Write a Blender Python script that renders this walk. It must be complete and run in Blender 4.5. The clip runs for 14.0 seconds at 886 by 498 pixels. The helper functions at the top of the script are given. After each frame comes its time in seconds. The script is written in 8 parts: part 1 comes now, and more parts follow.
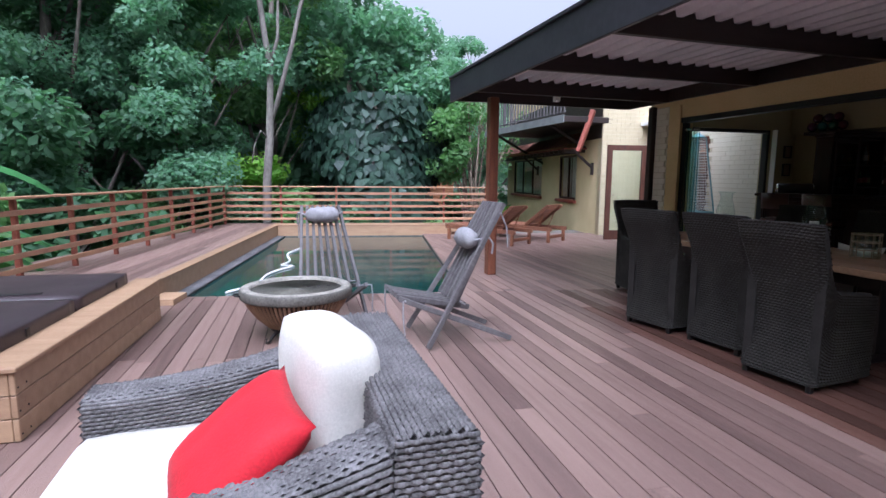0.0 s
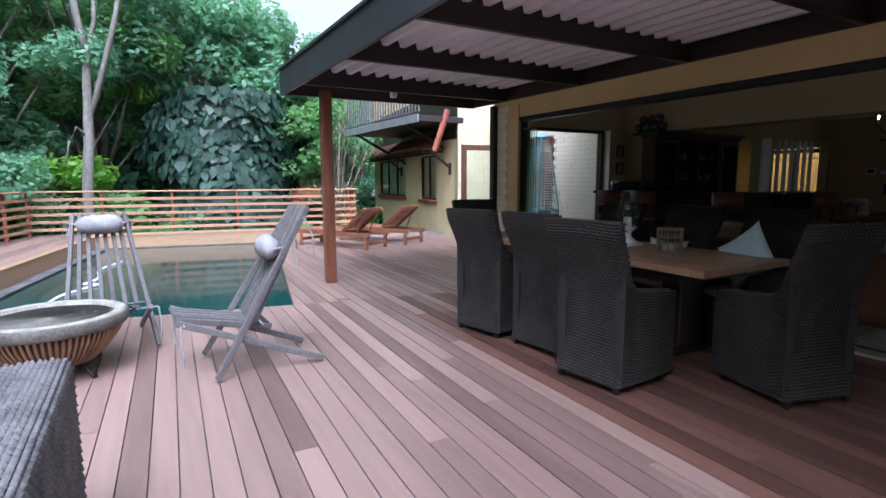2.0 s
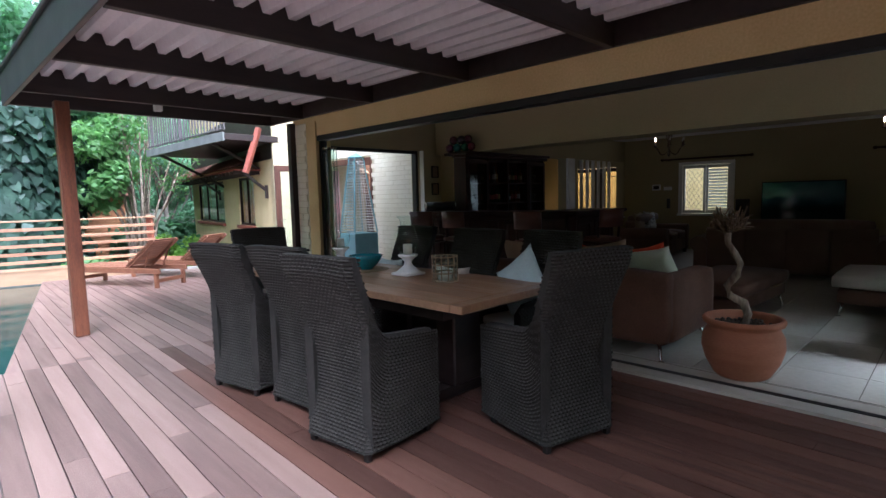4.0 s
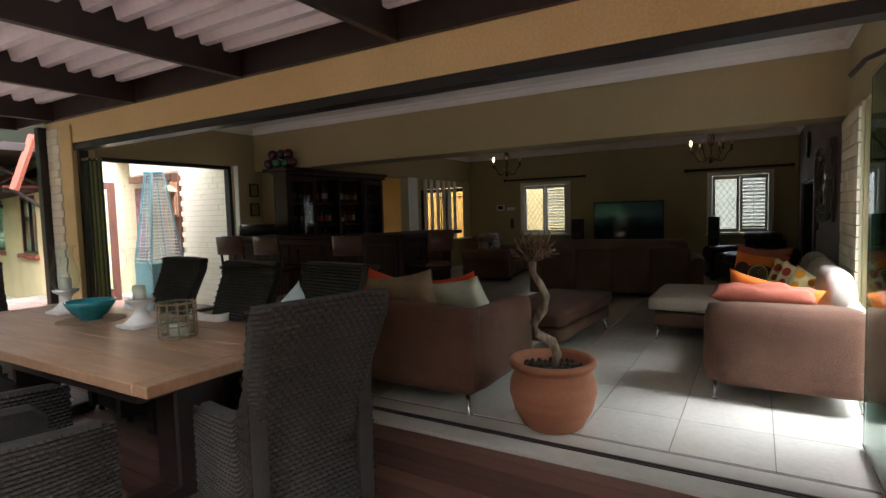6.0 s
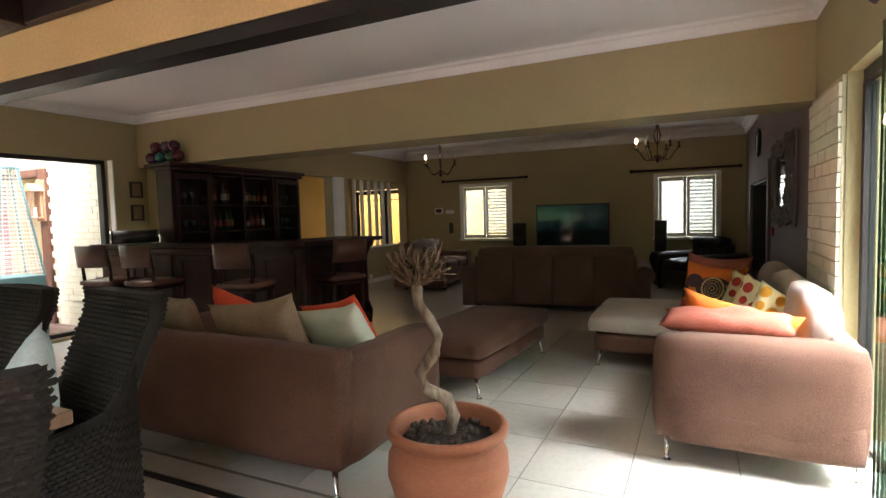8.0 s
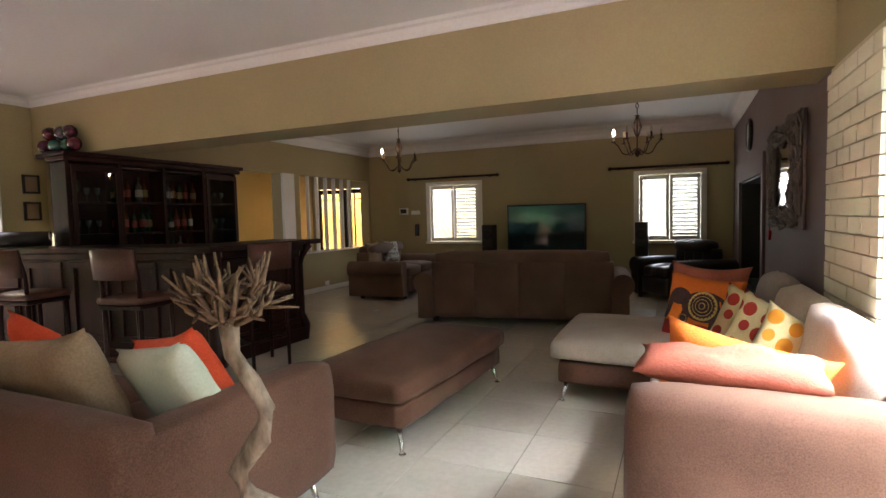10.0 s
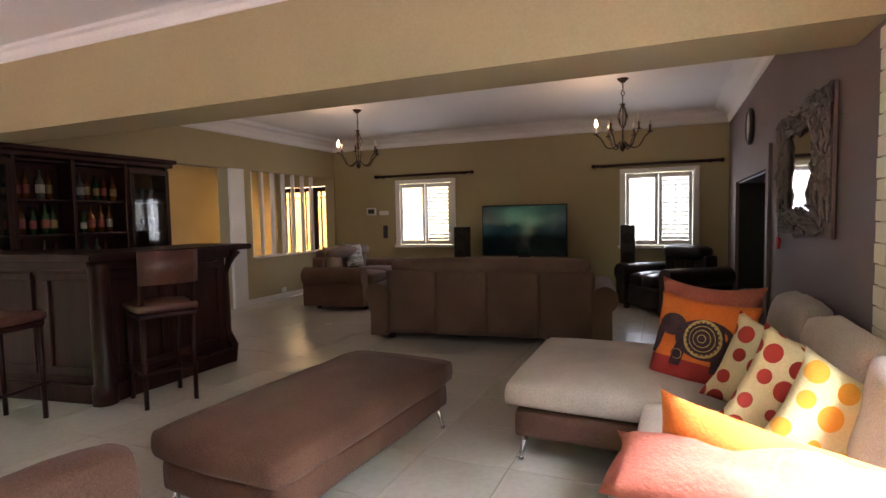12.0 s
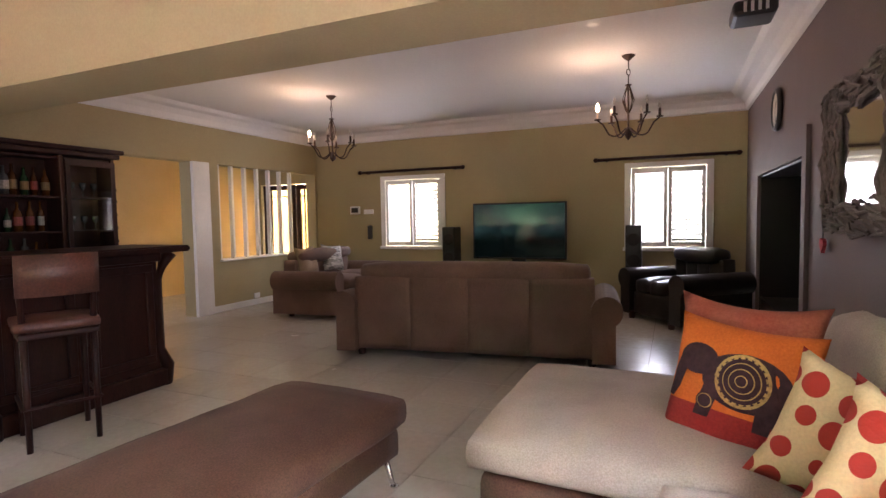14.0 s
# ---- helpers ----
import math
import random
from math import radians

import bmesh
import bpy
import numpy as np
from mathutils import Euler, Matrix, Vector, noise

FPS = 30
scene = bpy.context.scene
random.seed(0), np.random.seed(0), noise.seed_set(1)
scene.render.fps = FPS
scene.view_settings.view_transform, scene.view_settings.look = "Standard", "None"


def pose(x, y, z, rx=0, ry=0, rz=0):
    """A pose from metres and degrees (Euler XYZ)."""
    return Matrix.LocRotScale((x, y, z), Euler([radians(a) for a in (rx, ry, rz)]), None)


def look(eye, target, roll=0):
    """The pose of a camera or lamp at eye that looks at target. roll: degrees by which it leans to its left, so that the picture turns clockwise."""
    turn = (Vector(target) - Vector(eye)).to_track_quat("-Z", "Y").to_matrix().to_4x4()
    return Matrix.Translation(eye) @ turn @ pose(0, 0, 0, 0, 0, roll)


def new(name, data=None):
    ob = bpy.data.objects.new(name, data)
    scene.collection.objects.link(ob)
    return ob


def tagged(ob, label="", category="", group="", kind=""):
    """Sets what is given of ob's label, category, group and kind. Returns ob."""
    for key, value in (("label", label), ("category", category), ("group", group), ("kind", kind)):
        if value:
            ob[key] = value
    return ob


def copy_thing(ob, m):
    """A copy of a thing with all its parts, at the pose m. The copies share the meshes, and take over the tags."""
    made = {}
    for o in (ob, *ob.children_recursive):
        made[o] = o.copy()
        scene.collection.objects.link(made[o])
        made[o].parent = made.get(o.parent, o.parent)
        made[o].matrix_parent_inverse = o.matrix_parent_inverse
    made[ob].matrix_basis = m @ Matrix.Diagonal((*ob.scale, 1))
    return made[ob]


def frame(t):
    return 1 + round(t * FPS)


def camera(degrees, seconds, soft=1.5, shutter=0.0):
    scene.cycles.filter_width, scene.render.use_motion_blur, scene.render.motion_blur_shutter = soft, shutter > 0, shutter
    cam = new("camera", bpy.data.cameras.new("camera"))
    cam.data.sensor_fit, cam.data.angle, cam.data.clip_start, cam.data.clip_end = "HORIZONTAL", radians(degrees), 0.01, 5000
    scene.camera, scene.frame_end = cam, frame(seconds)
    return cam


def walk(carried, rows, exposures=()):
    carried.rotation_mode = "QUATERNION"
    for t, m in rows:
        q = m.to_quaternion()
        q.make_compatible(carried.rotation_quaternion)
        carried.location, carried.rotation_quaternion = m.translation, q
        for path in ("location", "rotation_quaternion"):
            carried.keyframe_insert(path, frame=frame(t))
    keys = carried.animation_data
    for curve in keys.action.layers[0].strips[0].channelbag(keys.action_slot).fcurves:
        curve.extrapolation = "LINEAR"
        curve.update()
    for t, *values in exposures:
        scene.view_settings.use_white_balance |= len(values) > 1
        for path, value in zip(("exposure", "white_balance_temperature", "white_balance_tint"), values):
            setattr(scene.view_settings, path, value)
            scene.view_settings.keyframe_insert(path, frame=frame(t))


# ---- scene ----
cam = camera(80.0, 14.0)
PATH = [
    (0, (-0.121, 0.212, 1.373), (0.462, 2.106, 1.103), 0.4),
    (0.5, (0.047, 0.24, 1.353), (0.696, 2.113, 1.086), 0.3),
    (1, (0.205, 0.314, 1.343), (0.972, 2.143, 1.083), -0.0),
    (1.5, (0.382, 0.391, 1.347), (1.257, 2.17, 1.083), -0.1),
    (2, (0.588, 0.411, 1.355), (1.572, 2.132, 1.092), -0.2),
    (2.5, (0.804, 0.421, 1.37), (1.893, 2.078, 1.11), -0.6),
    (3, (1.004, 0.436, 1.374), (2.2, 2.02, 1.129), -0.7),
    (3.5, (1.251, 0.441, 1.388), (2.557, 1.94, 1.169), -1.0),
    (5.8, (2.464, 0.491, 1.385), (4.16, 1.541, 1.245), -1.7),
    (6, (2.574, 0.459, 1.397), (4.288, 1.481, 1.262), -1.6),
    (6.5, (2.868, 0.45, 1.445), (4.623, 1.399, 1.299), -1.9),
    (7, (3.129, 0.448, 1.452), (4.901, 1.365, 1.309), -1.8),
    (7.5, (3.399, 0.502, 1.418), (5.182, 1.398, 1.283), -1.7),
    (8, (3.679, 0.554, 1.383), (5.474, 1.426, 1.257), -1.6),
    (10.5, (4.953, 0.587, 1.353), (6.777, 1.398, 1.231), -1.3),
    (11, (5.216, 0.555, 1.369), (7.045, 1.355, 1.246), -1.2),
    (11.5, (5.426, 0.578, 1.365), (7.259, 1.369, 1.241), -1.3),
    (12, (5.639, 0.615, 1.362), (7.474, 1.4, 1.241), -1.1),
    (12.5, (5.822, 0.616, 1.361), (7.657, 1.403, 1.242), -1.2),
    (13, (6.057, 0.619, 1.37), (7.893, 1.404, 1.249), -1.1),
    (13.5, (6.255, 0.636, 1.34), (8.089, 1.426, 1.224), -1.1),
    (14, (6.462, 0.684, 1.323), (8.292, 1.484, 1.207), -1.0),
]
EXPOSURES = [(0.0, -0.6, 5250, 19), (2.0, -0.15, 5150, 16), (3.5, 0.2, 5150, 15), (6.0, 1.1, 6000, 15), (8.0, 2.2, 6300, 17), (10.5, 2.8, 6300, 22), (12.0, 3.2, 6150, 28), (14.0, 3.85, 6050, 32)]
walk(cam, [(t, look(eye, target, roll)) for t, eye, target, roll in PATH], EXPOSURES)

# ---- light ----
world = bpy.data.worlds.new("sky")
scene.world = world
world.use_nodes = True
_wn = world.node_tree.nodes
_sky = _wn.new("ShaderNodeTexSky")
_sky.sky_type, _sky.sun_disc = "NISHITA", False
_sky.sun_elevation, _sky.sun_rotation = radians(55), radians(200)
_sky.air_density, _sky.dust_density, _sky.ozone_density = 1.0, 10.0, 1.0
_bg = _wn["Background"]
_bg.inputs["Strength"].default_value = 0.15
_cloud = _wn.new("ShaderNodeHueSaturation")
_cloud.inputs["Saturation"].default_value, _cloud.inputs["Value"].default_value = 0.06, 3.3
world.node_tree.links.new(_sky.outputs["Color"], _cloud.inputs["Color"])
world.node_tree.links.new(_cloud.outputs["Color"], _bg.inputs["Color"])
sun = new("sun", bpy.data.lights.new("sun", "SUN"))
sun.data.energy, sun.data.angle, sun.data.color = 0.5, radians(30), (1.0, 0.95, 0.88)
sun.matrix_world = look((0, 0, 30), (6, 12, 0))


# ---- materials ----
def mat(name, color, rough=0.6, color2=None, scale=4.0, fine=60.0, amount=0.5, bump=0.1, bump_scale=None, metal=0.0, stretch=(1, 1, 1), rand=0.0, spec=0.5, sheen=0.0, coat=0.0, emit=None, emit_strength=0.0, island=False):
    """A two-scale noisy surface; stretch squeezes the grain along an axis, rand varies tone from piece to piece."""
    m = bpy.data.materials.new(name)
    m.use_nodes = True
    nt = m.node_tree
    n, l = nt.nodes, nt.links
    b = n["Principled BSDF"]
    co = n.new("ShaderNodeTexCoord")
    mp = n.new("ShaderNodeMapping")
    mp.inputs["Scale"].default_value = stretch
    l.new(co.outputs["Object"], mp.inputs["Vector"])
    big = n.new("ShaderNodeTexNoise")
    big.inputs["Scale"].default_value, big.inputs["Detail"].default_value = scale, 4
    small = n.new("ShaderNodeTexNoise")
    small.inputs["Scale"].default_value, small.inputs["Detail"].default_value = fine, 3
    vec = mp.outputs["Vector"]
    if rand or island:
        src = n.new("ShaderNodeNewGeometry").outputs["Random Per Island"] if island else n.new("ShaderNodeObjectInfo").outputs["Random"]
        off = n.new("ShaderNodeVectorMath")
        off.operation = "MULTIPLY_ADD"
        off.inputs[1].default_value = (37.0, 91.0, 53.0)
        l.new(src, off.inputs[0])
        l.new(vec, off.inputs[2])
        vec = off.outputs["Vector"]
    l.new(vec, big.inputs["Vector"])
    l.new(vec, small.inputs["Vector"])
    add = n.new("ShaderNodeMath")
    add.operation = "ADD"
    l.new(big.outputs["Fac"], add.inputs[0])
    l.new(small.outputs["Fac"], add.inputs[1])
    fac = add.outputs[0]
    lo, hi = 0.75, 1.25
    if rand:
        r2 = n.new("ShaderNodeMath")
        r2.operation = "MULTIPLY_ADD"
        r2.inputs[1].default_value = rand
        l.new(src, r2.inputs[0])
        l.new(fac, r2.inputs[2])
        fac = r2.outputs[0]
        lo, hi = 0.75, 1.25 + rand
    rng = n.new("ShaderNodeMapRange")
    rng.inputs["From Min"].default_value, rng.inputs["From Max"].default_value = lo, hi
    l.new(fac, rng.inputs["Value"])
    mix = n.new("ShaderNodeMix")
    mix.data_type = "RGBA"
    c2 = color2 or tuple(c * (1 - amount) for c in color)
    mix.inputs[6].default_value, mix.inputs[7].default_value = (*color, 1), (*c2, 1)
    l.new(rng.outputs["Result"], mix.inputs[0])
    l.new(mix.outputs[2], b.inputs["Base Color"])
    rr = n.new("ShaderNodeMapRange")
    rr.inputs["To Min"].default_value, rr.inputs["To Max"].default_value = max(rough - 0.08, 0.02), min(rough + 0.1, 1)
    l.new(big.outputs["Fac"], rr.inputs["Value"])
    l.new(rr.outputs["Result"], b.inputs["Roughness"])
    b.inputs["Metallic"].default_value = metal
    b.inputs["Specular IOR Level"].default_value = spec
    b.inputs["Sheen Weight"].default_value = sheen
    b.inputs["Coat Weight"].default_value = coat
    if bump:
        bp = n.new("ShaderNodeBump")
        bp.inputs["Strength"].default_value, bp.inputs["Distance"].default_value = bump, 0.01
        l.new(small.outputs["Fac"], bp.inputs["Height"])
        l.new(bp.outputs["Normal"], b.inputs["Normal"])
    if emit:
        b.inputs["Emission Color"].default_value, b.inputs["Emission Strength"].default_value = (*emit, 1), emit_strength
    return m


def glass(name, tint=(0.9, 0.97, 0.94), rough=0.0):
    """Thin clear sheet: see-through with a real mirror gloss at grazing angles."""
    m = bpy.data.materials.new(name)
    m.use_nodes = True
    n, l = m.node_tree.nodes, m.node_tree.links
    n.remove(n["Principled BSDF"])
    tr, gl, lw, mx = n.new("ShaderNodeBsdfTransparent"), n.new("ShaderNodeBsdfGlossy"), n.new("ShaderNodeLayerWeight"), n.new("ShaderNodeMixShader")
    pw, fr = n.new("ShaderNodeMath"), n.new("ShaderNodeMath")
    pw.operation, fr.operation = "POWER", "MULTIPLY_ADD"
    pw.inputs[1].default_value, fr.inputs[1].default_value, fr.inputs[2].default_value = 4.0, 0.55, 0.04
    l.new(lw.outputs["Facing"], pw.inputs[0])
    l.new(pw.outputs[0], fr.inputs[0])
    tr.inputs["Color"].default_value = (*tint, 1)
    gl.inputs["Roughness"].default_value = rough
    l.new(fr.outputs[0], mx.inputs[0])
    l.new(tr.outputs[0], mx.inputs[1])
    l.new(gl.outputs[0], mx.inputs[2])
    l.new(mx.outputs[0], n["Material Output"].inputs["Surface"])
    return m


def leaf_mat(name, c1, c2, rough=0.5):
    m = mat(name, c1, rough, c2, scale=0.35, fine=3.0, bump=0, island=True, spec=0.35)
    n, l = m.node_tree.nodes, m.node_tree.links
    b, out = n["Principled BSDF"], n["Material Output"]
    t, mx = n.new("ShaderNodeBsdfTranslucent"), n.new("ShaderNodeMixShader")
    t.inputs["Color"].default_value = (c2[0] * 3.2, c2[1] * 3.2, c2[2] * 2.2, 1)
    mx.inputs[0].default_value = 0.42
    l.new(b.outputs[0], mx.inputs[1])
    l.new(t.outputs[0], mx.inputs[2])
    l.new(mx.outputs[0], out.inputs["Surface"])
    return m


M_DECK = mat("deck_timber", (0.30, 0.195, 0.16), 0.40, (0.095, 0.055, 0.046), scale=1.3, fine=45, stretch=(14, 1, 1), bump=0.25, rand=1.6, spec=0.6)
M_DECKNEW = mat("fresh_timber", (0.43, 0.275, 0.16), 0.45, (0.26, 0.155, 0.09), scale=1.5, fine=40, stretch=(1, 12, 12), bump=0.2, rand=0.5)
M_RAIL = mat("rail_timber", (0.45, 0.26, 0.145), 0.45, (0.25, 0.12, 0.07), scale=2, fine=40, stretch=(1, 8, 8), bump=0.15, rand=0.5)
M_POST = mat("post_timber", (0.21, 0.075, 0.035), 0.4, (0.11, 0.035, 0.02), scale=2, fine=30, stretch=(10, 10, 1), bump=0.15)
M_DOORWOOD = mat("door_timber", (0.115, 0.045, 0.028), 0.45, (0.06, 0.024, 0.016), scale=2, fine=30, stretch=(8, 8, 1), bump=0.15)
M_DARKBEAM = mat("stained_beam", (0.030, 0.017, 0.014), 0.45, (0.015, 0.009, 0.008), scale=2, fine=30, stretch=(1, 8, 8), bump=0.15)
M_FASCIA = mat("fascia_paint", (0.035, 0.033, 0.038), 0.4, (0.022, 0.02, 0.024), scale=1, fine=20, bump=0.05)
M_GREYWOOD = mat("weathered_wood", (0.155, 0.14, 0.138), 0.75, (0.062, 0.054, 0.053), scale=3, fine=50, stretch=(10, 10, 1.5), bump=0.4, rand=0.4)
M_TEAK = mat("teak", (0.27, 0.11, 0.055), 0.5, (0.14, 0.055, 0.03), scale=3, fine=40, stretch=(6, 1, 1), bump=0.2, rand=0.5)
M_YELLOW = mat("yellow_plaster", (0.74, 0.56, 0.28), 0.75, (0.62, 0.45, 0.20), scale=1.2, fine=60, bump=0.12)
M_OLIVE = mat("khaki_wall_paint", (0.41, 0.345, 0.185), 0.7, (0.36, 0.30, 0.16), scale=0.8, fine=80, bump=0.06)
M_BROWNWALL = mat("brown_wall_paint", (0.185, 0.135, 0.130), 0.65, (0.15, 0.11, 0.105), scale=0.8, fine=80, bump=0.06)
M_CREAMBRICK = mat("cream_painted_brick", (0.85, 0.80, 0.65), 0.7, (0.77, 0.71, 0.54), scale=3, fine=70, bump=0.25, rand=0.4)
M_MORTAR = mat("painted_mortar", (0.66, 0.59, 0.41), 0.85, (0.54, 0.47, 0.31), scale=4, fine=70, bump=0.3)
M_CEIL = mat("white_ceiling", (0.80, 0.79, 0.78), 0.8, (0.74, 0.73, 0.72), scale=0.6, fine=40, bump=0.04)
M_WHITE = mat("white_gloss_paint", (0.82, 0.81, 0.78), 0.4, (0.74, 0.73, 0.70), scale=2, fine=60, bump=0.05)
M_TILE = mat("floor_tile", (0.60, 0.575, 0.51), 0.22, (0.50, 0.475, 0.41), scale=1.2, fine=14, bump=0.03, rand=0.35, spec=0.55)
M_PAVE = mat("pale_concrete", (0.27, 0.26, 0.22), 0.85, (0.19, 0.18, 0.15), scale=2, fine=50, bump=0.2)
M_GROUT = mat("grout", (0.22, 0.20, 0.17), 0.9, scale=6, fine=60, amount=0.3, bump=0.2)
M_BLACK = mat("black_aluminium", (0.022, 0.020, 0.019), 0.4, scale=3, fine=60, amount=0.3, bump=0.03)
M_DARKWOOD = mat("mahogany", (0.038, 0.011, 0.007), 0.42, (0.014, 0.0045, 0.0035), scale=2, fine=25, stretch=(6, 6, 1), bump=0.12, spec=0.28)
M_SUEDE = mat("brown_suede", (0.150, 0.070, 0.041), 0.85, (0.070, 0.029, 0.017), scale=2.4, fine=160, amount=0.22, bump=0.04, sheen=0.04)
M_SUEDE2 = mat("dark_suede", (0.195, 0.113, 0.075), 0.85, (0.080, 0.044, 0.030), scale=1.6, fine=160, amount=0.22, bump=0.04, sheen=0.04)
M_BEIGE = mat("beige_suede", (0.56, 0.485, 0.41), 0.88, (0.38, 0.32, 0.265), scale=2.5, fine=160, amount=0.25, bump=0.05, sheen=0.05)
M_CREAM = mat("cream_canvas", (0.70, 0.66, 0.59), 0.9, (0.58, 0.545, 0.48), scale=5, fine=120, bump=0.2)
M_RED = mat("red_cloth", (0.62, 0.010, 0.022), 0.75, (0.45, 0.006, 0.014), scale=5, fine=120, bump=0.15, sheen=0.04)
M_ORANGE = mat("orange_cloth", (0.83, 0.22, 0.025), 0.85, (0.68, 0.15, 0.015), scale=5, fine=120, bump=0.2)
M_SALMON = mat("salmon_cloth", (0.50, 0.15, 0.095), 0.85, (0.38, 0.10, 0.06), scale=6, fine=100, bump=0.25)
M_TAN = mat("tan_cloth", (0.30, 0.22, 0.14), 0.9, (0.21, 0.15, 0.09), scale=5, fine=100, bump=0.2)
M_PALE = mat("pale_green_cloth", (0.62, 0.66, 0.55), 0.9, (0.52, 0.56, 0.46), scale=5, fine=100, bump=0.2)
M_PALEBLUE = mat("pale_blue_cloth", (0.55, 0.66, 0.66), 0.9, (0.45, 0.55, 0.55), scale=5, fine=100, bump=0.2)
M_GREYCLOTH = mat("grey_cloth", (0.32, 0.305, 0.31), 0.9, (0.19, 0.18, 0.185), scale=9, fine=110, bump=0.3)
M_WICKER = mat("grey_wicker", (0.185, 0.172, 0.168), 0.55, (0.062, 0.056, 0.054), scale=9, fine=130, bump=0.3)
# core coloured dark to put shade in the gaps between strands
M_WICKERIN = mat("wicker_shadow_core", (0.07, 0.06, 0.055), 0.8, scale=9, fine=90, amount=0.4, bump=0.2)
M_RATTAN = mat("dark_rattan", (0.030, 0.0245, 0.018), 0.85, (0.012, 0.0098, 0.007), scale=8, fine=120, bump=0.3)
M_RATTANIN = mat("rattan_core", (0.026, 0.022, 0.018), 0.9, scale=9, fine=90, amount=0.4, bump=0.2)
M_CHROME = mat("chrome", (0.75, 0.75, 0.75), 0.15, scale=3, fine=30, amount=0.1, bump=0, metal=1.0)
M_IRON = mat("black_iron", (0.025, 0.02, 0.018), 0.5, scale=5, fine=60, amount=0.4, bump=0.1, metal=0.4)
M_TERRA = mat("terracotta", (0.42, 0.165, 0.085), 0.65, (0.33, 0.12, 0.06), scale=3, fine=50, stretch=(1, 1, 5), bump=0.2)
M_SOIL = mat("soil", (0.05, 0.035, 0.025), 0.95, scale=12, fine=60, amount=0.5, bump=0.8)
M_BARK = mat("pale_bark", (0.40, 0.32, 0.24), 0.8, (0.13, 0.09, 0.06), scale=11, fine=40, stretch=(1, 1, 0.4), bump=0.6)
M_TRUNK = mat("tree_bark", (0.20, 0.17, 0.14), 0.9, (0.09, 0.075, 0.06), scale=3, fine=20, stretch=(1, 1, 0.3), bump=0.6)
M_WATER = mat("pool_water", (0.006, 0.045, 0.042), 0.03, (0.010, 0.036, 0.030), scale=0.8, fine=5.0, bump=0.06, spec=0.6)
M_STONE = mat("bowl_stone", (0.13, 0.118, 0.098), 0.8, (0.06, 0.054, 0.044), scale=6, fine=60, bump=0.3)
M_GROUND = mat("leaf_litter_ground", (0.055, 0.050, 0.030), 0.95, (0.03, 0.045, 0.018), scale=0.5, fine=6, bump=0.5)
M_SHEET = mat("roof_sheet", (0.78, 0.74, 0.75), 0.45, (0.70, 0.66, 0.67), scale=1, fine=20, bump=0.03)
M_CLAY = mat("clay_roof_tile", (0.26, 0.11, 0.075), 0.8, (0.15, 0.06, 0.045), scale=3, fine=30, bump=0.3, rand=0.5)
M_REDWOOD = mat("red_painted_wood", (0.30, 0.075, 0.045), 0.55, (0.20, 0.05, 0.03), scale=2, fine=30, bump=0.1)
M_TABLE = mat("table_wood", (0.36, 0.215, 0.12), 0.35, (0.22, 0.12, 0.065), scale=2.5, fine=35, stretch=(10, 1, 1), bump=0.15, rand=0.4)
M_COVER = mat("spa_cover_vinyl", (0.050, 0.034, 0.036), 0.42, (0.034, 0.022, 0.024), scale=2, fine=90, bump=0.1)
M_LEAFDARK = leaf_mat("leaf_dark", (0.095, 0.185, 0.095), (0.042, 0.100, 0.052))
M_LEAFBLUE = leaf_mat("leaf_bluegreen", (0.200, 0.335, 0.225), (0.095, 0.190, 0.125))
M_LEAFMID = leaf_mat("leaf_mid", (0.160, 0.280, 0.110), (0.080, 0.165, 0.065))
M_LEAFBRIGHT = leaf_mat("leaf_bright", (0.220, 0.370, 0.060), (0.110, 0.220, 0.035))
M_PHILO = leaf_mat("leaf_climber", (0.085, 0.155, 0.105), (0.014, 0.034, 0.025), 0.4)
G_CLEAR = glass("clear_glass", (0.93, 0.98, 0.96))
G_TINT = glass("green_glass", (0.86, 0.95, 0.91))
G_AMBER = glass("amber_glass", (0.95, 0.84, 0.60))
M_MIRROR = mat("mirror_silver", (0.85, 0.85, 0.85), 0.02, (0.83, 0.83, 0.83), scale=1, fine=5, bump=0, metal=1.0)
M_SCREEN = mat("tv_screen", (0.004, 0.010, 0.010), 0.07, (0.005, 0.014, 0.013), scale=1.5, fine=4, bump=0, spec=0.7)
_n, _l = M_SCREEN.node_tree.nodes, M_SCREEN.node_tree.links
_ns, _rm = _n.new("ShaderNodeTexNoise"), _n.new("ShaderNodeValToRGB")
_ns.inputs["Scale"].default_value, _ns.inputs["Detail"].default_value = 2.6, 5.0
_rm.color_ramp.elements[0].position, _rm.color_ramp.elements[0].color = 0.35, (0.002, 0.012, 0.012, 1)
_rm.color_ramp.elements[1].position, _rm.color_ramp.elements[1].color = 0.74, (0.034, 0.078, 0.066, 1)
_l.new(_n["Texture Coordinate"].outputs["Object"], _ns.inputs["Vector"])
_l.new(_ns.outputs["Fac"], _rm.inputs["Fac"])
_sz, _mr, _mx = _n.new("ShaderNodeSeparateXYZ"), _n.new("ShaderNodeMapRange"), _n.new("ShaderNodeVectorMath")
_mr.inputs["From Min"].default_value, _mr.inputs["From Max"].default_value = 0.98, 1.12
_mr.inputs["To Min"].default_value, _mr.inputs["To Max"].default_value = 0.12, 1.0
_mx.operation = "SCALE"
_l.new(_n["Texture Coordinate"].outputs["Object"], _sz.inputs["Vector"])
_l.new(_sz.outputs["Z"], _mr.inputs["Value"])
_l.new(_rm.outputs["Color"], _mx.inputs[0])
_l.new(_mr.outputs["Result"], _mx.inputs["Scale"])
_l.new(_mx.outputs["Vector"], _n["Principled BSDF"].inputs["Emission Color"])
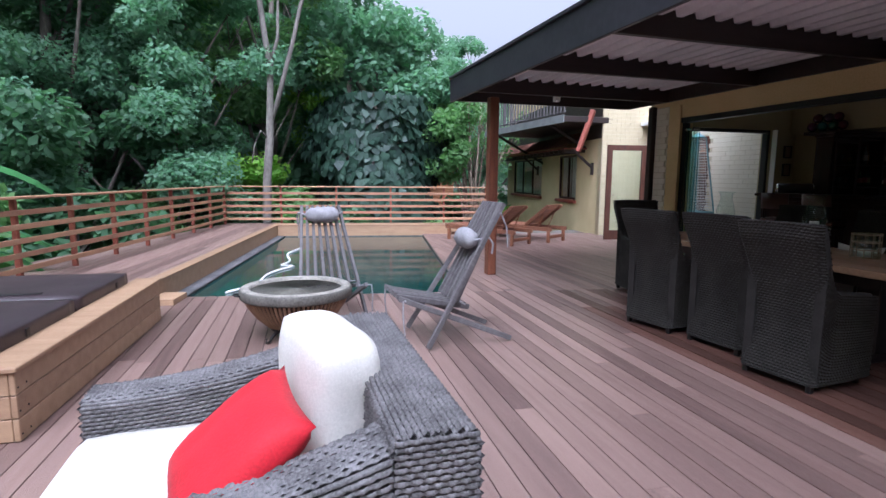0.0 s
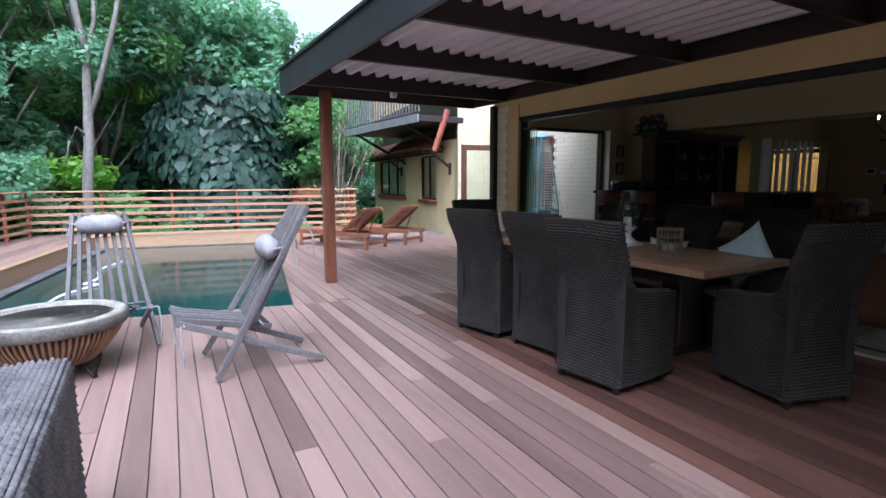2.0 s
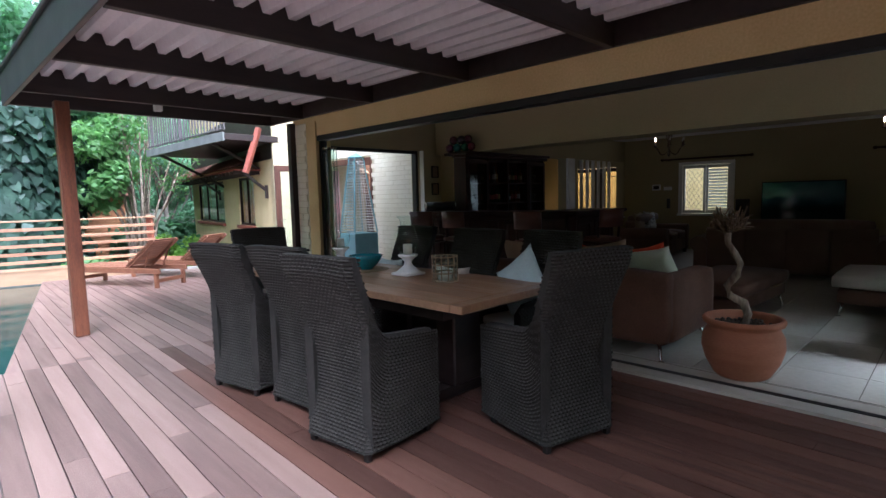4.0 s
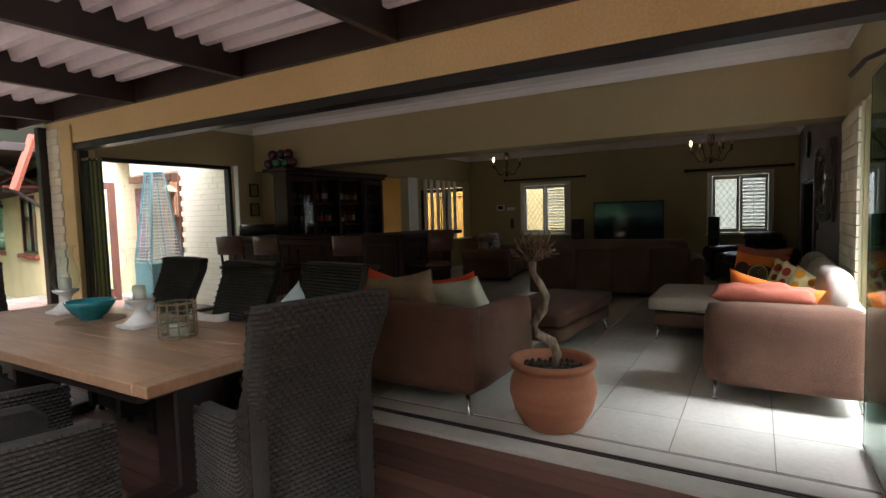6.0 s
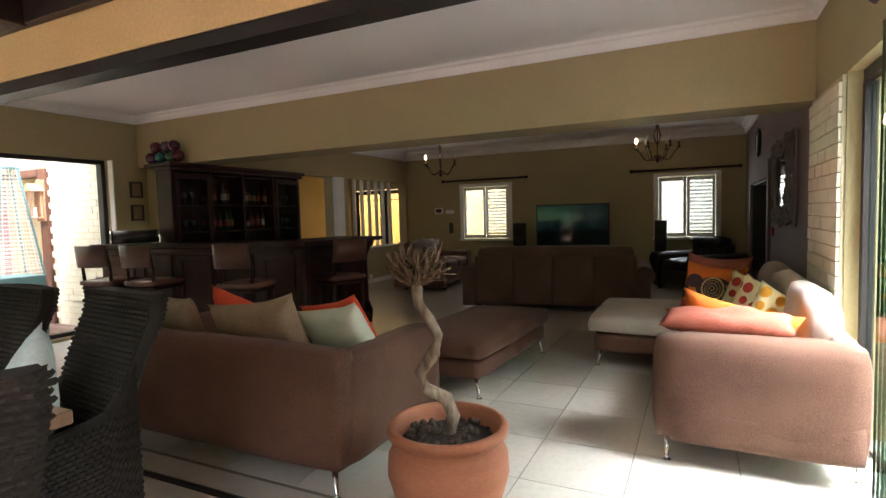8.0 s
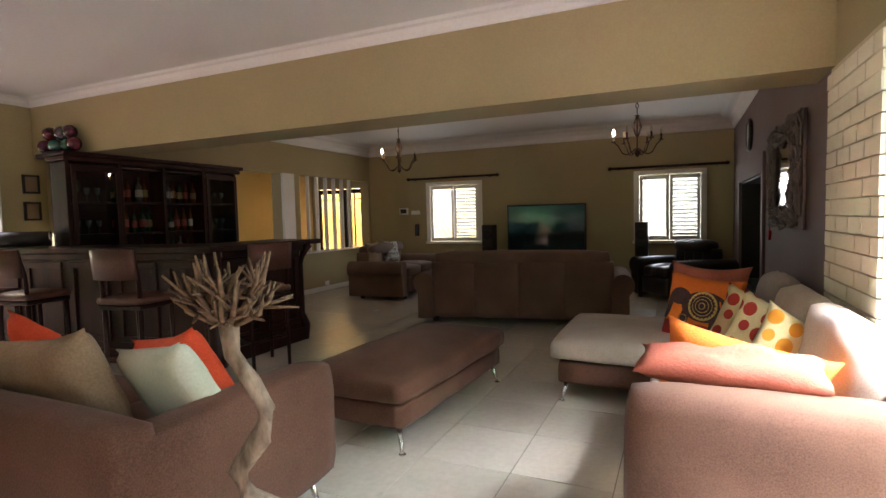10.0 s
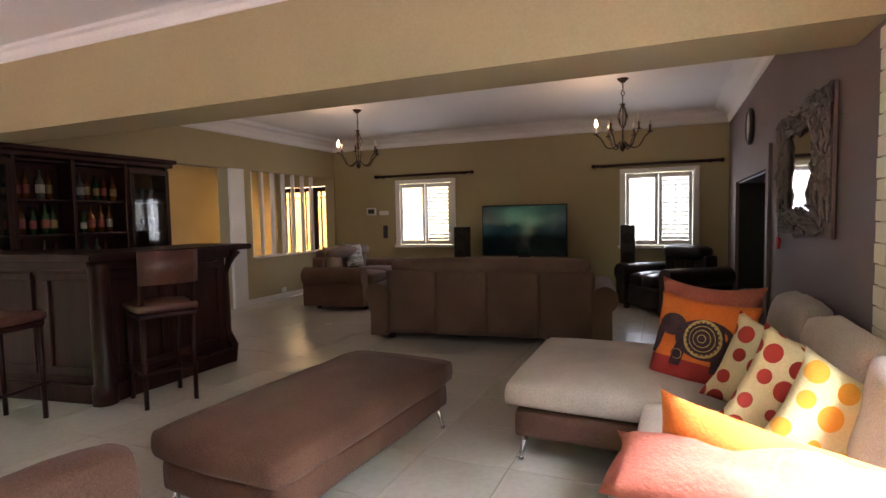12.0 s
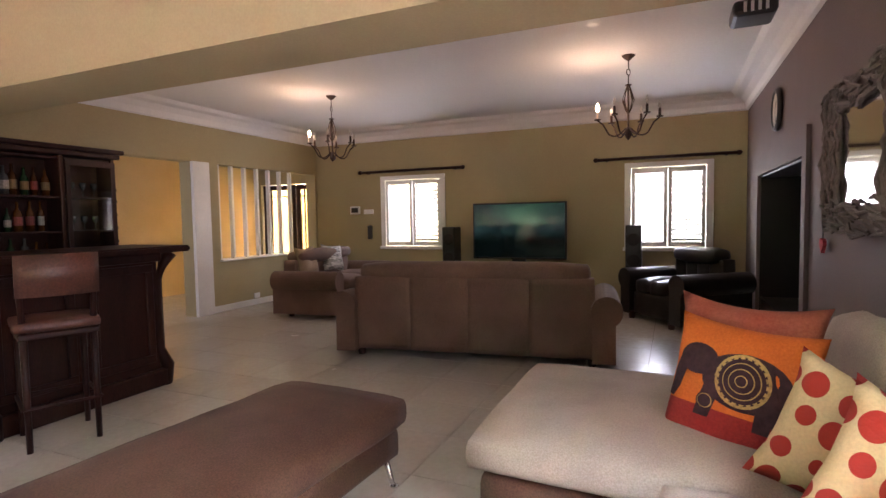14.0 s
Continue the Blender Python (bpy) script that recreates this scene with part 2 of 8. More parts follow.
_n["Principled BSDF"].inputs["Emission Strength"].default_value = 0.036


# ---- helpers for meshes ----
def link(name, bm, material, smooth=False):
    me = bpy.data.meshes.new(name)
    bm.normal_update()
    bm.to_mesh(me)
    bm.free()
    for m in (material if isinstance(material, (list, tuple)) else [material]):
        me.materials.append(m)
    if smooth:
        me.polygons.foreach_set("use_smooth", [True] * len(me.polygons))
    return new(name, me)


def part(name, bm, material, parent, label="", smooth=False):
    ob = link(name, bm, material, smooth)
    ob.parent = parent
    if label:
        ob["label"] = label
    return ob


def thing(name, m, label, category, group="", kind=""):
    ob = new(name)
    ob.matrix_world = m
    return tagged(ob, label, category, group, kind)


def box(x0, x1, y0, y1, z0, z1, bevel=0.0, seg=1, bm=None):
    own = bmesh.new()
    r = bmesh.ops.create_cube(own, size=1.0)
    for v in own.verts:
        v.co = Vector(((v.co.x + 0.5) * (x1 - x0) + x0, (v.co.y + 0.5) * (y1 - y0) + y0, (v.co.z + 0.5) * (z1 - z0) + z0))
    if bevel:
        bmesh.ops.bevel(own, geom=own.edges[:], offset=bevel, segments=seg, affect="EDGES", profile=0.5)
    if bm is None:
        return own
    return join(bm, own)


def join(bm, other, m=None):
    """Adds other (freed) to bm, moved by m."""
    if m is not None:
        other.transform(m)
    me = bpy.data.meshes.new("tmp")
    other.to_mesh(me)
    other.free()
    bm.from_mesh(me)
    bpy.data.meshes.remove(me)
    return bm


def tube(points, radii, sides=8, bm=None, caps=True):
    """A round bar along points; radii is a number or one per point."""
    bm = bm or bmesh.new()
    pts = [Vector(p) for p in points]
    if not isinstance(radii, (list, tuple)):
        radii = [radii] * len(pts)
    rings = []
    ref = Vector((0.13, 0.21, 0.97)).normalized()
    for i, p in enumerate(pts):
        d = (pts[min(i + 1, len(pts) - 1)] - pts[max(i - 1, 0)]).normalized()
        a = d.cross(ref if abs(d.dot(ref)) < 0.95 else Vector((1, 0, 0))).normalized()
        b = d.cross(a)
        rings.append([bm.verts.new(p + radii[i] * (math.cos(k * math.tau / sides) * a + math.sin(k * math.tau / sides) * b)) for k in range(sides)])
    for r, q in zip(rings, rings[1:]):
        for k in range(sides):
            bm.faces.new((r[k], r[(k + 1) % sides], q[(k + 1) % sides], q[k]))
    if caps:
        bm.faces.new(rings[0][::-1])
        bm.faces.new(rings[-1])
    return bm


def lathe(profile, steps=24, bm=None):
    """Turns (radius, height) pairs round z."""
    bm = bm or bmesh.new()
    rings = [[bm.verts.new((r * math.cos(k * math.tau / steps), r * math.sin(k * math.tau / steps), z)) for k in range(steps)] for r, z in profile]
    for a, b in zip(rings, rings[1:]):
        for k in range(steps):
            bm.faces.new((a[k], a[(k + 1) % steps], b[(k + 1) % steps], b[k]))
    if profile[0][0] > 1e-4:
        bm.faces.new(rings[0][::-1])
    if profile[-1][0] > 1e-4:
        bm.faces.new(rings[-1])
    return bm


def prism(poly, z0, z1, bm=None):
    """A flat piece from a plan outline (counter-clockwise)."""
    bm = bm or bmesh.new()
    lo = [bm.verts.new((x, y, z0)) for x, y in poly]
    hi = [bm.verts.new((x, y, z1)) for x, y in poly]
    bm.faces.new(lo[::-1])
    bm.faces.new(hi)
    for k in range(len(poly)):
        j = (k + 1) % len(poly)
        bm.faces.new((lo[k], lo[j], hi[j], hi[k]))
    return bm


def clip(poly, px, py, nx, ny):
    """Keeps the part of a plan outline on the side of (px, py) to which (nx, ny) points."""
    out = []
    for k, a in enumerate(poly):
        b = poly[(k + 1) % len(poly)]
        da, db = (a[0] - px) * nx + (a[1] - py) * ny, (b[0] - px) * nx + (b[1] - py) * ny
        if da >= 0:
            out.append(a)
        if da * db < 0:
            f = da / (da - db)
            out.append((a[0] + f * (b[0] - a[0]), a[1] + f * (b[1] - a[1])))
    return out


def soft(w, d, h, r=0.06, seed=0, sag=0.0, n=10, wave=0.006):
    """An upholstered block, base at z = 0: rounded, slightly uneven."""
    bm = bmesh.new()
    bmesh.ops.create_cube(bm, size=2.0)
    bmesh.ops.subdivide_edges(bm, edges=bm.edges[:], cuts=n, use_grid_fill=True)
    for v in bm.verts:
        p = v.co.copy()
        q = Vector((p.x * (w / 2 - r), p.y * (d / 2 - r), p.z * (h / 2 - r)))
        k = Vector([max(-1, min(1, c)) for c in p])
        nrm = Vector([math.copysign(max(0.0, (abs(c) - 0.55) / 0.45) ** 1.6, c) for c in p])
        if nrm.length < 1e-6:
            nrm = p.copy()
        nrm.normalize()
        o = q + nrm * r
        bulge = sag * (1 - p.x * p.x) * (1 - p.y * p.y)
        o.z += bulge if p.z > 0 else 0
        o += wave * noise.noise_vector(Vector((o.x * 4 + seed, o.y * 4, o.z * 4)))
        v.co = o + Vector((0, 0, h / 2))
    return bm


def pillow(w, h, t, seed=0, n=14, pinch=0.12, crumple=0.012):
    """A scatter cushion standing in its own xz plane, thickness along y, bottom edge at z = 0."""
    bm = bmesh.new()
    grid = {}
    for side in (-1, 1):
        for i in range(n + 1):
            for j in range(n + 1):
                u, v = 2 * i / n - 1, 2 * j / n - 1
                rim = abs(u) > 0.999 or abs(v) > 0.999
                if rim and side == 1:
                    grid[side, i, j] = grid[-1, i, j]
                    continue
                f = max(0.0, (1 - u ** 4) * (1 - v ** 4)) ** 0.55
                sx, sz = 1 - pinch * (1 - u * u) * 0 - pinch * (v * v < 1) * (1 - v * v) * abs(u) ** 3, 1 - pinch * (1 - u * u) * abs(v) ** 3
                x, z = u * w / 2 * sx, v * h / 2 * sz
                c = noise.noise(Vector((x * 9 + seed * 3.7, z * 9 - seed, side * 2.0)))
                y = side * (t / 2 * f + crumple * f * c)
                z -= 0.02 * h * (1 - u * u) * (v > 0.5)
                grid[side, i, j] = bm.verts.new((x + crumple * 0.6 * c, y, z + h / 2))
        for i in range(n):
            for j in range(n):
                f = [grid[side, i, j], grid[side, i + 1, j], grid[side, i + 1, j + 1], grid[side, i, j + 1]]
                bm.faces.new(f if side == -1 else f[::-1])
    return bm


def weave(surface, length, height, pitch=0.016, stake=0.032, r=0.0075, offset=0.0):
    """Woven strands over surface(u, v) -> (point, outward normal), u along the length, v up, both 0..1."""
    bm = bmesh.new()
    rows, waves = max(2, int(height / pitch)), max(2, int(length / stake))
    steps = waves * 3
    for j in range(rows):
        v = (j + 0.5) / rows
        last = None
        for i in range(steps + 1):
            u = i / steps
            p, nrm = surface(u, v)
            p2, _ = surface(u, min(1.0, v + 0.01)) if v < 0.99 else (p + Vector((0, 0, 0.01)), None)
            up = (p2 - p).normalized()
            c = p + nrm * (offset + 0.55 * r * math.cos(math.pi * (i / 1.5 + j)))
            ring = [bm.verts.new(c - up * pitch * 0.46), bm.verts.new(c + nrm * r), bm.verts.new(c + up * pitch * 0.46)]
            if last:
                bm.faces.new((last[0], ring[0], ring[1], last[1]))
                bm.faces.new((last[1], ring[1], ring[2], last[2]))
            last = ring
    return bm


# ---- plan ----
FX = 5.31          # outer edge of the threshold
WX0, WX1 = 5.40, 5.62   # facade wall
Y_R, Y_L = -0.20, 7.33  # inner faces of the side walls of the front room
X_B0, X_B1 = 8.33, 8.78  # the deep beam between the two rooms
X_F = 14.48        # far wall
CEIL = 2.80        # front room
CEIL_B = 2.88      # back room
WALL_TOP = 2.92
FLOOR = 0.02
DECK_TURN = radians(-2.6)
POOL_TURN = radians(-10.5)
PU = (math.cos(POOL_TURN), math.sin(POOL_TURN))     # along the pool's near edge
PV = (-math.sin(POOL_TURN), math.cos(POOL_TURN))    # along its long side
PNR = (1.97, 6.12)     # near corner by the post


def pool_pt(a, b):
    """a metres along the near edge from its right end (negative to the left), b along the side."""
    return (PNR[0] + a * PU[0] + b * PV[0], PNR[1] + a * PU[1] + b * PV[1])


def wall(name, x0, x1, y0, y1, z0, z1, material, holes=(), axis="x", label="", category="wall"):
    """A wall with rectangular openings (a0, a1, z0, z1) along its axis."""
    bm = bmesh.new()
    lo, hi = (x0, x1) if axis == "x" else (y0, y1)
    cuts = sorted({lo, hi, *[h[0] for h in holes], *[h[1] for h in holes]})
    for a, b in zip(cuts, cuts[1:]):
        zs = [(z0, z1)]
        for h in holes:
            if h[0] <= a and b <= h[1]:
                zs = [p for q in zs for p in ((q[0], min(q[1], h[2])), (max(q[0], h[3]), q[1])) if p[1] - p[0] > 1e-4]
        for c, d in zs:
            if axis == "x":
                box(a, b, y0, y1, c, d, bm=bm)
            else:
                box(x0, x1, a, b, c, d, bm=bm)
    bmesh.ops.remove_doubles(bm, verts=bm.verts[:], dist=1e-4)
    return tagged(link(name, bm, material), label or material.name.replace("_", " "), category, kind="structure")


# ground: one sheet out to the horizon, lower than the deck
gnd = link("ground", box(-300, 300, -300, 300, -1.6, -1.4), M_GROUND)
tagged(gnd, "dark forest ground covered in leaf litter", "ground", kind="structure")

# floor slab and ceilings
tagged(link("floor", box(FX + 0.02, 15.6, -0.6, 7.45, -0.3, FLOOR - 0.006, bm=box(8.3, 15.6, 7.45, 9.1, -0.3, FLOOR - 0.006)), M_GROUT), "grey grouted bed of the tiled floor", "floor", kind="structure")
tagged(link("ceiling", box(WX1, X_B0 + 0.1, -0.5, 7.6, CEIL, CEIL + 0.12), M_CEIL), "flat white painted plaster ceiling", "ceiling", kind="structure")
tagged(link("ceiling_back", box(X_B0 + 0.1, 15.6, -0.9, 9.2, CEIL_B, CEIL_B + 0.12), M_CEIL), "flat white painted plaster ceiling", "ceiling", kind="structure")

# facade over the wide opening, with piers
wall("wall_facade", WX0, WX1, -0.45, 7.19, -0.3, 3.2, M_YELLOW, holes=[(-0.24, 6.62, -0.3, 2.235)], axis="y", label="yellow plastered facade with a wide stack-away door opening")
# side wall with the sliding window to the courtyard
wall("wall_window_side", WX1, 8.62, Y_L, Y_L + 0.22, -0.3, WALL_TOP, M_OLIVE, holes=[(6.02, 7.92, 0.06, 2.20)], axis="x", label="khaki painted wall with a tall window")
# garden side: glass from the facade corner to the cream pier
wall("wall_garden_side", WX1, X_B0 + 0.02, Y_R - 0.25, Y_R, -0.3, WALL_TOP, M_OLIVE, holes=[(WX1, 7.42, -0.3, 2.13)], axis="x", label="khaki painted wall over a glazed opening")
wall("wall_mirror", X_B0 + 0.02, 15.0, Y_R - 0.70, Y_R, -0.3, WALL_TOP, M_BROWNWALL, holes=[(11.07, 13.30, -0.3, 1.73)], axis="x", label="dark brown painted wall with a fireplace recess")
tagged(link("beam", box(X_B0, X_B1, Y_R, Y_L + 0.2, 2.14, CEIL_B - 0.002), M_OLIVE), "deep khaki painted beam between two rooms", "beam", kind="structure")
wall("wall_far", X_F, X_F + 0.24, -0.6, 6.70, -0.3, WALL_TOP, M_OLIVE, holes=[(0.25, 1.27, 0.86, 1.99), (4.19, 5.28, 0.86, 1.99)], axis="y", label="khaki painted wall with two shuttered windows")
wall("wall_hall", 8.62, 15.4, 6.72, 6.92, -0.3, WALL_TOP, M_OLIVE, holes=[(10.56, 11.72, -0.3, 2.16), (12.20, 14.46, 0.75, 2.16)], axis="x", label="khaki painted wall with a doorway and a slatted screen")
wall("wall_hall_back", 8.4, 15.6, 8.95, 9.1, -0.3, WALL_TOP, M_YELLOW, axis="x", label="warm yellow painted wall of the hall")
wall("wall_hall_end", 15.4, 15.6, 6.72, 8.95, -0.3, WALL_TOP, M_OLIVE, holes=[(7.06, 8.86, 0.0, 2.10)], axis="y", label="khaki end wall of the hall round the entrance doors")
wall("wall_hall_left", 8.2, 8.4, 7.56, 9.1, -0.3, WALL_TOP, M_OLIVE, axis="y", label="plain wall closing the hall")
wall("wall_return", 8.45, 8.57, 6.72, 7.33, -0.3, WALL_TOP, M_OLIVE, axis="y", label="short khaki return wall behind the drinks cabinet")
# unseen roof, added to dim what shows through the amber door panes
tagged(link("roof_porch", box(15.62, 17.5, 5.0, 11.0, 2.75, 2.87), M_CLAY), "added unseen roof cutting the light on the entrance porch", "roof", kind="structure")
wall("wall_porch", 18.2, 18.4, 4.0, 11.0, -1.4, 2.7, M_YELLOW, axis="y", label="yellow plastered porch wall outside the entrance")
wall("wall_yard", 19.0, 19.2, -5.0, 4.5, -1.4, 2.6, M_PAVE, axis="y", label="cream painted yard wall outside the shuttered windows")
tagged(link("paving_yard", box(14.75, 19.0, -5.0, 11.0, -1.39, 0.0), M_PAVE), "pale concrete paving of the yard", "pavement", kind="structure")
bm = box(WX0, 14.9, -0.55, 7.56, 3.22, 3.3)
box(8.2, 15.6, 7.56, 9.2, 3.22, 3.3, bm=bm)
tagged(link("roof", bm, M_CLAY), "plain roof over the house", "roof", kind="structure")


def cornice(name, x0, x1, y0, y1, size, top, label="white moulded plaster cornice"):
    """Stepped cove along the four sides of a ceiling at height top."""
    bm = bmesh.new()
    steps = [(0.0, 1.0), (0.12, 0.92), (0.2, 0.6), (0.45, 0.3), (0.8, 0.2), (1.0, 0.0)]
    rings = []
    for out, down in steps:
        o, d = out * size, down * size
        rings.append([bm.verts.new(p) for p in ((x0 + o, y0 + o, top - d), (x1 - o, y0 + o, top - d), (x1 - o, y1 - o, top - d), (x0 + o, y1 - o, top - d))])
    for a, b in zip(rings, rings[1:]):
        for k in range(4):
            bm.faces.new((a[k], a[(k + 1) % 4], b[(k + 1) % 4], b[k]))
    bmesh.ops.recalc_face_normals(bm, faces=bm.faces[:])
    return tagged(link(name, bm, M_CEIL), label, "cornice", kind="structure")


cornice("trim_front", WX1, X_B0, Y_R, Y_L, 0.095, CEIL)
cornice("trim_back", X_B1, X_F, Y_R, 6.72, 0.215, CEIL_B)

# threshold with the black sliding track
tagged(link("threshold", box(FX, WX1 + 0.05, -0.24, 6.62, -0.05, FLOOR), M_TILE), "pale tiled threshold strip", "threshold", kind="structure")
bm = box(5.46, 5.475, -0.24, 6.62, FLOOR - 0.01, FLOOR + 0.006)
box(5.490, 5.505, -0.24, 6.62, FLOOR - 0.01, FLOOR + 0.006, bm=bm)
box(5.475, 5.490, -0.24, 6.62, FLOOR - 0.01, FLOOR + 0.001, bm=bm)
tagged(link("door_track", bm, M_BLACK), "black metal door track set in the floor", "track", kind="structure")
bm = box(5.405, 5.53, -0.24, 6.62, 2.165, 2.233)
tagged(link("door_head_track", bm, M_BLACK), "black metal head track of the glass doors", "track", kind="structure")
tagged(link("door_side_frame", box(5.44, 5.53, 6.57, 6.618, FLOOR + 0.008, 2.163), M_BLACK), "black metal door jamb", "frame", kind="structure")
bm = box(5.64, 7.40, -0.31, -0.29, FLOOR - 0.01, FLOOR + 0.01)
box(5.64, 7.40, -0.33, -0.27, 2.06, 2.126, bm=bm)
box(7.36, 7.415, -0.33, -0.27, FLOOR, 2.06, bm=bm)
tagged(link("garden_glass_frame", bm, M_BLACK), "black metal frame of the garden glazing", "frame", kind="structure")

# raised timber platform, kerb and pool shell
PLAT = 0.20
WATER = -0.05
P_W, P_L = 3.25, 6.55
tagged(link("pool", prism([pool_pt(-P_W, 0), pool_pt(0, 0), pool_pt(0, P_L), pool_pt(-P_W, P_L)], WATER - 0.02, WATER), M_WATER), "dark green still pool water", "pool", kind="structure")

# added out-of-view wall behind the camera, cutting sky light on the deck
wall("wall_rear", -6.5, 5.4, -3.9, -3.7, -1.4, 3.2, M_YELLOW, axis="x", label="added yellow plastered wall out of view behind the deck")

# added area lamps in place of sky light: garden glazing, both shuttered windows
# the second one is plain fill inside the hall's windowless end wall
for loc, aim, sx, sy, power in (((6.5, -0.50, 1.15), (6.5, 2.0, 1.35), 1.7, 1.9, 4.6), ((8.46, 7.65, 1.5), (11.0, 7.7, 1.3), 1.1, 1.5, 3.6), ((X_F + 0.10, 4.735, 1.42), (0.0, 4.735, 1.0), 1.05, 1.10, 1.9), ((X_F + 0.10, 0.76, 1.42), (0.0, 0.76, 1.0), 1.0, 1.10, 1.9)):
    al = new("daylight", bpy.data.lights.new("daylight", "AREA"))
    al.data.shape, al.data.size, al.data.size_y, al.data.energy, al.data.color = "RECTANGLE", sx, sy, power, (0.92, 0.97, 1.0)
    al.matrix_world = look(loc, aim)


# ---- large blocks ----
def board_outlines(pitch, gap, u0, u1, v0, v1, turn, piece, seed):
    """Plan outlines of staggered boards running along v."""
    rnd = random.Random(seed)
    c, s = math.cos(turn), math.sin(turn)
    out = []
    k = 0
    u = u0
    while u < u1:
        v = v0 - rnd.uniform(0, piece)
        while v < v1:
            ln = piece * rnd.uniform(0.75, 1.25)
            a, b = max(v, v0), min(v + ln - 0.003, v1)
            if b - a > 0.15:
                out.append([(c * x - s * y, s * x + c * y) for x, y in ((u, a), (u + pitch - gap, a), (u + pitch - gap, b), (u, b))])
            v += ln
        u += pitch
        k += 1
    return out


def area(p):
    return abs(sum(a[0] * b[1] - b[0] * a[1] for a, b in zip(p, p[1:] + p[:1]))) / 2


deck = thing("deck", pose(0, 0, 0), "reddish brown hardwood deck of long planks", "deck", kind="structure")
part("joists", prism([(-6.5, -4), (FX + 0.01, -4), (FX + 0.01, 7.4), (9.0, 7.4), (9.0, 13.0), pool_pt(0.15, P_L + 0.3), pool_pt(0.15, -0.06), pool_pt(-P_W, -0.06), (-6.5, 6.6)], -0.32, -0.035), M_GROUT, deck)


def deck_pieces():
    rest, shaded = bmesh.new(), bmesh.new()
    count = 0
    cop = 0.0
    for poly in board_outlines(0.128, 0.007, -6.0, 8.8, -3.5, 13.2, DECK_TURN, 3.6, 3):
        near = clip(poly, *pool_pt(0, -cop), -PV[0], -PV[1])
        far = clip(clip(poly, *pool_pt(0, -cop), PV[0], PV[1]), *pool_pt(cop, 0), PU[0], PU[1])
        far = clip(far, *pool_pt(0, P_L), -PV[0], -PV[1])
        for q in (near, far):
            a = clip(q, FX - 0.006, 0, -1, 0)
            b = clip(clip(q, FX - 0.006, 0, 1, 0), 0, 7.57, 0, 1)
            for p in (a, b):
                if len(p) < 3 or area(p) < 0.004:
                    continue
                cx, cy = sum(x for x, y in p) / len(p), sum(y for x, y in p) / len(p)
                # boards beneath the pergola get the timber with shade in its colour
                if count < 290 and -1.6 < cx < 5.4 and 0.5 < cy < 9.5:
                    ob = part("board", prism([(x - cx, y - cy) for x, y in p], -0.028, random.Random(count).uniform(-0.0015, 0.0), None), (M_DECKSHADED if cx > 2.9 and cy < 5.0 else M_DECK), deck)
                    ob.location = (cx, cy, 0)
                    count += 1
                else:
                    prism(p, -0.028, 0.0, shaded if cx > 2.9 and cy < 5.0 else rest)
    ob = part("far_boards", rest, M_DECKFAR, deck)
    ob["kind"] = "stuff"
    ob = part("covered_boards", shaded, M_DECKSHADEDFAR, deck)
    ob["kind"] = "stuff"


# under-roof timber: redder, and also darkened in colour for the shade there
M_DECKSHADEDFAR = mat("shaded_deck_timber_far", (0.165, 0.080, 0.057), 0.46, (0.060, 0.028, 0.020), scale=1.3, fine=45, stretch=(14, 1, 1), bump=0.25, spec=0.4, island=True)
M_DECKSHADED = mat("shaded_deck_timber", (0.165, 0.080, 0.057), 0.46, (0.060, 0.028, 0.020), scale=1.3, fine=45, stretch=(14, 1, 1), bump=0.25, rand=1.6, spec=0.4)
M_DECKFAR = mat("deck_timber_far", (0.30, 0.195, 0.16), 0.40, (0.095, 0.055, 0.046), scale=1.3, fine=45, stretch=(14, 1, 1), bump=0.25, spec=0.6, island=True)
deck_pieces()


# ---- pergola over the dining deck ----
def pergola():
    t = thing("pergola", pose(0, 0, 0), "dark stained timber pergola with a pale corrugated roof", "pergola")
    part("post", box(2.655, 2.785, 7.075, 7.205, 0.0, 2.46, 0.008, 1), M_POST, t, "reddish brown square timber post")
    bm = box(2.325, 2.365, -3.6, 7.86, 2.47, 2.79, 0.006)
    part("fascia_board", bm, M_FASCIA, t, "slate grey painted fascia board")
    part("eaves_trim", box(2.30, 2.40, -3.6, 7.86, 2.792, 2.83, 0.006), M_FASCIA, t)
    part("end_fascia", box(2.366, 5.38, 7.82, 7.86, 2.60, 2.78, 0.004), M_FASCIA, t)
    for y in (7.74, 6.86, 5.34, 3.88, 2.42, 0.96, -0.5, -1.96, -3.4):
        part("rafter", box(2.37, 5.36, y - 0.03, y + 0.03, 2.475, 2.716, 0.004), M_DARKBEAM, t)
    part("ledger", box(5.345, 5.396, -3.6, 7.80, 2.485, 2.70, 0.004), M_DARKBEAM, t)
    bm = bmesh.new()
    pitch, h = 0.19, 0.085
    prof = []
    x = 2.34
    while x < 5.39:
        prof += [(x, 0), (x + 0.055, 0), (x + 0.08, h), (x + 0.165, h)]
        x += pitch
    cols = [[bm.verts.new((px, y, 2.64 + pz)) for y in (-3.6, 7.84)] for px, pz in prof]
    low = [[bm.verts.new(v.co - Vector((0, 0, 0.004))) for v in c] for c in cols]
    for a, b, c, d in zip(cols, cols[1:], low, low[1:]):
        bm.faces.new((a[0], b[0], b[1], a[1]))
        bm.faces.new((c[1], d[1], d[0], c[0]))
    part("roof_sheet", bm, M_SHEET, t, "pale pinkish corrugated roof sheet")
    lamp = part("lamp_box", box(3.55, 3.63, 6.92, 7.0, 2.42, 2.52, 0.01, 2), M_WHITE, t, "small white outdoor lamp")
    return t


pergola()


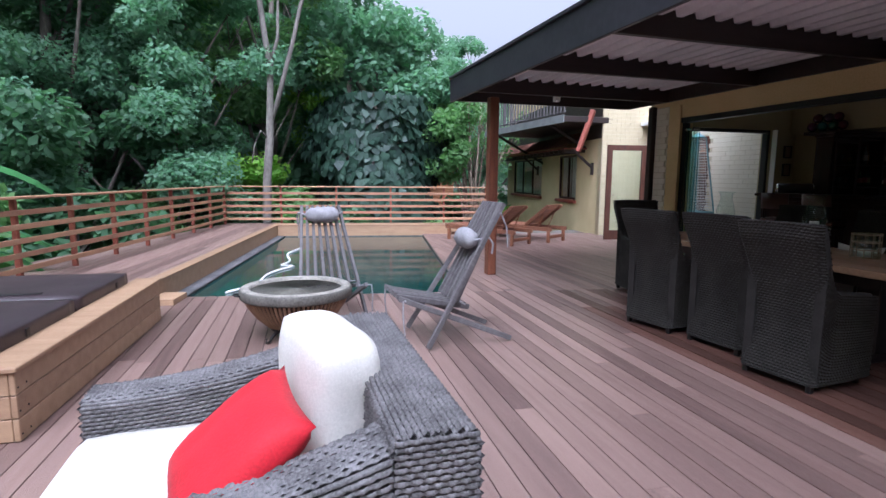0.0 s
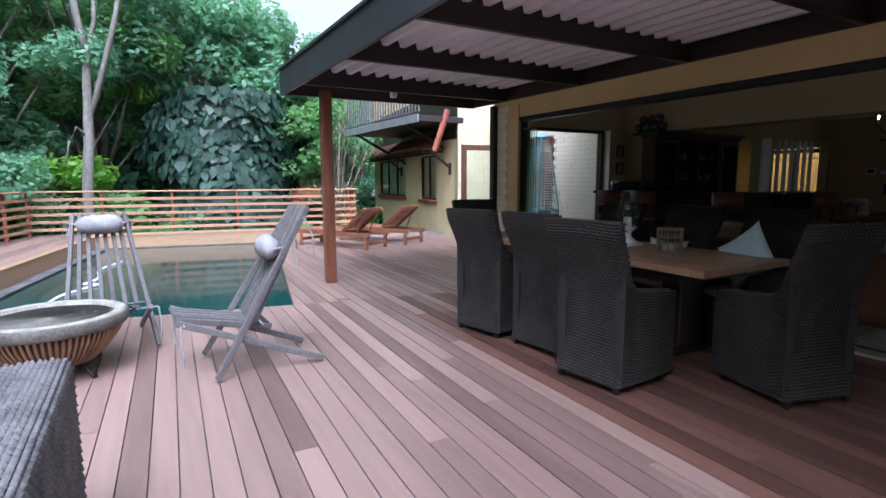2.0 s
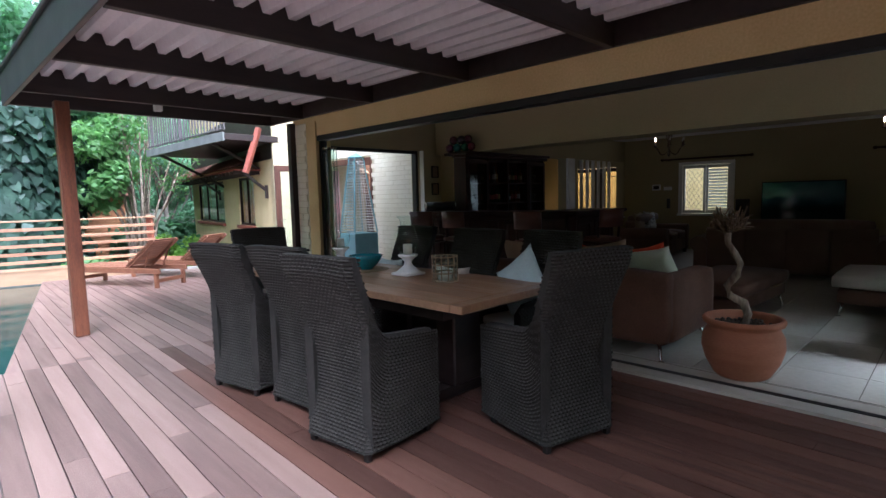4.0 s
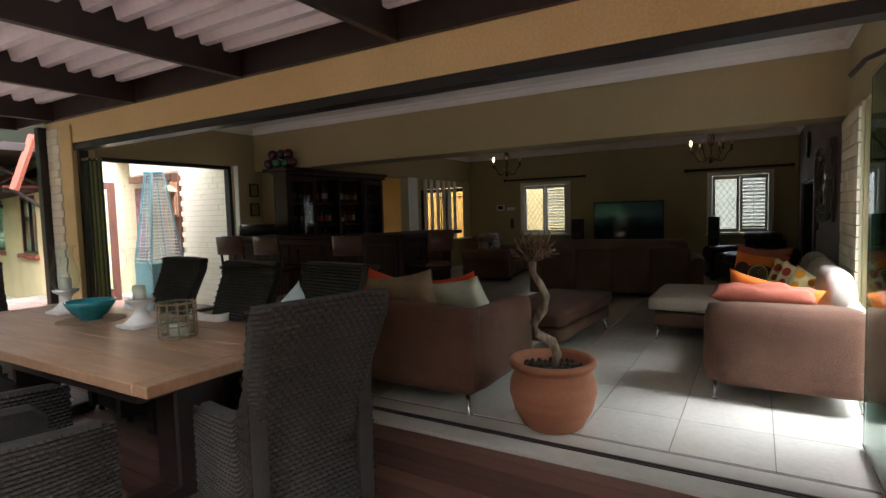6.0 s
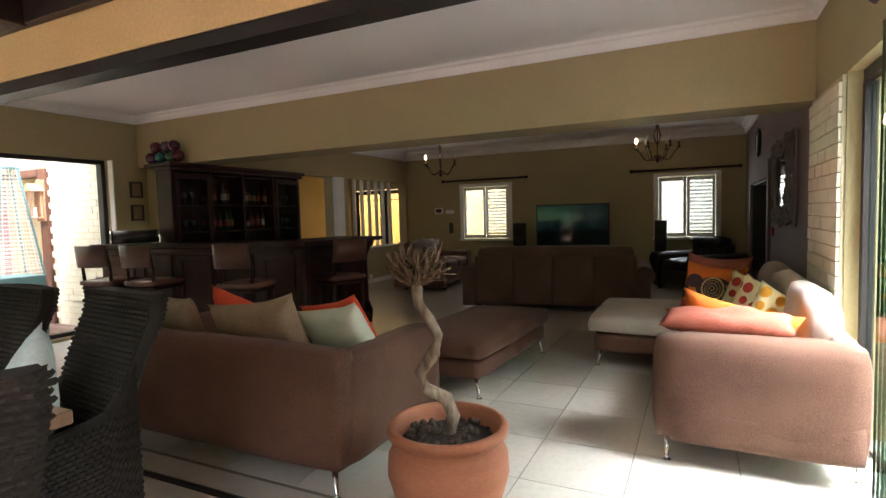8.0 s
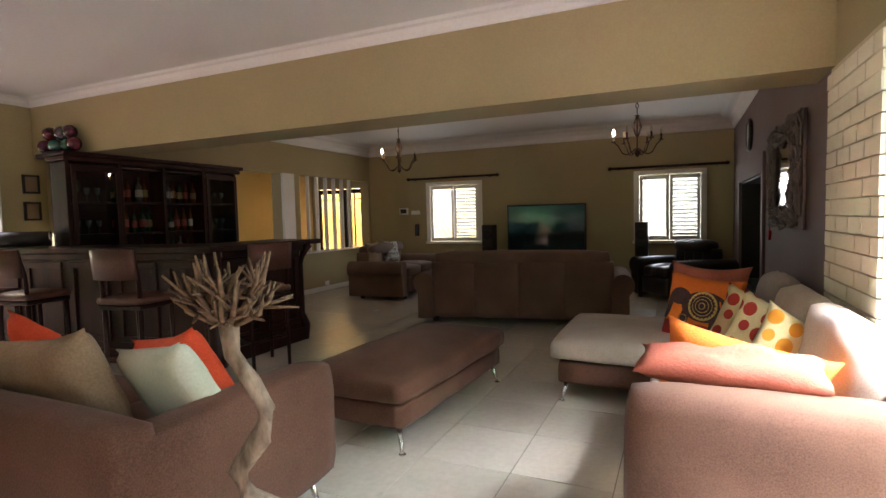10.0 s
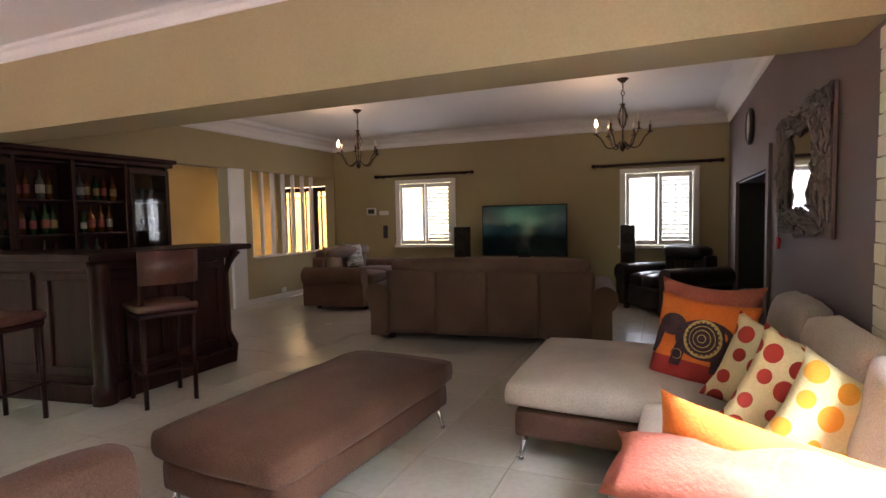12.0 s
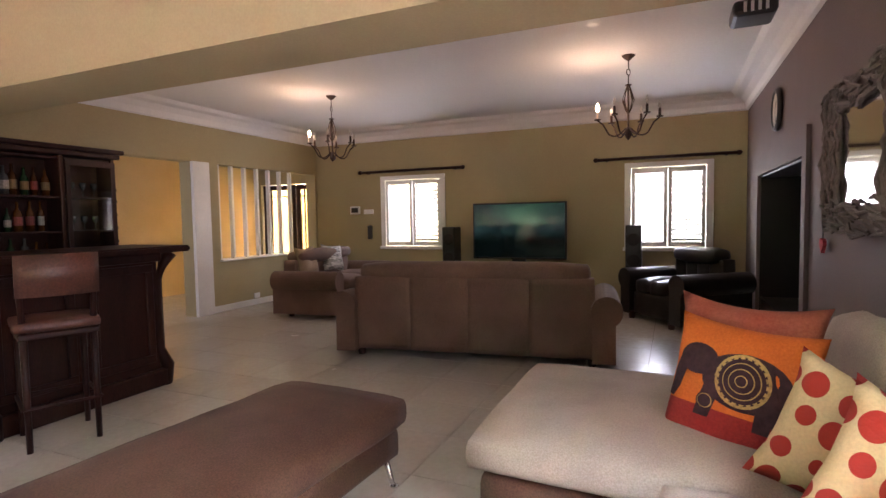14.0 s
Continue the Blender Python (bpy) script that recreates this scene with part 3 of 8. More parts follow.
# ---- timber platform, plinth, kerb ----
def planked(name, poly, z0, z1, turn, pitch, label, along="v"):
    """A low timber box whose top is laid with separate planks."""
    t = thing(name, pose(0, 0, 0), label, "platform")
    part("body", prism(poly, z0, z1 - 0.026), M_DECKNEW, t)
    ext = 14.0
    for q in board_outlines(pitch, 0.005, -ext, ext, -ext, 2 * ext, turn, 4.2, len(name)):
        p = q
        for k in range(len(poly)):
            a, b = poly[k], poly[(k + 1) % len(poly)]
            if len(p) >= 3:
                p = clip(p, a[0], a[1], -(b[1] - a[1]), b[0] - a[0])
        if len(p) >= 3 and area(p) > 0.004:
            cx, cy = sum(x for x, y in p) / len(p), sum(y for x, y in p) / len(p)
            ob = part("plank", prism([(x - cx, y - cy) for x, y in p], z1 - 0.024, z1), M_DECK, t)
            ob.location = (cx, cy, 0)
    return t


A0, A1 = -P_W - 0.22, -P_W - 1.50
plat = planked("pool_platform", [pool_pt(A1 - 1.2, -0.35), pool_pt(A0, -0.35), pool_pt(A0, P_L + 0.95), pool_pt(A1, P_L + 0.95)], -0.3, PLAT, POOL_TURN, 0.128, "raised timber platform beside the pool")
face = thing("pool_edge_board", pose(0, 0, 0), "fresh orange timber edge boards round the pool", "edging")
part("side_board", prism([pool_pt(A0 + 0.002, -0.36), pool_pt(A0 + 0.030, -0.36), pool_pt(A0 + 0.030, P_L), pool_pt(A0 + 0.002, P_L)], -0.12, PLAT + 0.006), M_DECKNEW, face)
part("side_capping", prism([pool_pt(A0 - 0.10, -0.36), pool_pt(A0 + 0.04, -0.36), pool_pt(A0 + 0.04, P_L), pool_pt(A0 - 0.10, P_L)], PLAT + 0.007, PLAT + 0.026), M_DECKNEW, face)
part("end_board", prism([pool_pt(A0 + 0.04, P_L), pool_pt(1.9, P_L), pool_pt(1.9, P_L + 0.03), pool_pt(A0 + 0.04, P_L + 0.03)], -0.12, PLAT), M_DECKNEW, face)
part("end_capping", prism([pool_pt(A0 - 0.1, P_L - 0.01), pool_pt(2.0, P_L - 0.01), pool_pt(2.0, P_L + 0.5), pool_pt(A0 - 0.1, P_L + 0.5)], PLAT + 0.001, PLAT + 0.03), M_DECKNEW, face)
part("near_step", prism([pool_pt(A0 + 0.002, -0.42), pool_pt(-P_W + 0.06, -0.42), pool_pt(-P_W + 0.06, -0.02), pool_pt(A0 + 0.002, -0.02)], 0.001, 0.06), M_DECKNEW, face)

# pool shell, overflow grille and hose
shell = bmesh.new()
for a in ([(-P_W - 0.2, -0.14), (0.06, -0.14), (0.06, 0.0), (-P_W - 0.2, 0.0)], [(0.0, 0.0), (0.06, 0.0), (0.06, P_L), (0.0, P_L)], [(-P_W - 0.2, P_L - 0.04), (0.06, P_L - 0.04), (0.06, P_L + 0.02), (-P_W - 0.2, P_L + 0.02)]):
    prism([pool_pt(*q) for q in a], -1.3, -0.03, shell)
tagged(link("pool_shell", shell, M_STONE), "dark plastered pool wall", "pool wall", kind="structure")
gr = thing("overflow_grille", pose(0, 0, 0), "dark slotted overflow grille along the pool", "grille")
part("channel", prism([pool_pt(-P_W - 0.19, 0), pool_pt(-P_W, 0), pool_pt(-P_W, P_L - 0.05), pool_pt(-P_W - 0.19, P_L - 0.05)], -0.3, -0.03), M_IRON, gr)
bars = bmesh.new()
k = 0.02
while k < P_L - 0.1:
    prism([pool_pt(-P_W - 0.18, k), pool_pt(-P_W - 0.01, k), pool_pt(-P_W - 0.01, k + 0.022), pool_pt(-P_W - 0.18, k + 0.022)], -0.028, -0.016, bars)
    k += 0.045
tagged(part("slats", bars, mat("grille_plastic", (0.20, 0.19, 0.19), 0.5), gr), kind="stuff")
hose_pts = [(*pool_pt(-2.62 + 0.16 * math.sin(i * 0.33) * (1 - i / 60) - 0.25 * math.cos(i * 0.16) * (i < 20) , 0.35 + i * 0.10), WATER + 0.012) for i in range(42)]
tagged(link("pool_hose", tube(hose_pts, 0.018, 6), M_WHITE, True), "white floating pool cleaner hose on the water", "hose")


def plinth():
    """Timber surround with the folded spa cover on it."""
    t = thing("spa_surround", pose(-1.44, 3.30, 0, 0, 0, -4.5), "fresh orange timber surround of a spa tub", "spa surround")
    for k in range(3):
        part("plank", box(-0.03, 0.0, 0.0, 2.42, 0.004 + k * 0.125, 0.124 + k * 0.125, 0.004), M_DECKNEW, t)
        part("plank", box(-3.0, -0.032, 0.0, 0.03, 0.004 + k * 0.125, 0.124 + k * 0.125, 0.004), M_DECKNEW, t)
    part("core", box(-3.0, -0.035, 0.035, 2.40, 0.0, 0.36), M_DECKNEW, t)
    part("capping", box(-0.20, 0.02, -0.02, 2.44, 0.378, 0.405, 0.005), M_DECKNEW, t)
    part("capping", box(-3.0, -0.202, -0.02, 0.18, 0.378, 0.405, 0.005), M_DECKNEW, t)
    for k in range(3):
        for y in (0.02, 0.10):
            part("nail", lathe([(0.006, 0), (0.005, 0.003), (0.0, 0.004)], 8), M_IRON, t).matrix_local = pose(0.0, y, 0.04 + 0.125 * k, 0, 90, 0)
    c = thing("spa_cover", pose(-1.62, 3.48, 0.378, 0, 0, -4.5), "dark brown vinyl spa cover with a strap", "spa cover")
    part("panel", soft(2.4, 1.02, 0.13, 0.03, 1, 0.01, wave=0.003), M_COVER, c, smooth=True).location = (-1.2, 0.51, 0)
    part("panel", soft(2.4, 1.02, 0.13, 0.03, 2, 0.01, wave=0.003), M_COVER, c, smooth=True).location = (-1.2, 1.56, 0)
    part("strap", box(-1.6, -0.28, 1.15, 1.20, 0.132, 0.139, 0.003), M_IRON, c)
    for y in (0.35, 1.75):
        part("buckle", box(0.0, 0.012, y, y + 0.04, 0.04, 0.09, 0.004), M_IRON, c)


plinth()


# ---- railing ----
def railing(name, p0, p1, z0, top, gap, label):
    t = thing(name, pose(0, 0, 0), label, "railing", "deck railing")
    a, b = Vector((*p0, 0)), Vector((*p1, 0))
    d = (b - a)
    ln = d.length
    ang = math.degrees(math.atan2(d.y, d.x))
    t.matrix_world = pose(a.x, a.y, 0, 0, 0, ang)
    n = max(1, round(ln / gap))
    for k in range(n + 1):
        x = ln * k / n
        part("post", box(x - 0.022, x + 0.022, -0.03, 0.03, z0 - 0.25, top - 0.03, 0.004), M_REDRAIL, t)
    for k in range(5):
        z = z0 + 0.13 + k * (top - z0 - 0.15) / 5
        part("rail", box(-0.03, ln + 0.03, -0.055, -0.031, z - 0.03, z + 0.03, 0.004), M_RAIL, t)
    part("handrail", box(-0.06, ln + 0.06, -0.075, 0.045, top - 0.028, top, 0.006), M_RAIL, t, "flat pale timber handrail")
    return t


M_REDRAIL = mat("red_stained_post", (0.27, 0.075, 0.04), 0.5, (0.17, 0.045, 0.025), scale=2, fine=30, stretch=(6, 6, 1), bump=0.1)
CORNER = (-1.42, 14.05)
railing("deck_railing", (-3.75, 3.1), CORNER, PLAT, 1.13, 1.02, "brown timber railing with five slender rails")
railing("deck_railing", CORNER, (5.15, 12.78), PLAT, 1.13, 1.25, "pale timber railing with five slender rails")
railing("deck_railing", (5.15, 12.78), (5.6, 14.6), PLAT, 1.13, 0.95, "brown timber railing with five slender rails")


# ---- wicker sofa ----
def wicker_sofa():
    t = thing("wicker_sofa", pose(0, 0, 0), "grey woven wicker sofa with cream seat cushion", "sofa")
    x0, x1, y0, y1 = -0.86, 0.34, 1.37, 2.58
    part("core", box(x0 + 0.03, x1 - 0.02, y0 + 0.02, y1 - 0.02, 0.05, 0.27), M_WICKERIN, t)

    def panel(name, u_pts, z0f, z1f, thick, offset=0.0):
        """A woven upright wall with rounded top; u_pts two ends in plan, heights as functions of u."""
        a, b = Vector((*u_pts[0], 0)), Vector((*u_pts[1], 0))
        d = (b - a).normalized()
        nrm = Vector((d.y, -d.x, 0))
        ln = (b - a).length

        def surf(side):
            def f(u, v):
                z1, z0 = z1f(u), z0f(u)
                h = z1 - z0
                s = v * (h + thick / 2)
                base = a + d * (u * ln)
                r = 0.035
                if s < h - r:
                    return base + nrm * side * thick / 2 + Vector((0, 0, z0 + s)), nrm * side
                s -= h - r
                if s < r * 1.57:
                    an = s / r
                    return base + nrm * side * (thick / 2 - r + r * math.cos(an)) + Vector((0, 0, z1 - r + r * math.sin(an))), (nrm * side * math.cos(an) + Vector((0, 0, math.sin(an)))).normalized()
                s -= r * 1.57
                return base + nrm * side * max(thick / 2 - r - s, -0.01) + Vector((0, 0, z1)), Vector((0, 0, 1))
            return f

        def box_core():
            bm = bmesh.new()
            n = 8
            rows = []
            for i in range(n + 1):
                u = i / n
                base = a + d * (u * ln)
                h = thick / 2 - 0.006
                rows.append([bm.verts.new(base + nrm * s * h + Vector((0, 0, z))) for s, z in ((-1, z0f(u)), (-1, z1f(u) - 0.03), (-0.6, z1f(u) - 0.008), (0.6, z1f(u) - 0.008), (1, z1f(u) - 0.03), (1, z0f(u)))])
            for p, q in zip(rows, rows[1:]):
                for k in range(5):
                    bm.faces.new((p[k], p[k + 1], q[k + 1], q[k]))
            bm.faces.new(rows[0])
            bm.faces.new(rows[-1][::-1])
            return bm

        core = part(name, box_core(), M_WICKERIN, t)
        hh = z1f(0.5) - z0f(0.5) + thick / 2
        for side in (-1, 1):
            tagged(part("weave", weave(surf(side), ln, hh, 0.017, 0.036, 0.009), M_WICKER, core, smooth=True), kind="stuff")
        # end caps
        for u, sg in ((0.0, -1), (1.0, 1)):
            def cap(uu, v, u=u, sg=sg):
                return a + d * (u * ln) + nrm * (uu - 0.5) * thick + Vector((0, 0, z0f(u) + v * (z1f(u) - z0f(u)))), d * sg
            tagged(part("weave", weave(cap, thick, z1f(u) - z0f(u), 0.017, 0.036, 0.009), M_WICKER, core, smooth=True), kind="stuff")
        return core

    low = lambda u: 0.05
    panel("backrest", ((x1 - 0.11, y0 + 0.01), (x1 - 0.11, y1)), low, lambda u: 0.745, 0.22)
    panel("armrest", ((x0, y1 - 0.09), (x1 - 0.225, y1 - 0.09)), low, lambda u: 0.53 + 0.18 * u ** 2, 0.18)
    panel("armrest", ((x0, y0 + 0.11), (x1 - 0.225, y0 + 0.11)), low, lambda u: 0.53 + 0.18 * u ** 2, 0.20)
    panel("front_apron", ((x0 + 0.02, y1 - 0.185), (x0 + 0.02, y0 + 0.215)), low, lambda u: 0.28, 0.04)
    for x in (x0 + 0.05, x1 - 0.06):
        for y in (y0 + 0.06, y1 - 0.06):
            part("leg", box(x - 0.02, x + 0.02, y - 0.02, y + 0.02, 0.0, 0.06, 0.004), M_IRON, t)
    s = part("seat_cushion", soft(0.98, 0.80, 0.15, 0.05, 4, 0.015), M_CREAM, t, "cream canvas seat cushion", True)
    s.location = (-0.37, 1.985, 0.272)
    return t


wicker_sofa()


def cushion(name, m, w, h, t, material, label, seed, category="cushion", pinch=0.12, crumple=0.012):
    ob = link(name, pillow(w, h, t, seed, pinch=pinch, crumple=crumple), material, True)
    ob.matrix_world = m
    return tagged(ob, label, category)


bc = link("back_cushion", soft(0.25, 0.50, 0.48, 0.09, 4, 0.0, 12, 0.010), M_CREAM, True)
bc.matrix_world = pose(0.0, 2.05, 0.40, 3, 2, 16)
tagged(bc, "plump cream canvas back cushion on a wicker sofa", "cushion")
cushion("scatter_cushion", pose(-0.44, 1.72, 0.46, 0, 0, -80) @ pose(0, 0, 0, -52, 3, 0), 0.44, 0.45, 0.16, M_RED, "bright red cotton scatter cushion on a wicker sofa", 2, pinch=0.04)


# ---- fire bowl ----
def fire_bowl():
    t = thing("fire_bowl", pose(-0.01, 4.88, 0), "bronze ribbed fire bowl with a grey stone rim", "fire bowl")
    part("bowl", lathe([(0.0, 0.055), (0.14, 0.058), (0.24, 0.10), (0.33, 0.185), (0.395, 0.28), (0.425, 0.355), (0.36, 0.355), (0.30, 0.24), (0.0, 0.2)], 48), mat("bronze_bowl", (0.10, 0.05, 0.028), 0.5, (0.05, 0.025, 0.016), scale=5, bump=0.2, metal=0.3), t, "dark bronze bowl", True)
    prof = [(0.245, 0.102), (0.335, 0.188), (0.40, 0.283), (0.428, 0.345)]
    rib = tube([(r + 0.004, 0, z) for r, z in prof], [0.006, 0.008, 0.010, 0.010], 6)
    me_ob = part("rib", rib, mat("bamboo_rib", (0.33, 0.20, 0.11), 0.5, (0.18, 0.10, 0.055), scale=12, bump=0.2, rand=0.5), t)
    for k in range(1, 72):
        ob = new("rib", me_ob.data)
        ob.parent = t
        ob.matrix_local = pose(0, 0, 0, 0, 0, 5 * k)
    part("rim", lathe([(0.40, 0.345), (0.462, 0.348), (0.472, 0.36), (0.474, 0.412), (0.466, 0.428), (0.458, 0.432), (0.455, 0.38), (0.39, 0.352)], 56), M_STONE, t, "dark grey stone rim", True)
    # rim top, coloured paler than the rim's side
    part("rim_top", lathe([(0.392, 0.356), (0.454, 0.385), (0.457, 0.432), (0.44, 0.437), (0.395, 0.437), (0.385, 0.43), (0.38, 0.36)], 56), mat("pale_rim_stone", (0.33, 0.30, 0.25), 0.85, (0.17, 0.155, 0.13), scale=9, fine=60, bump=0.35), t, "pale top of the stone rim", True)
    part("inner_ring", lathe([(0.384, 0.408), (0.33, 0.405), (0.31, 0.395), (0.0, 0.393)], 48), mat("ash_stone", (0.25, 0.235, 0.19), 0.85, (0.15, 0.14, 0.11), scale=8, bump=0.3), t, "sandy stone inner lid", True)
    for k in range(4):
        leg = tube([(0.19, 0, 0.075), (0.24, 0, 0.085), (0.30, 0, 0.05), (0.335, 0, 0.012), (0.365, 0, 0.02), (0.36, 0, 0.05)], [0.014, 0.014, 0.013, 0.012, 0.011, 0.009], 8)
        part("leg", leg, M_IRON, t, "scrolled black iron leg", True).matrix_local = pose(0, 0, 0, 0, 0, 45 + 90 * k)
    part("stand_ring", lathe([(0.20, 0.066), (0.225, 0.066), (0.225, 0.084), (0.20, 0.084)], 32), M_IRON, t)
    for a in (10, 190):
        part("handle", tube([(0.47, -0.05, 0.39), (0.505, -0.045, 0.395), (0.515, 0, 0.395), (0.505, 0.045, 0.395), (0.47, 0.05, 0.39)], 0.008, 6), M_IRON, t, smooth=True).matrix_local = pose(0, 0, 0, 0, 0, a)


fire_bowl()


# ---- folding slat chairs ----
def stick_chair(m, bolster_at):
    """Two slotted combs of slats, back and seat, crossing at a rope; front towards -x."""
    t = thing("slat_chair", m, "weathered grey wooden folding slat chair with a bolster", "chair", "slat chairs by the pool")

    def bar(p, q, y0, y1, w=0.030, h=0.042, name="slat"):
        a, b = Vector((p[0], y0, p[1])), Vector((q[0], y1, q[1]))
        d = b - a
        ob = part(name, box(0, d.length, -w / 2, w / 2, -h / 2, h / 2, 0.004), M_GREYWOOD, t)
        ob.matrix_local = pose(*a, 0, -math.degrees(math.atan2(d.z, math.hypot(d.x, d.y))), math.degrees(math.atan2(d.y, d.x)))

    top, foot_f, seat_f, foot_r = (0.44, 1.16), (-0.25, 0.025), (-0.47, 0.43), (0.50, 0.025)
    mid = (0.05, 0.34)
    for k in range(15):
        y = -0.30 + 0.60 * k / 14
        if k in (0, 14):
            bar(foot_f, top, y * 1.05, y * 0.62, name="back_rail")
        elif k in (1, 13):
            bar(seat_f, foot_r, y, y, name="seat_rail")
        elif k % 2 == 0:
            bar((mid[0] - 0.03, mid[1] + 0.015), top, y * 0.93, y * 0.62, name="back_slat")
        else:
            bar(seat_f, (mid[0] + 0.10, mid[1] - 0.04), y, y * 0.95, name="seat_slat")
    for p, e in (((0.40, 1.08), 0.21), ((0.06, 0.36), 0.31), ((-0.43, 0.415), 0.31)):
        part("rope", tube([(p[0], -e, p[1]), (p[0], e, p[1])], 0.007, 6), M_GREYCLOTH, t)
    for y in (-0.31, 0.31):
        part("rope_end", tube([(-0.45, y, 0.42), (-0.455, y * 1.03, 0.3), (-0.44, y * 1.02, 0.14)], 0.007, 6), M_GREYCLOTH, t)
        part("rope_end", tube([(0.41, y * 0.68, 1.08), (0.46, y * 0.72, 0.95), (0.47, y * 0.71, 0.80)], 0.006, 6), M_GREYCLOTH, t)
    b = bmesh.new()
    n, q = 18, 20
    rings = []
    for i in range(n + 1):
        u = i / n
        y = (u - 0.5) * 0.34
        r = 0.078 * (1 - abs(2 * u - 1) ** 3) ** 0.5 + 0.010
        rings.append([b.verts.new((r * 0.85 * math.cos(k * math.tau / q) + 0.012 * noise.noise(Vector((i * 0.9, k * 0.7, 1))), y, r * math.sin(k * math.tau / q) * (1 + 0.14 * noise.noise(Vector((i * 0.5, k * 0.5, 7)))))) for k in range(q)])
    for p, w in zip(rings, rings[1:]):
        for k in range(q):
            b.faces.new((p[k], w[k], w[(k + 1) % q], p[(k + 1) % q]))
    b.faces.new(rings[0])
    b.faces.new(rings[-1][::-1])
    x = -0.25 + 0.608 * (bolster_at - 0.025) - 0.075
    part("bolster", b, M_GREYCLOTH, t, "grey speckled head bolster tied to the back", True).location = (x, 0, bolster_at)
    for y in (-0.16, 0.16):
        part("tie", tube([(x, y, bolster_at), (x + 0.12, y * 1.4, bolster_at + 0.02), (x + 0.15, y * 1.45, bolster_at - 0.03), (x + 0.14, y * 1.45, bolster_at - 0.11)], 0.009, 6), M_GREYCLOTH, t)


stick_chair(pose(1.20, 4.43, 0, 0, 0, 2), 0.86)
stick_chair(pose(0.31, 5.40, 0, 0, 0, 95) @ Matrix.Diagonal((1, 1, 0.92, 1)), 1.07)


# ---- sun loungers ----
def lounger():
    t = thing("sun_lounger", pose(0, 0, 0), "slatted teak sun lounger with a raised backrest", "sun lounger", "teak loungers on the deck")
    L, W = 1.95, 0.62
    for y in (-W / 2 + 0.02, W / 2 - 0.02):
        part("side_rail", box(0, L, y - 0.018, y + 0.018, 0.24, 0.32, 0.005), M_TEAK, t)
        for x in (0.08, L - 0.1):
            part("leg", box(x - 0.03, x + 0.03, y - 0.028, y + 0.028, 0.0, 0.25, 0.005), M_TEAK, t)
    for x in (0.08, L - 0.1):
        part("stretcher", box(x - 0.018, x + 0.018, -W / 2 + 0.03, W / 2 - 0.03, 0.09, 0.15, 0.004), M_TEAK, t)
    x = 0.72
    while x < L - 0.03:
        part("slat", box(x, x + 0.05, -W / 2, W / 2, 0.325, 0.343, 0.003), M_TEAK, t)
        x += 0.066
    back = new("backrest")
    back.parent = t
    back.matrix_local = pose(0.70, 0, 0.33, 0, -38, 180)
    back["label"] = "raised slatted teak backrest"
    for y in (-W / 2 + 0.06, W / 2 - 0.06):
        part("back_rail", box(0, 0.74, y - 0.016, y + 0.016, -0.03, 0.02, 0.004), M_TEAK, back)
    for k in range(11):
        part("back_slat", box(0.01 + k * 0.066, 0.06 + k * 0.066, -W / 2 + 0.02, W / 2 - 0.02, 0.021, 0.038, 0.003), M_TEAK, back)
    for y in (-0.2, 0.2):
        part("prop", tube([(0.28, y, 0.60), (0.42, y, 0.29)], 0.014, 6), M_TEAK, t)
    return t


lg = lounger()
lg.matrix_world = pose(4.60, 9.95, 0, 0, 0, 118)
copy_thing(lg, pose(5.60, 10.30, 0, 0, 0, 118))


# ---- neighbouring wing with balcony ----
H0 = (7.26, 11.36)


def brick_face(parent, m, length, height, single=300, seed=0, bl=0.222, bh=0.086, skip=None, material=None):
    """Stretcher-bond bricks proud of a mortar bed; face in the xz plane of m, looking to -y."""
    b = box(-0.5, 0.5, -0.5, 0.5, -0.5, 0.5)
    bmesh.ops.bevel(b, geom=b.edges[:], offset=0.03, segments=1, affect="EDGES")
    me = bpy.data.meshes.new("brick")
    b.to_mesh(me)
    b.free()
    me.materials.append(material or M_CREAMBRICK)
    rnd = random.Random(seed)
    rest = bmesh.new()
    cells = []
    rows = int(height / bh)
    for j in range(rows):
        x = -bl / 2 if j % 2 else 0.0
        while x < length:
            a, c = max(x, 0), min(x + bl, length)
            if c - a > 0.04 and not (skip and skip((a + c) / 2, (j + 0.5) * bh)):
                cells.append((a, c, j))
            x += bl
    for k, (a, c, j) in enumerate(cells):
        mm = Matrix.LocRotScale(((a + c) / 2, -0.004 + rnd.uniform(-0.002, 0.002), (j + 0.5) * bh), Euler((0, 0, rnd.uniform(-0.006, 0.006))), (c - a - 0.007, 0.02, bh - 0.007))
        if k < single:
            ob = new("brick", me)
            ob.parent = parent
            ob.matrix_local = m @ mm
        else:
            o = bmesh.new()
            o.from_mesh(me)
            join(rest, o, m @ mm)
    if rest.verts:
        tagged(part("bricks", rest, material or M_CREAMBRICK, parent), kind="stuff")
    else:
        rest.free()


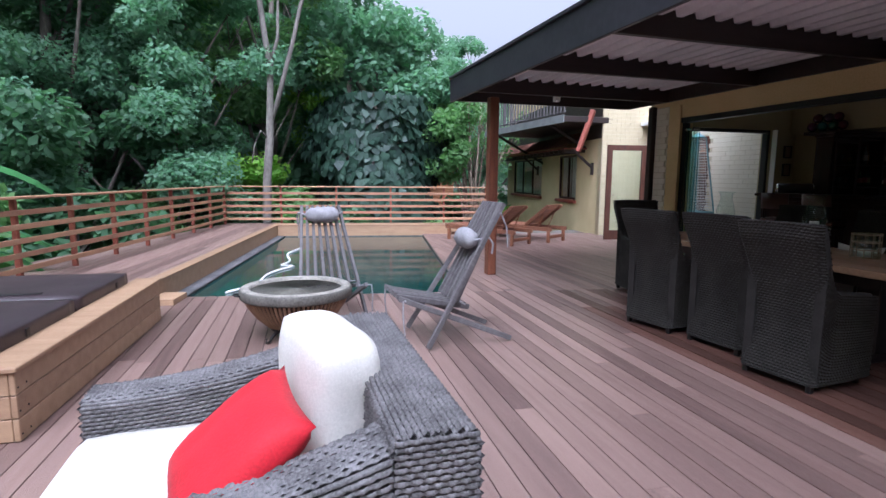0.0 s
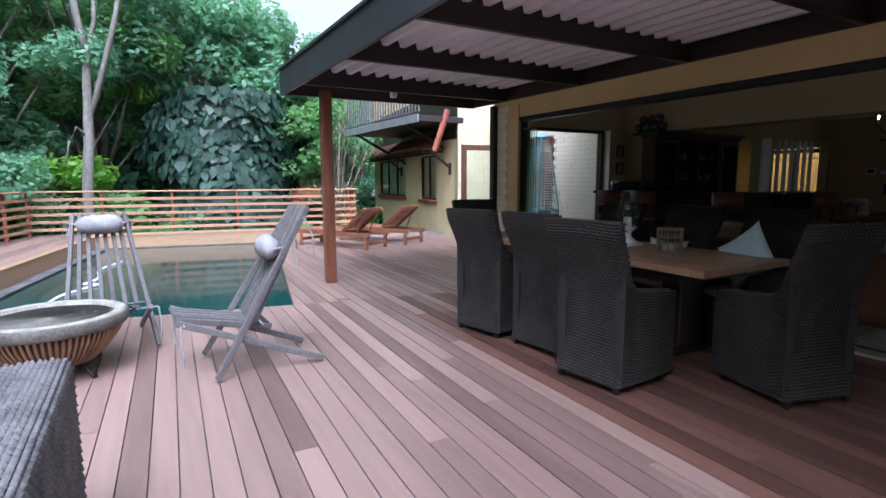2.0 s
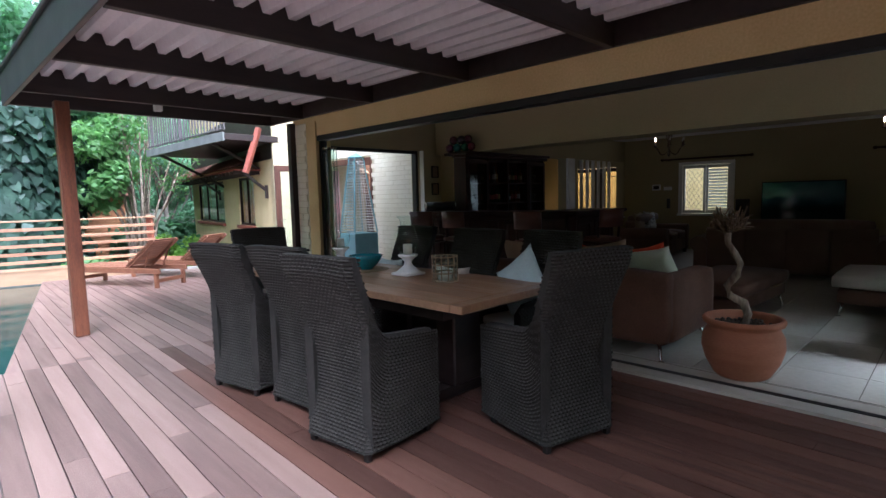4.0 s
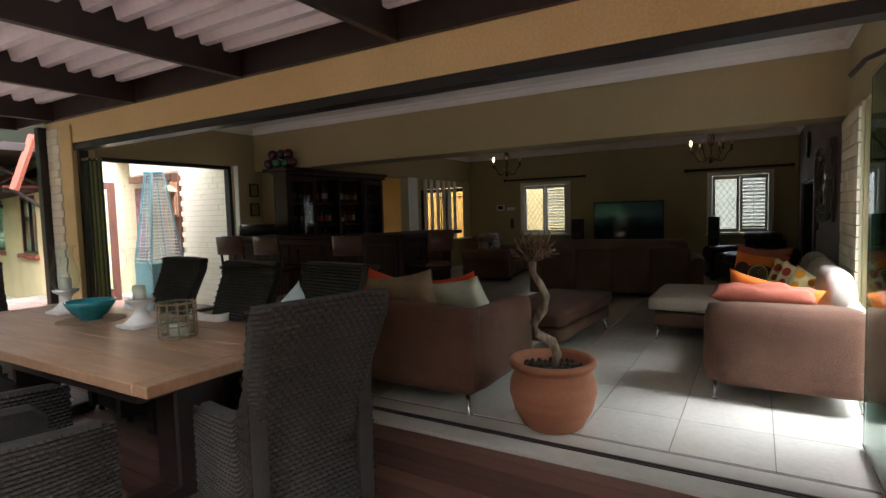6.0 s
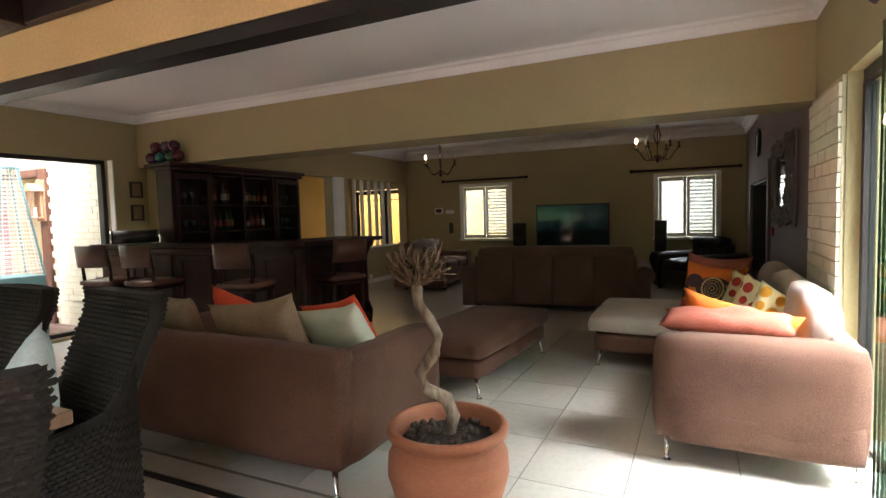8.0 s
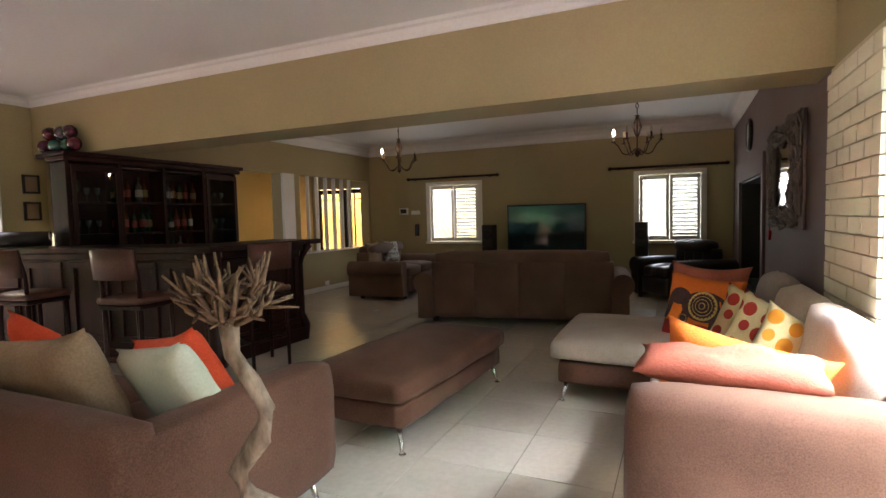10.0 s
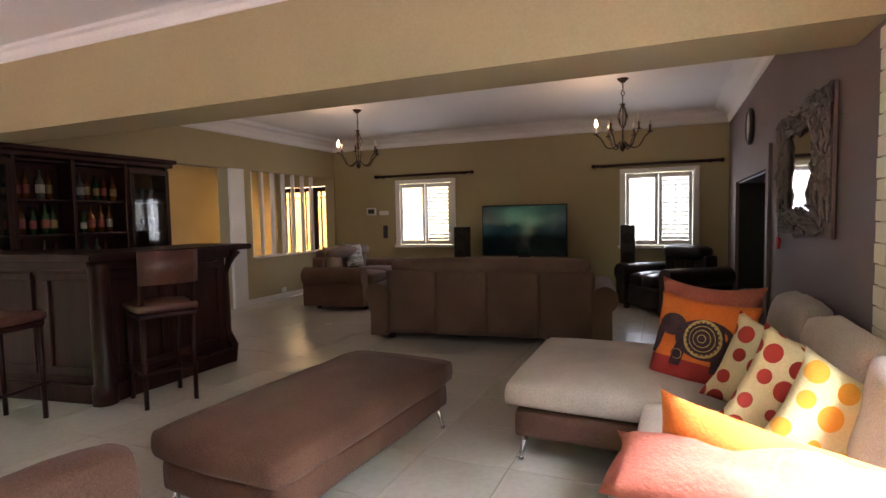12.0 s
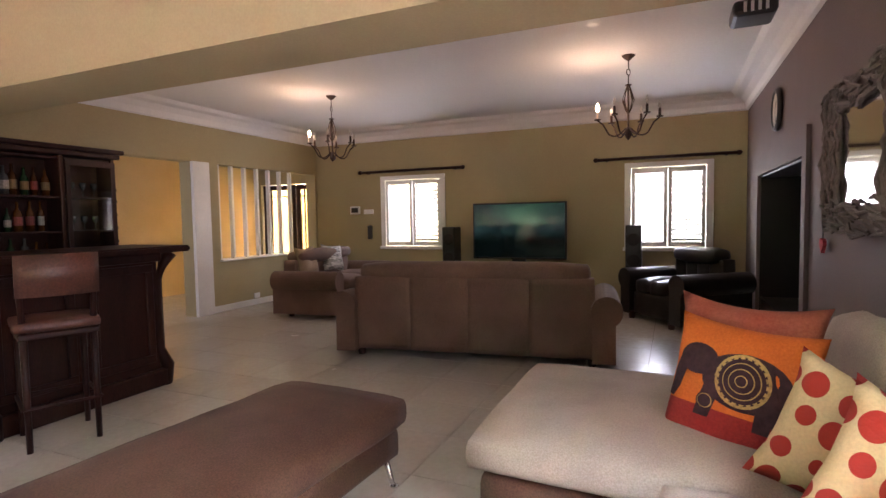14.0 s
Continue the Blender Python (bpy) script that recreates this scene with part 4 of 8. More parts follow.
def window_unit(name, m, w, h, label, panes=2, frame_mat=None, sill=True):
    """A window in its own xz plane, outside towards -y, lower corner at 0."""
    fm = frame_mat or M_DARKWOOD
    t = thing(name, m, label, "window", kind="structure")
    f = 0.055
    fr = box(0, w, -0.03, 0.03, 0, f, 0.004)
    box(0, w, -0.03, 0.03, h - f, h, 0.004, bm=fr)
    box(0, f, -0.03, 0.03, f, h - f, 0.004, bm=fr)
    box(w - f, w, -0.03, 0.03, f, h - f, 0.004, bm=fr)
    part("window_frame", fr, fm, t)
    for k in range(1, panes):
        x = w * k / panes
        part("mullion", box(x - 0.025, x + 0.025, -0.025, 0.025, f, h - f, 0.003), fm, t)
    for k in range(panes):
        a, b = w * k / panes + 0.03, w * (k + 1) / panes - 0.03
        part("pane", box(a, b, -0.003, 0.003, f, h - f), G_CLEAR, t)
        part("curtain", curtain(b - a, h - 2 * f, 9, k), M_CREAM, t, "pale lace curtain", True).location = (a, 0.08, f)
    if sill:
        part("window_sill", box(-0.06, w + 0.06, -0.14, 0.03, -0.09, -0.004, 0.01), M_REDWOOD, t, "red brick window sill")
    return t


def curtain(w, h, folds, seed):
    bm = bmesh.new()
    n = folds * 6
    cols = []
    for i in range(n + 1):
        u = i / n
        y = 0.022 * math.sin(u * folds * math.tau + seed) + 0.008 * math.sin(u * 17 + seed)
        cols.append([bm.verts.new((u * w, y * (0.6 + 0.5 * (1 - v)), v * h)) for v in (0, 0.5, 1)])
    for a, b in zip(cols, cols[1:]):
        for k in range(2):
            bm.faces.new((a[k], b[k], b[k + 1], a[k + 1]))
    bmesh.ops.solidify(bm, geom=bm.faces[:], thickness=0.002)
    return bm


def wing():
    t = thing("house_wing", pose(H0[0], H0[1], 0, 0, 0, -9.8), "cream plastered house wing with a clay tiled lean-to roof", "house")
    W1, W2 = (4.55, 8.10, 0.78, 2.0), (1.55, 2.95, 0.78, 2.0)
    bm = bmesh.new()
    cuts = [0, W2[0], W2[1], W1[0], W1[1], 9.0]
    for a, b in zip(cuts, cuts[1:]):
        hole = next((w for w in (W1, W2) if w[0] <= a and b <= w[1]), None)
        for c, d in ([(-0.3, hole[2]), (hole[3], 5.2)] if hole else [(-0.3, 5.2)]):
            box(0.0, 0.22, a, b, c, d, bm=bm)
    box(0.22, 5.0, 8.8, 9.0, -0.3, 5.2, bm=bm)
    box(0.5, 5.0, 0.3, 8.6, 2.45, 2.6, bm=bm)
    bmesh.ops.remove_doubles(bm, verts=bm.verts[:], dist=1e-4)
    part("wall", bm, mat("cream_plaster", (0.66, 0.53, 0.30), 0.8, (0.55, 0.43, 0.23), scale=1.5, bump=0.15), t)
    end = part("brick_wall", box(0.0, 5.2, -0.02, 0.2, -0.3, 5.2), M_MORTAR, t, "cream painted brick end wall")
    brick_face(end, pose(0, -0.022, 0), 2.6, 3.4, 260, 1, material=mat("wing_painted_brick", (0.62, 0.535, 0.35), 0.75, (0.50, 0.42, 0.26), scale=3, fine=70, bump=0.3, rand=0.5))
    # lean-to tiled canopy: rows of lapped tiles
    n = 0
    tile = bmesh.new()
    lathe_pts = [(-0.11, 0.0), (-0.07, 0.022), (0.0, 0.034), (0.07, 0.022), (0.11, 0.0)]
    a = [tile.verts.new((x, 0, z)) for x, z in lathe_pts]
    b = [tile.verts.new((x, 0.36, z + 0.012)) for x, z in lathe_pts]
    for k in range(4):
        tile.faces.new((a[k], a[k + 1], b[k + 1], b[k]))
    bmesh.ops.solidify(tile, geom=tile.faces[:], thickness=0.012)
    me = bpy.data.meshes.new("tile")
    tile.to_mesh(me)
    tile.free()
    me.materials.append(M_CLAY)
    roof = part("canopy", box(-0.60, 0.0, 0.9, 9.2, 2.10, 2.13), M_REDWOOD, t, "red-brown clay tiled canopy")
    for r in range(4):
        for k in range(36):
            ob = new("tile", me)
            ob.parent = roof
            ob.matrix_local = pose(-0.62 + r * 0.27, 0.95 + k * 0.225, 2.16 + r * 0.155, 0, 0, -90) @ pose(0, 0, 0, 30, 0, 0)
    for k in range(22):
        part("rafter_tail", box(-0.58, 0.0, 1.0 + k * 0.37, 1.07 + k * 0.37, 2.02, 2.10, 0.004), M_DARKBEAM, t)
    for y in (0.45, 4.9):
        part("bracket", tube([(-0.55, y, 2.06), (-0.02, y, 1.62)], 0.035, 6), M_DARKBEAM, t)
        part("bracket", box(-0.06, 0.0, y - 0.04, y + 0.04, 1.45, 1.75, 0.006), M_DARKBEAM, t)
    part("barge_board", tube([(-0.62, -0.1, 2.0), (-0.30, -0.12, 2.95)], 0.07, 4), M_REDWOOD, t, "red painted sloping barge board")
    for w, n in ((W1, 3), (W2, 2)):
        u = window_unit("window_wing", pose(0, 0, 0), w[1] - w[0], w[3] - w[2], "dark framed cottage window with lace curtains", n, M_DARKWOOD)
        u.matrix_world = t.matrix_world @ pose(0.06, w[1], w[2], 0, 0, -90)
    # dark sheet puts the balcony's shade on the cream wall
    part("gable_boarding", box(-0.014, -0.002, 0.02, 8.9, 2.32, 3.6), M_DARKBEAM, t, "dark sheet for the balcony's shade on the wall above the canopy")
    part("room_back", box(2.4, 2.5, 0.2, 8.8, -0.3, 2.6), M_BROWNWALL, t)
    return t


wing()


def balcony():
    t = thing("balcony", pose(0, 0, 0), "timber balcony with a slatted grey balustrade", "balcony")
    part("slab", box(6.20, 8.6, 11.3, 16.2, 2.66, 2.80, 0.01), M_DARKBEAM, t)
    part("edge_beam", box(6.16, 6.20, 11.3, 16.2, 2.64, 2.82, 0.006), mat("weathered_grey_paint", (0.20, 0.21, 0.20), 0.7, (0.13, 0.135, 0.13), bump=0.2), t)
    bal = bpy.data.meshes.new("baluster")
    bm = box(-0.014, 0.014, -0.014, 0.014, 2.86, 3.75, 0.003)
    bm.to_mesh(bal)
    bm.free()
    bal.materials.append(M_GREYWOOD)
    for k in range(29):
        ob = new("baluster", bal)
        ob.parent = t
        ob.location = (6.22, 11.35 + k * 0.168, 0)
    for k in range(8):
        ob = new("baluster", bal)
        ob.parent = t
        ob.location = (6.34 + k * 0.12, 16.17, 0)
    part("handrail", box(6.18, 6.26, 11.3, 16.2, 3.75, 3.80, 0.006), M_GREYWOOD, t)
    part("bottom_rail", box(6.205, 6.235, 11.3, 16.2, 2.88, 2.91, 0.004), M_GREYWOOD, t)
    for y in (12.2, 15.6):
        part("strut", tube([(6.3, y, 2.68), (8.2, y + 0.2, 1.75)], 0.04, 6), M_DARKBEAM, t)


balcony()

# courtyard wall beside the dining deck, cream brick
cw = thing("wall_courtyard", pose(0, 0, 0), "cream painted brick courtyard wall", "wall", kind="structure")
bm = box(7.99, 8.18, 7.56, 8.77, -0.3, 3.2)
box(7.99, 8.18, 8.77, 10.25, 2.21, 3.2, bm=bm)
part("backing", bm, M_MORTAR, cw)
brick_face(cw, pose(7.988, 10.24, 0.0, 0, 0, -90), 2.66, 2.95, 290, 4, skip=lambda a, z: a < 1.47 and z < 2.21)
bm = box(7.94, 8.06, 8.78, 8.96, 0.0, 2.20, 0.006)
box(7.94, 8.06, 8.97, 10.24, 2.09, 2.20, 0.006, bm=bm)
tagged(link("door_jamb", bm, M_DOORWOOD), "dark brown timber door jamb", "frame", kind="structure")
# added back wall, coloured dark for the dim doorway; its ceiling blocks light
wall("wall_dim_room", 9.9, 10.0, 8.5, 11.2, -0.3, 2.9, M_BROWNWALL, axis="y", label="added dark wall making the room behind the courtyard door dim")
tagged(link("ceiling_dim_room", box(8.18, 10.0, 9.11, 11.2, 2.62, 2.7), M_CEIL), "added ceiling keeping light out of the room behind the courtyard door", "ceiling", kind="structure")
tagged(link("floor_dim_room", box(7.99, 10.0, 9.11, 11.2, -0.2, 0.004), M_TILE), "tiled floor of the room behind the courtyard door", "floor", kind="structure")
ln = thing("wall_lantern", pose(7.90, 8.87, 1.52), "wooden wall lantern with a pitched cap", "lantern")
part("back_board", box(0.01, 0.035, -0.09, 0.09, -0.06, 0.52, 0.004), M_RAIL, ln)
for sy in (-0.065, 0.065):
    for sx in (-0.12, -0.01):
        part("corner_post", box(sx - 0.01, sx + 0.01, sy - 0.01, sy + 0.01, 0.0, 0.36, 0.003), M_RAIL, ln)
part("tray", box(-0.14, 0.009, -0.085, 0.085, -0.02, 0.0, 0.003), M_RAIL, ln)
cap = prism([(-0.12, 0.36), (0.12, 0.36), (0.0, 0.46)], -0.15, 0.009)
part("cap", cap, M_RAIL, ln, "pitched wooden cap").matrix_local = pose(0, 0, 0, 90, 0, 90)
part("candle", lathe([(0.0, 0.0), (0.03, 0.0), (0.03, 0.14), (0.0, 0.14)], 12), M_CREAM, ln).location = (-0.065, 0, 0.0)

# open glazed door leaf
dl = thing("door_1", pose(7.72, 10.30, 0, 0, 0, 174), "open brown timber glazed door leaf", "door", kind="structure")
bm = box(0, 0.95, -0.022, 0.022, 0.01, 0.22, 0.004)
box(0, 0.95, -0.022, 0.022, 1.98, 2.10, 0.004, bm=bm)
box(0, 0.12, -0.022, 0.022, 0.22, 1.98, 0.004, bm=bm)
box(0.83, 0.95, -0.022, 0.022, 0.22, 1.98, 0.004, bm=bm)
part("door_frame", bm, M_DOORWOOD, dl)
part("pane", box(0.12, 0.83, -0.003, 0.003, 0.22, 1.98), G_CLEAR, dl)
part("door_handle", tube([(0.88, 0.03, 1.0), (0.88, 0.06, 1.0), (0.78, 0.06, 1.0)], 0.009, 6), M_CHROME, dl)
rc = link("door_curtain", curtain(0.18, 1.9, 3, 2), mat("red_curtain", (0.62, 0.55, 0.54), 0.8, (0.42, 0.06, 0.08), scale=3), True)
rc.matrix_world = pose(8.02, 10.20, 0.1, 0, 0, -80)
tagged(rc, "red and white door curtain", "curtain")

# brick piers of the facade
pr = thing("pier_facade", pose(0, 0, 0), "cream painted brick pier beside the glass doors", "pier", kind="structure")
part("backing", box(WX0 - 0.012, WX0 - 0.002, 6.84, 7.10, 0.0, 2.42), M_MORTAR, pr)
brick_face(pr, pose(WX0 - 0.014, 7.10, 0.0, 0, 0, -90), 0.26, 2.42, 150, 5)
part("jamb_trim", box(WX0 - 0.02, WX0 - 0.002, 6.60, 6.835, 0.0, 2.42, 0.004), M_YELLOW, pr)
pt2 = link("downpipe_post", box(5.30, 5.385, 7.105, 7.20, 0.0, 2.44, 0.006), M_DARKBEAM)
tagged(pt2, "dark stained timber wall post", "post", kind="structure")
gp = thing("pier_garden", pose(0, 0, 0), "cream painted brick pier beside the garden glazing", "pier", kind="structure")
part("backing", box(7.43, X_B0 - 0.005, Y_R, Y_R + 0.02, FLOOR, 2.12), M_MORTAR, gp)
brick_face(gp, pose(7.43, Y_R + 0.024, FLOOR, 0, 0, 0) @ Matrix.Diagonal((1, -1, 1, 1)), X_B0 - 7.435, 2.10, 130, 6)
part("backing", box(7.425, 7.44, Y_R - 0.25, Y_R, FLOOR, 2.12), M_MORTAR, gp)


# ---- frameless glass doors ----
def glass_leaf(name, m, w, h, label, group):
    t = thing(name, m, label, "glass door", group)
    part("pane", box(0, w, -0.004, 0.004, 0.02, h - 0.02), G_TINT, t).visible_shadow = False
    part("edge", box(w, w + 0.003, -0.004, 0.004, 0.02, h - 0.02), mat("glass_edge", (0.02, 0.10, 0.07), 0.15, bump=0), t, "green glass edge")
    part("shoe", box(0, w, -0.008, 0.008, 0.0, 0.03, 0.002), M_CHROME, t)
    part("head_rail", box(0, w, -0.008, 0.008, h - 0.03, h, 0.002), M_CHROME, t)
    return t


for k in range(6):
    glass_leaf("glass_door", pose(5.47, -0.06 - 0.028 * k, FLOOR + 0.008, 0, 0, 1.2 * k), 0.72, 2.05, "clear frameless glass door leaf folded into a stack", "stacked glass doors")
for k in range(2):
    glass_leaf("glass_door", pose(5.70 + 0.84 * k, -0.30, FLOOR + 0.012), 0.82, 2.03, "clear frameless glass door leaf standing shut", "garden glass doors")
for k in range(4):
    glass_leaf("glass_door", pose(5.455 + 0.045 * k, 6.565, FLOOR + 0.008, 0, 0, -90), 0.12, 2.05, "narrow green glass door leaf stacked at the jamb", "stacked glass doors")
bm = tube([(5.50, -0.05, 2.05), (5.62, 0.05, 2.03), (5.66, 0.10, 1.97)], 0.012, 6)
tagged(link("door_stay", bm, M_BLACK), "black metal door stay on the head track", "door stay")

# sliding courtyard window
sw = thing("window_1", pose(6.02, Y_L + 0.10, 0.06), "black aluminium courtyard window frame standing fully open", "window", kind="structure")
bm = box(0, 1.90, -0.05, 0.05, 0, 0.05)
box(0, 1.90, -0.05, 0.05, 2.09, 2.14, bm=bm)
box(0, 0.05, -0.05, 0.05, 0.05, 2.09, bm=bm)
box(1.85, 1.90, -0.05, 0.05, 0.05, 2.09, bm=bm)
part("window_frame", bm, M_BLACK, sw)
part("reveal", box(1.905, 1.92, -0.19, -0.055, 0, 2.14), M_WHITE, sw)


# ---- pyramid patio heater ----
def heater():
    t = thing("patio_heater", pose(7.25, 8.28, 0, 0, 0, -3), "pyramid patio heater with teal mesh sides", "patio heater")
    teal = mat("teal_paint", (0.26, 0.47, 0.52), 0.45, (0.19, 0.38, 0.43), bump=0.05)
    part("base", box(-0.25, 0.25, -0.25, 0.25, 0.03, 0.78, 0.015, 2), teal, t, "teal cabinet base")
    for sx in (-1, 1):
        for sy in (-1, 1):
            part("corner_bar", tube([(sx * 0.24, sy * 0.24, 0.78), (sx * 0.09, sy * 0.09, 2.12)], 0.014, 6), teal, t)
    bars = 26
    for s in range(4):
        g = bmesh.new()
        for k in range(bars):
            z = 0.82 + k * 1.28 / bars
            r = 0.24 - 0.15 * (z - 0.78) / 1.34
            tube([(-r, -r, z), (r, -r, z)], 0.006, 4, g)
        for k in range(5):
            u = -1 + 2 * (k + 0.5) / 5
            tube([(u * 0.235, -0.235, 0.80), (u * 0.092, -0.092, 2.11)], 0.004, 4, g)
        part("mesh_guard", g, teal if s == 3 else M_WHITE, t).matrix_local = pose(0, 0, 0, 0, 0, 90 * s)
    part("glass_tube", lathe([(0.06, 0.8), (0.06, 2.08)], 16), G_CLEAR, t, smooth=True)
    part("cap", lathe([(0.16, 2.11), (0.17, 2.13), (0.03, 2.2), (0.0, 2.21)], 4), teal, t)
    for sx in (-1, 1):
        part("foot", box(sx * 0.2 - 0.03, sx * 0.2 + 0.03, -0.2, 0.2, 0.0, 0.03), M_BLACK, t)


heater()


# ---- plants ----
def leaves(centres, radii, per, size, seed, flat=0.6, aspect=2.0, droop=0.0):
    """Small rhombic leaves in uneven clumps round the centres, as one mesh."""
    rng = np.random.default_rng(seed)
    out = []
    for c, r in zip(centres, radii):
        n = int(per * (r ** 2))
        d = rng.normal(size=(n, 3))
        d /= np.linalg.norm(d, axis=1)[:, None]
        rad = r * (0.45 + 0.55 * rng.random(n) ** 0.5) * (1 + 0.25 * np.sin(d[:, 0] * 5 + c[0]) * np.cos(d[:, 1] * 4 + c[1]))
        p = np.array(c) + d * rad[:, None] * np.array([1, 1, 0.8])
        out.append((p, d))
    p = np.concatenate([o[0] for o in out])
    d = np.concatenate([o[1] for o in out])
    n = len(p)
    nrm = d * (1 - flat) + rng.normal(size=(n, 3)) * 0.45 + np.array([0, 0, flat])
    nrm /= np.linalg.norm(nrm, axis=1)[:, None]
    a = np.cross(nrm, rng.normal(size=(n, 3)))
    a[:, 2] -= droop
    a /= np.linalg.norm(a, axis=1)[:, None]
    b = np.cross(nrm, a)
    s = size * (0.6 + 0.8 * rng.random(n))[:, None]
    v = np.stack([p - a * s * aspect / 2, p + b * s / 2 - a * s * 0.1, p + a * s * aspect / 2, p - b * s / 2 - a * s * 0.1], axis=1).reshape(-1, 3)
    me = bpy.data.meshes.new("leaves")
    me.vertices.add(len(v))
    me.vertices.foreach_set("co", v.ravel())
    me.loops.add(len(v))
    me.loops.foreach_set("vertex_index", np.arange(len(v)))
    me.polygons.add(n)
    me.polygons.foreach_set("loop_start", np.arange(0, 4 * n, 4))
    me.polygons.foreach_set("loop_total", np.full(n, 4))
    me.update()
    return me


def crown_part(parent, me, material, name="crown"):
    me.materials.append(material)
    ob = new(name, me)
    ob.parent = parent
    return ob


def tree(name, seed, height, spread, trunk_r, material, label, leaf=0.13, per=900, clumps=16, low=0.35, lean=0.0, category="tree"):
    """A tapered, forked trunk carrying clumps of leaves."""
    rnd = random.Random(seed)
    t = thing(name, pose(0, 0, 0), label, category, "forest trees")
    top = Vector((lean * height, rnd.uniform(-0.3, 0.3), height * 0.75))
    bm = bmesh.new()
    pts = [Vector((0, 0, -1.5)).lerp(top, k / 6) + Vector((rnd.uniform(-0.12, 0.12), rnd.uniform(-0.12, 0.12), 0)) * (k > 0) for k in range(7)]
    tube(pts, [trunk_r * (1 - 0.11 * k) for k in range(7)], 10, bm)
    centres, radii = [], []
    for k in range(clumps):
        h = height * (low + (1 - low) * rnd.random())
        ang = rnd.uniform(0, math.tau)
        r = spread * rnd.uniform(0.25, 0.95) * (1.15 - 0.5 * abs(h / height - 0.6))
        c = Vector((lean * h + r * math.cos(ang), r * math.sin(ang), h))
        base = pts[min(6, max(1, int(6 * h / height * 0.85)))]
        mid = base.lerp(c, 0.5) + Vector((0, 0, -0.25))
        tube([base, mid, c], [trunk_r * 0.34, trunk_r * 0.22, trunk_r * 0.08], 6, bm)
        for q in range(3):
            e = c + Vector((rnd.uniform(-1, 1), rnd.uniform(-1, 1), rnd.uniform(-0.4, 0.7))) * spread * 0.22
            tube([mid.lerp(c, 0.6), e], [trunk_r * 0.10, trunk_r * 0.03], 4, bm)
            centres.append(e)
            radii.append(spread * rnd.uniform(0.13, 0.24))
    part("trunk", bm, M_TRUNK, t, smooth=True)
    crown_part(t, leaves(centres, radii, per, leaf, seed), material)
    return t


T1 = tree("tree", 1, 11.0, 4.2, 0.26, M_LEAFDARK, "tall dark green broadleaf forest tree", 0.115, 1000, 24, 0.15)
T2 = tree("tree", 2, 9.0, 3.6, 0.2, M_LEAFBLUE, "blue-green small-leaved forest tree", 0.085, 1600, 18, 0.22, 0.05)
T3 = tree("tree", 3, 12.5, 3.6, 0.22, M_LEAFMID, "slender pale-trunked forest tree in leaf", 0.10, 1000, 20, 0.38, 0.03)
T4 = tree("tree", 4, 7.0, 3.0, 0.15, M_LEAFBRIGHT, "light green young forest tree", 0.13, 800, 14, 0.2)


def at_px(yaw, dist, z=0.0):
    a = radians(yaw)
    return (-0.12 + dist * math.sin(a), 0.21 + dist * math.cos(a), z)


first = {id(T1), id(T2), id(T3), id(T4)}
spots = [
    (T2, -11.0, 16.5, 20, 0.85), (T1, -19.0, 17.0, 80, 1.0), (T3, -1.2, 20.0, 0, 1.0), (T1, -6.0, 25.0, 140, 1.1), (T1, 3.5, 26.0, 200, 1.15),
    (T2, 8.0, 22.0, 200, 1.05), (T1, -26.0, 20.0, 300, 1.1), (T1, -13.5, 26.0, 10, 1.2), (T2, 13.0, 24.5, 100, 1.0), (T3, -16.0, 21.0, 200, 0.9),
    (T4, -4.0, 18.0, 50, 0.8), (T1, -33.0, 17.0, 30, 1.0), (T2, -29.0, 14.0, 90, 0.8), (T2, 20.5, 36.0, 120, 1.0), (T1, 8.5, 33.0, 75, 1.2),
    (T2, 22.5, 38.0, 210, 1.25), (T1, -43.0, 18.0, 210, 1.0), (T2, 24.5, 50.0, 45, 1.2), (T1, 0.5, 34.0, 260, 1.3), (T1, -22.0, 30.0, 160, 1.3),
    # from here on out of view: trees added to keep sky light down
    (T1, -60.0, 17.0, 10, 1.0), (T2, -85.0, 16.0, 70, 1.0), (T1, -120.0, 18.0, 40, 1.0), (T1, 160.0, 20.0, 10, 1.0), (T1, -72.0, 12.5, 130, 1.0), (T2, -100.0, 13.0, 10, 1.1), (T1, -52.0, 14.5, 55, 1.05), (T1, -108.0, 19.0, 220, 1.2), (T1, -93.0, 20.0, 300, 1.2), (T1, -135.0, 15.0, 80, 1.0), (T2, -150.0, 19.0, 10, 1.0),
    # unseen trees close behind, added to darken the deck under the pergola
    (T1, 178.0, 9.0, 15, 1.0), (T1, -158.0, 9.8, 95, 1.0), (T2, 152.0, 9.6, 200, 1.1),
]
for src, yaw, dist, turn, size in spots:
    x, y, z = at_px(yaw, dist, -1.4)
    if id(src) in first:
        first.discard(id(src))
        src.matrix_world = pose(x, y, z, 0, 0, turn) @ Matrix.Diagonal((size, size, size, 1))
    else:
        ob = copy_thing(src, pose(x, y, z, 0, 0, turn))
        ob.scale = (size, size, size)


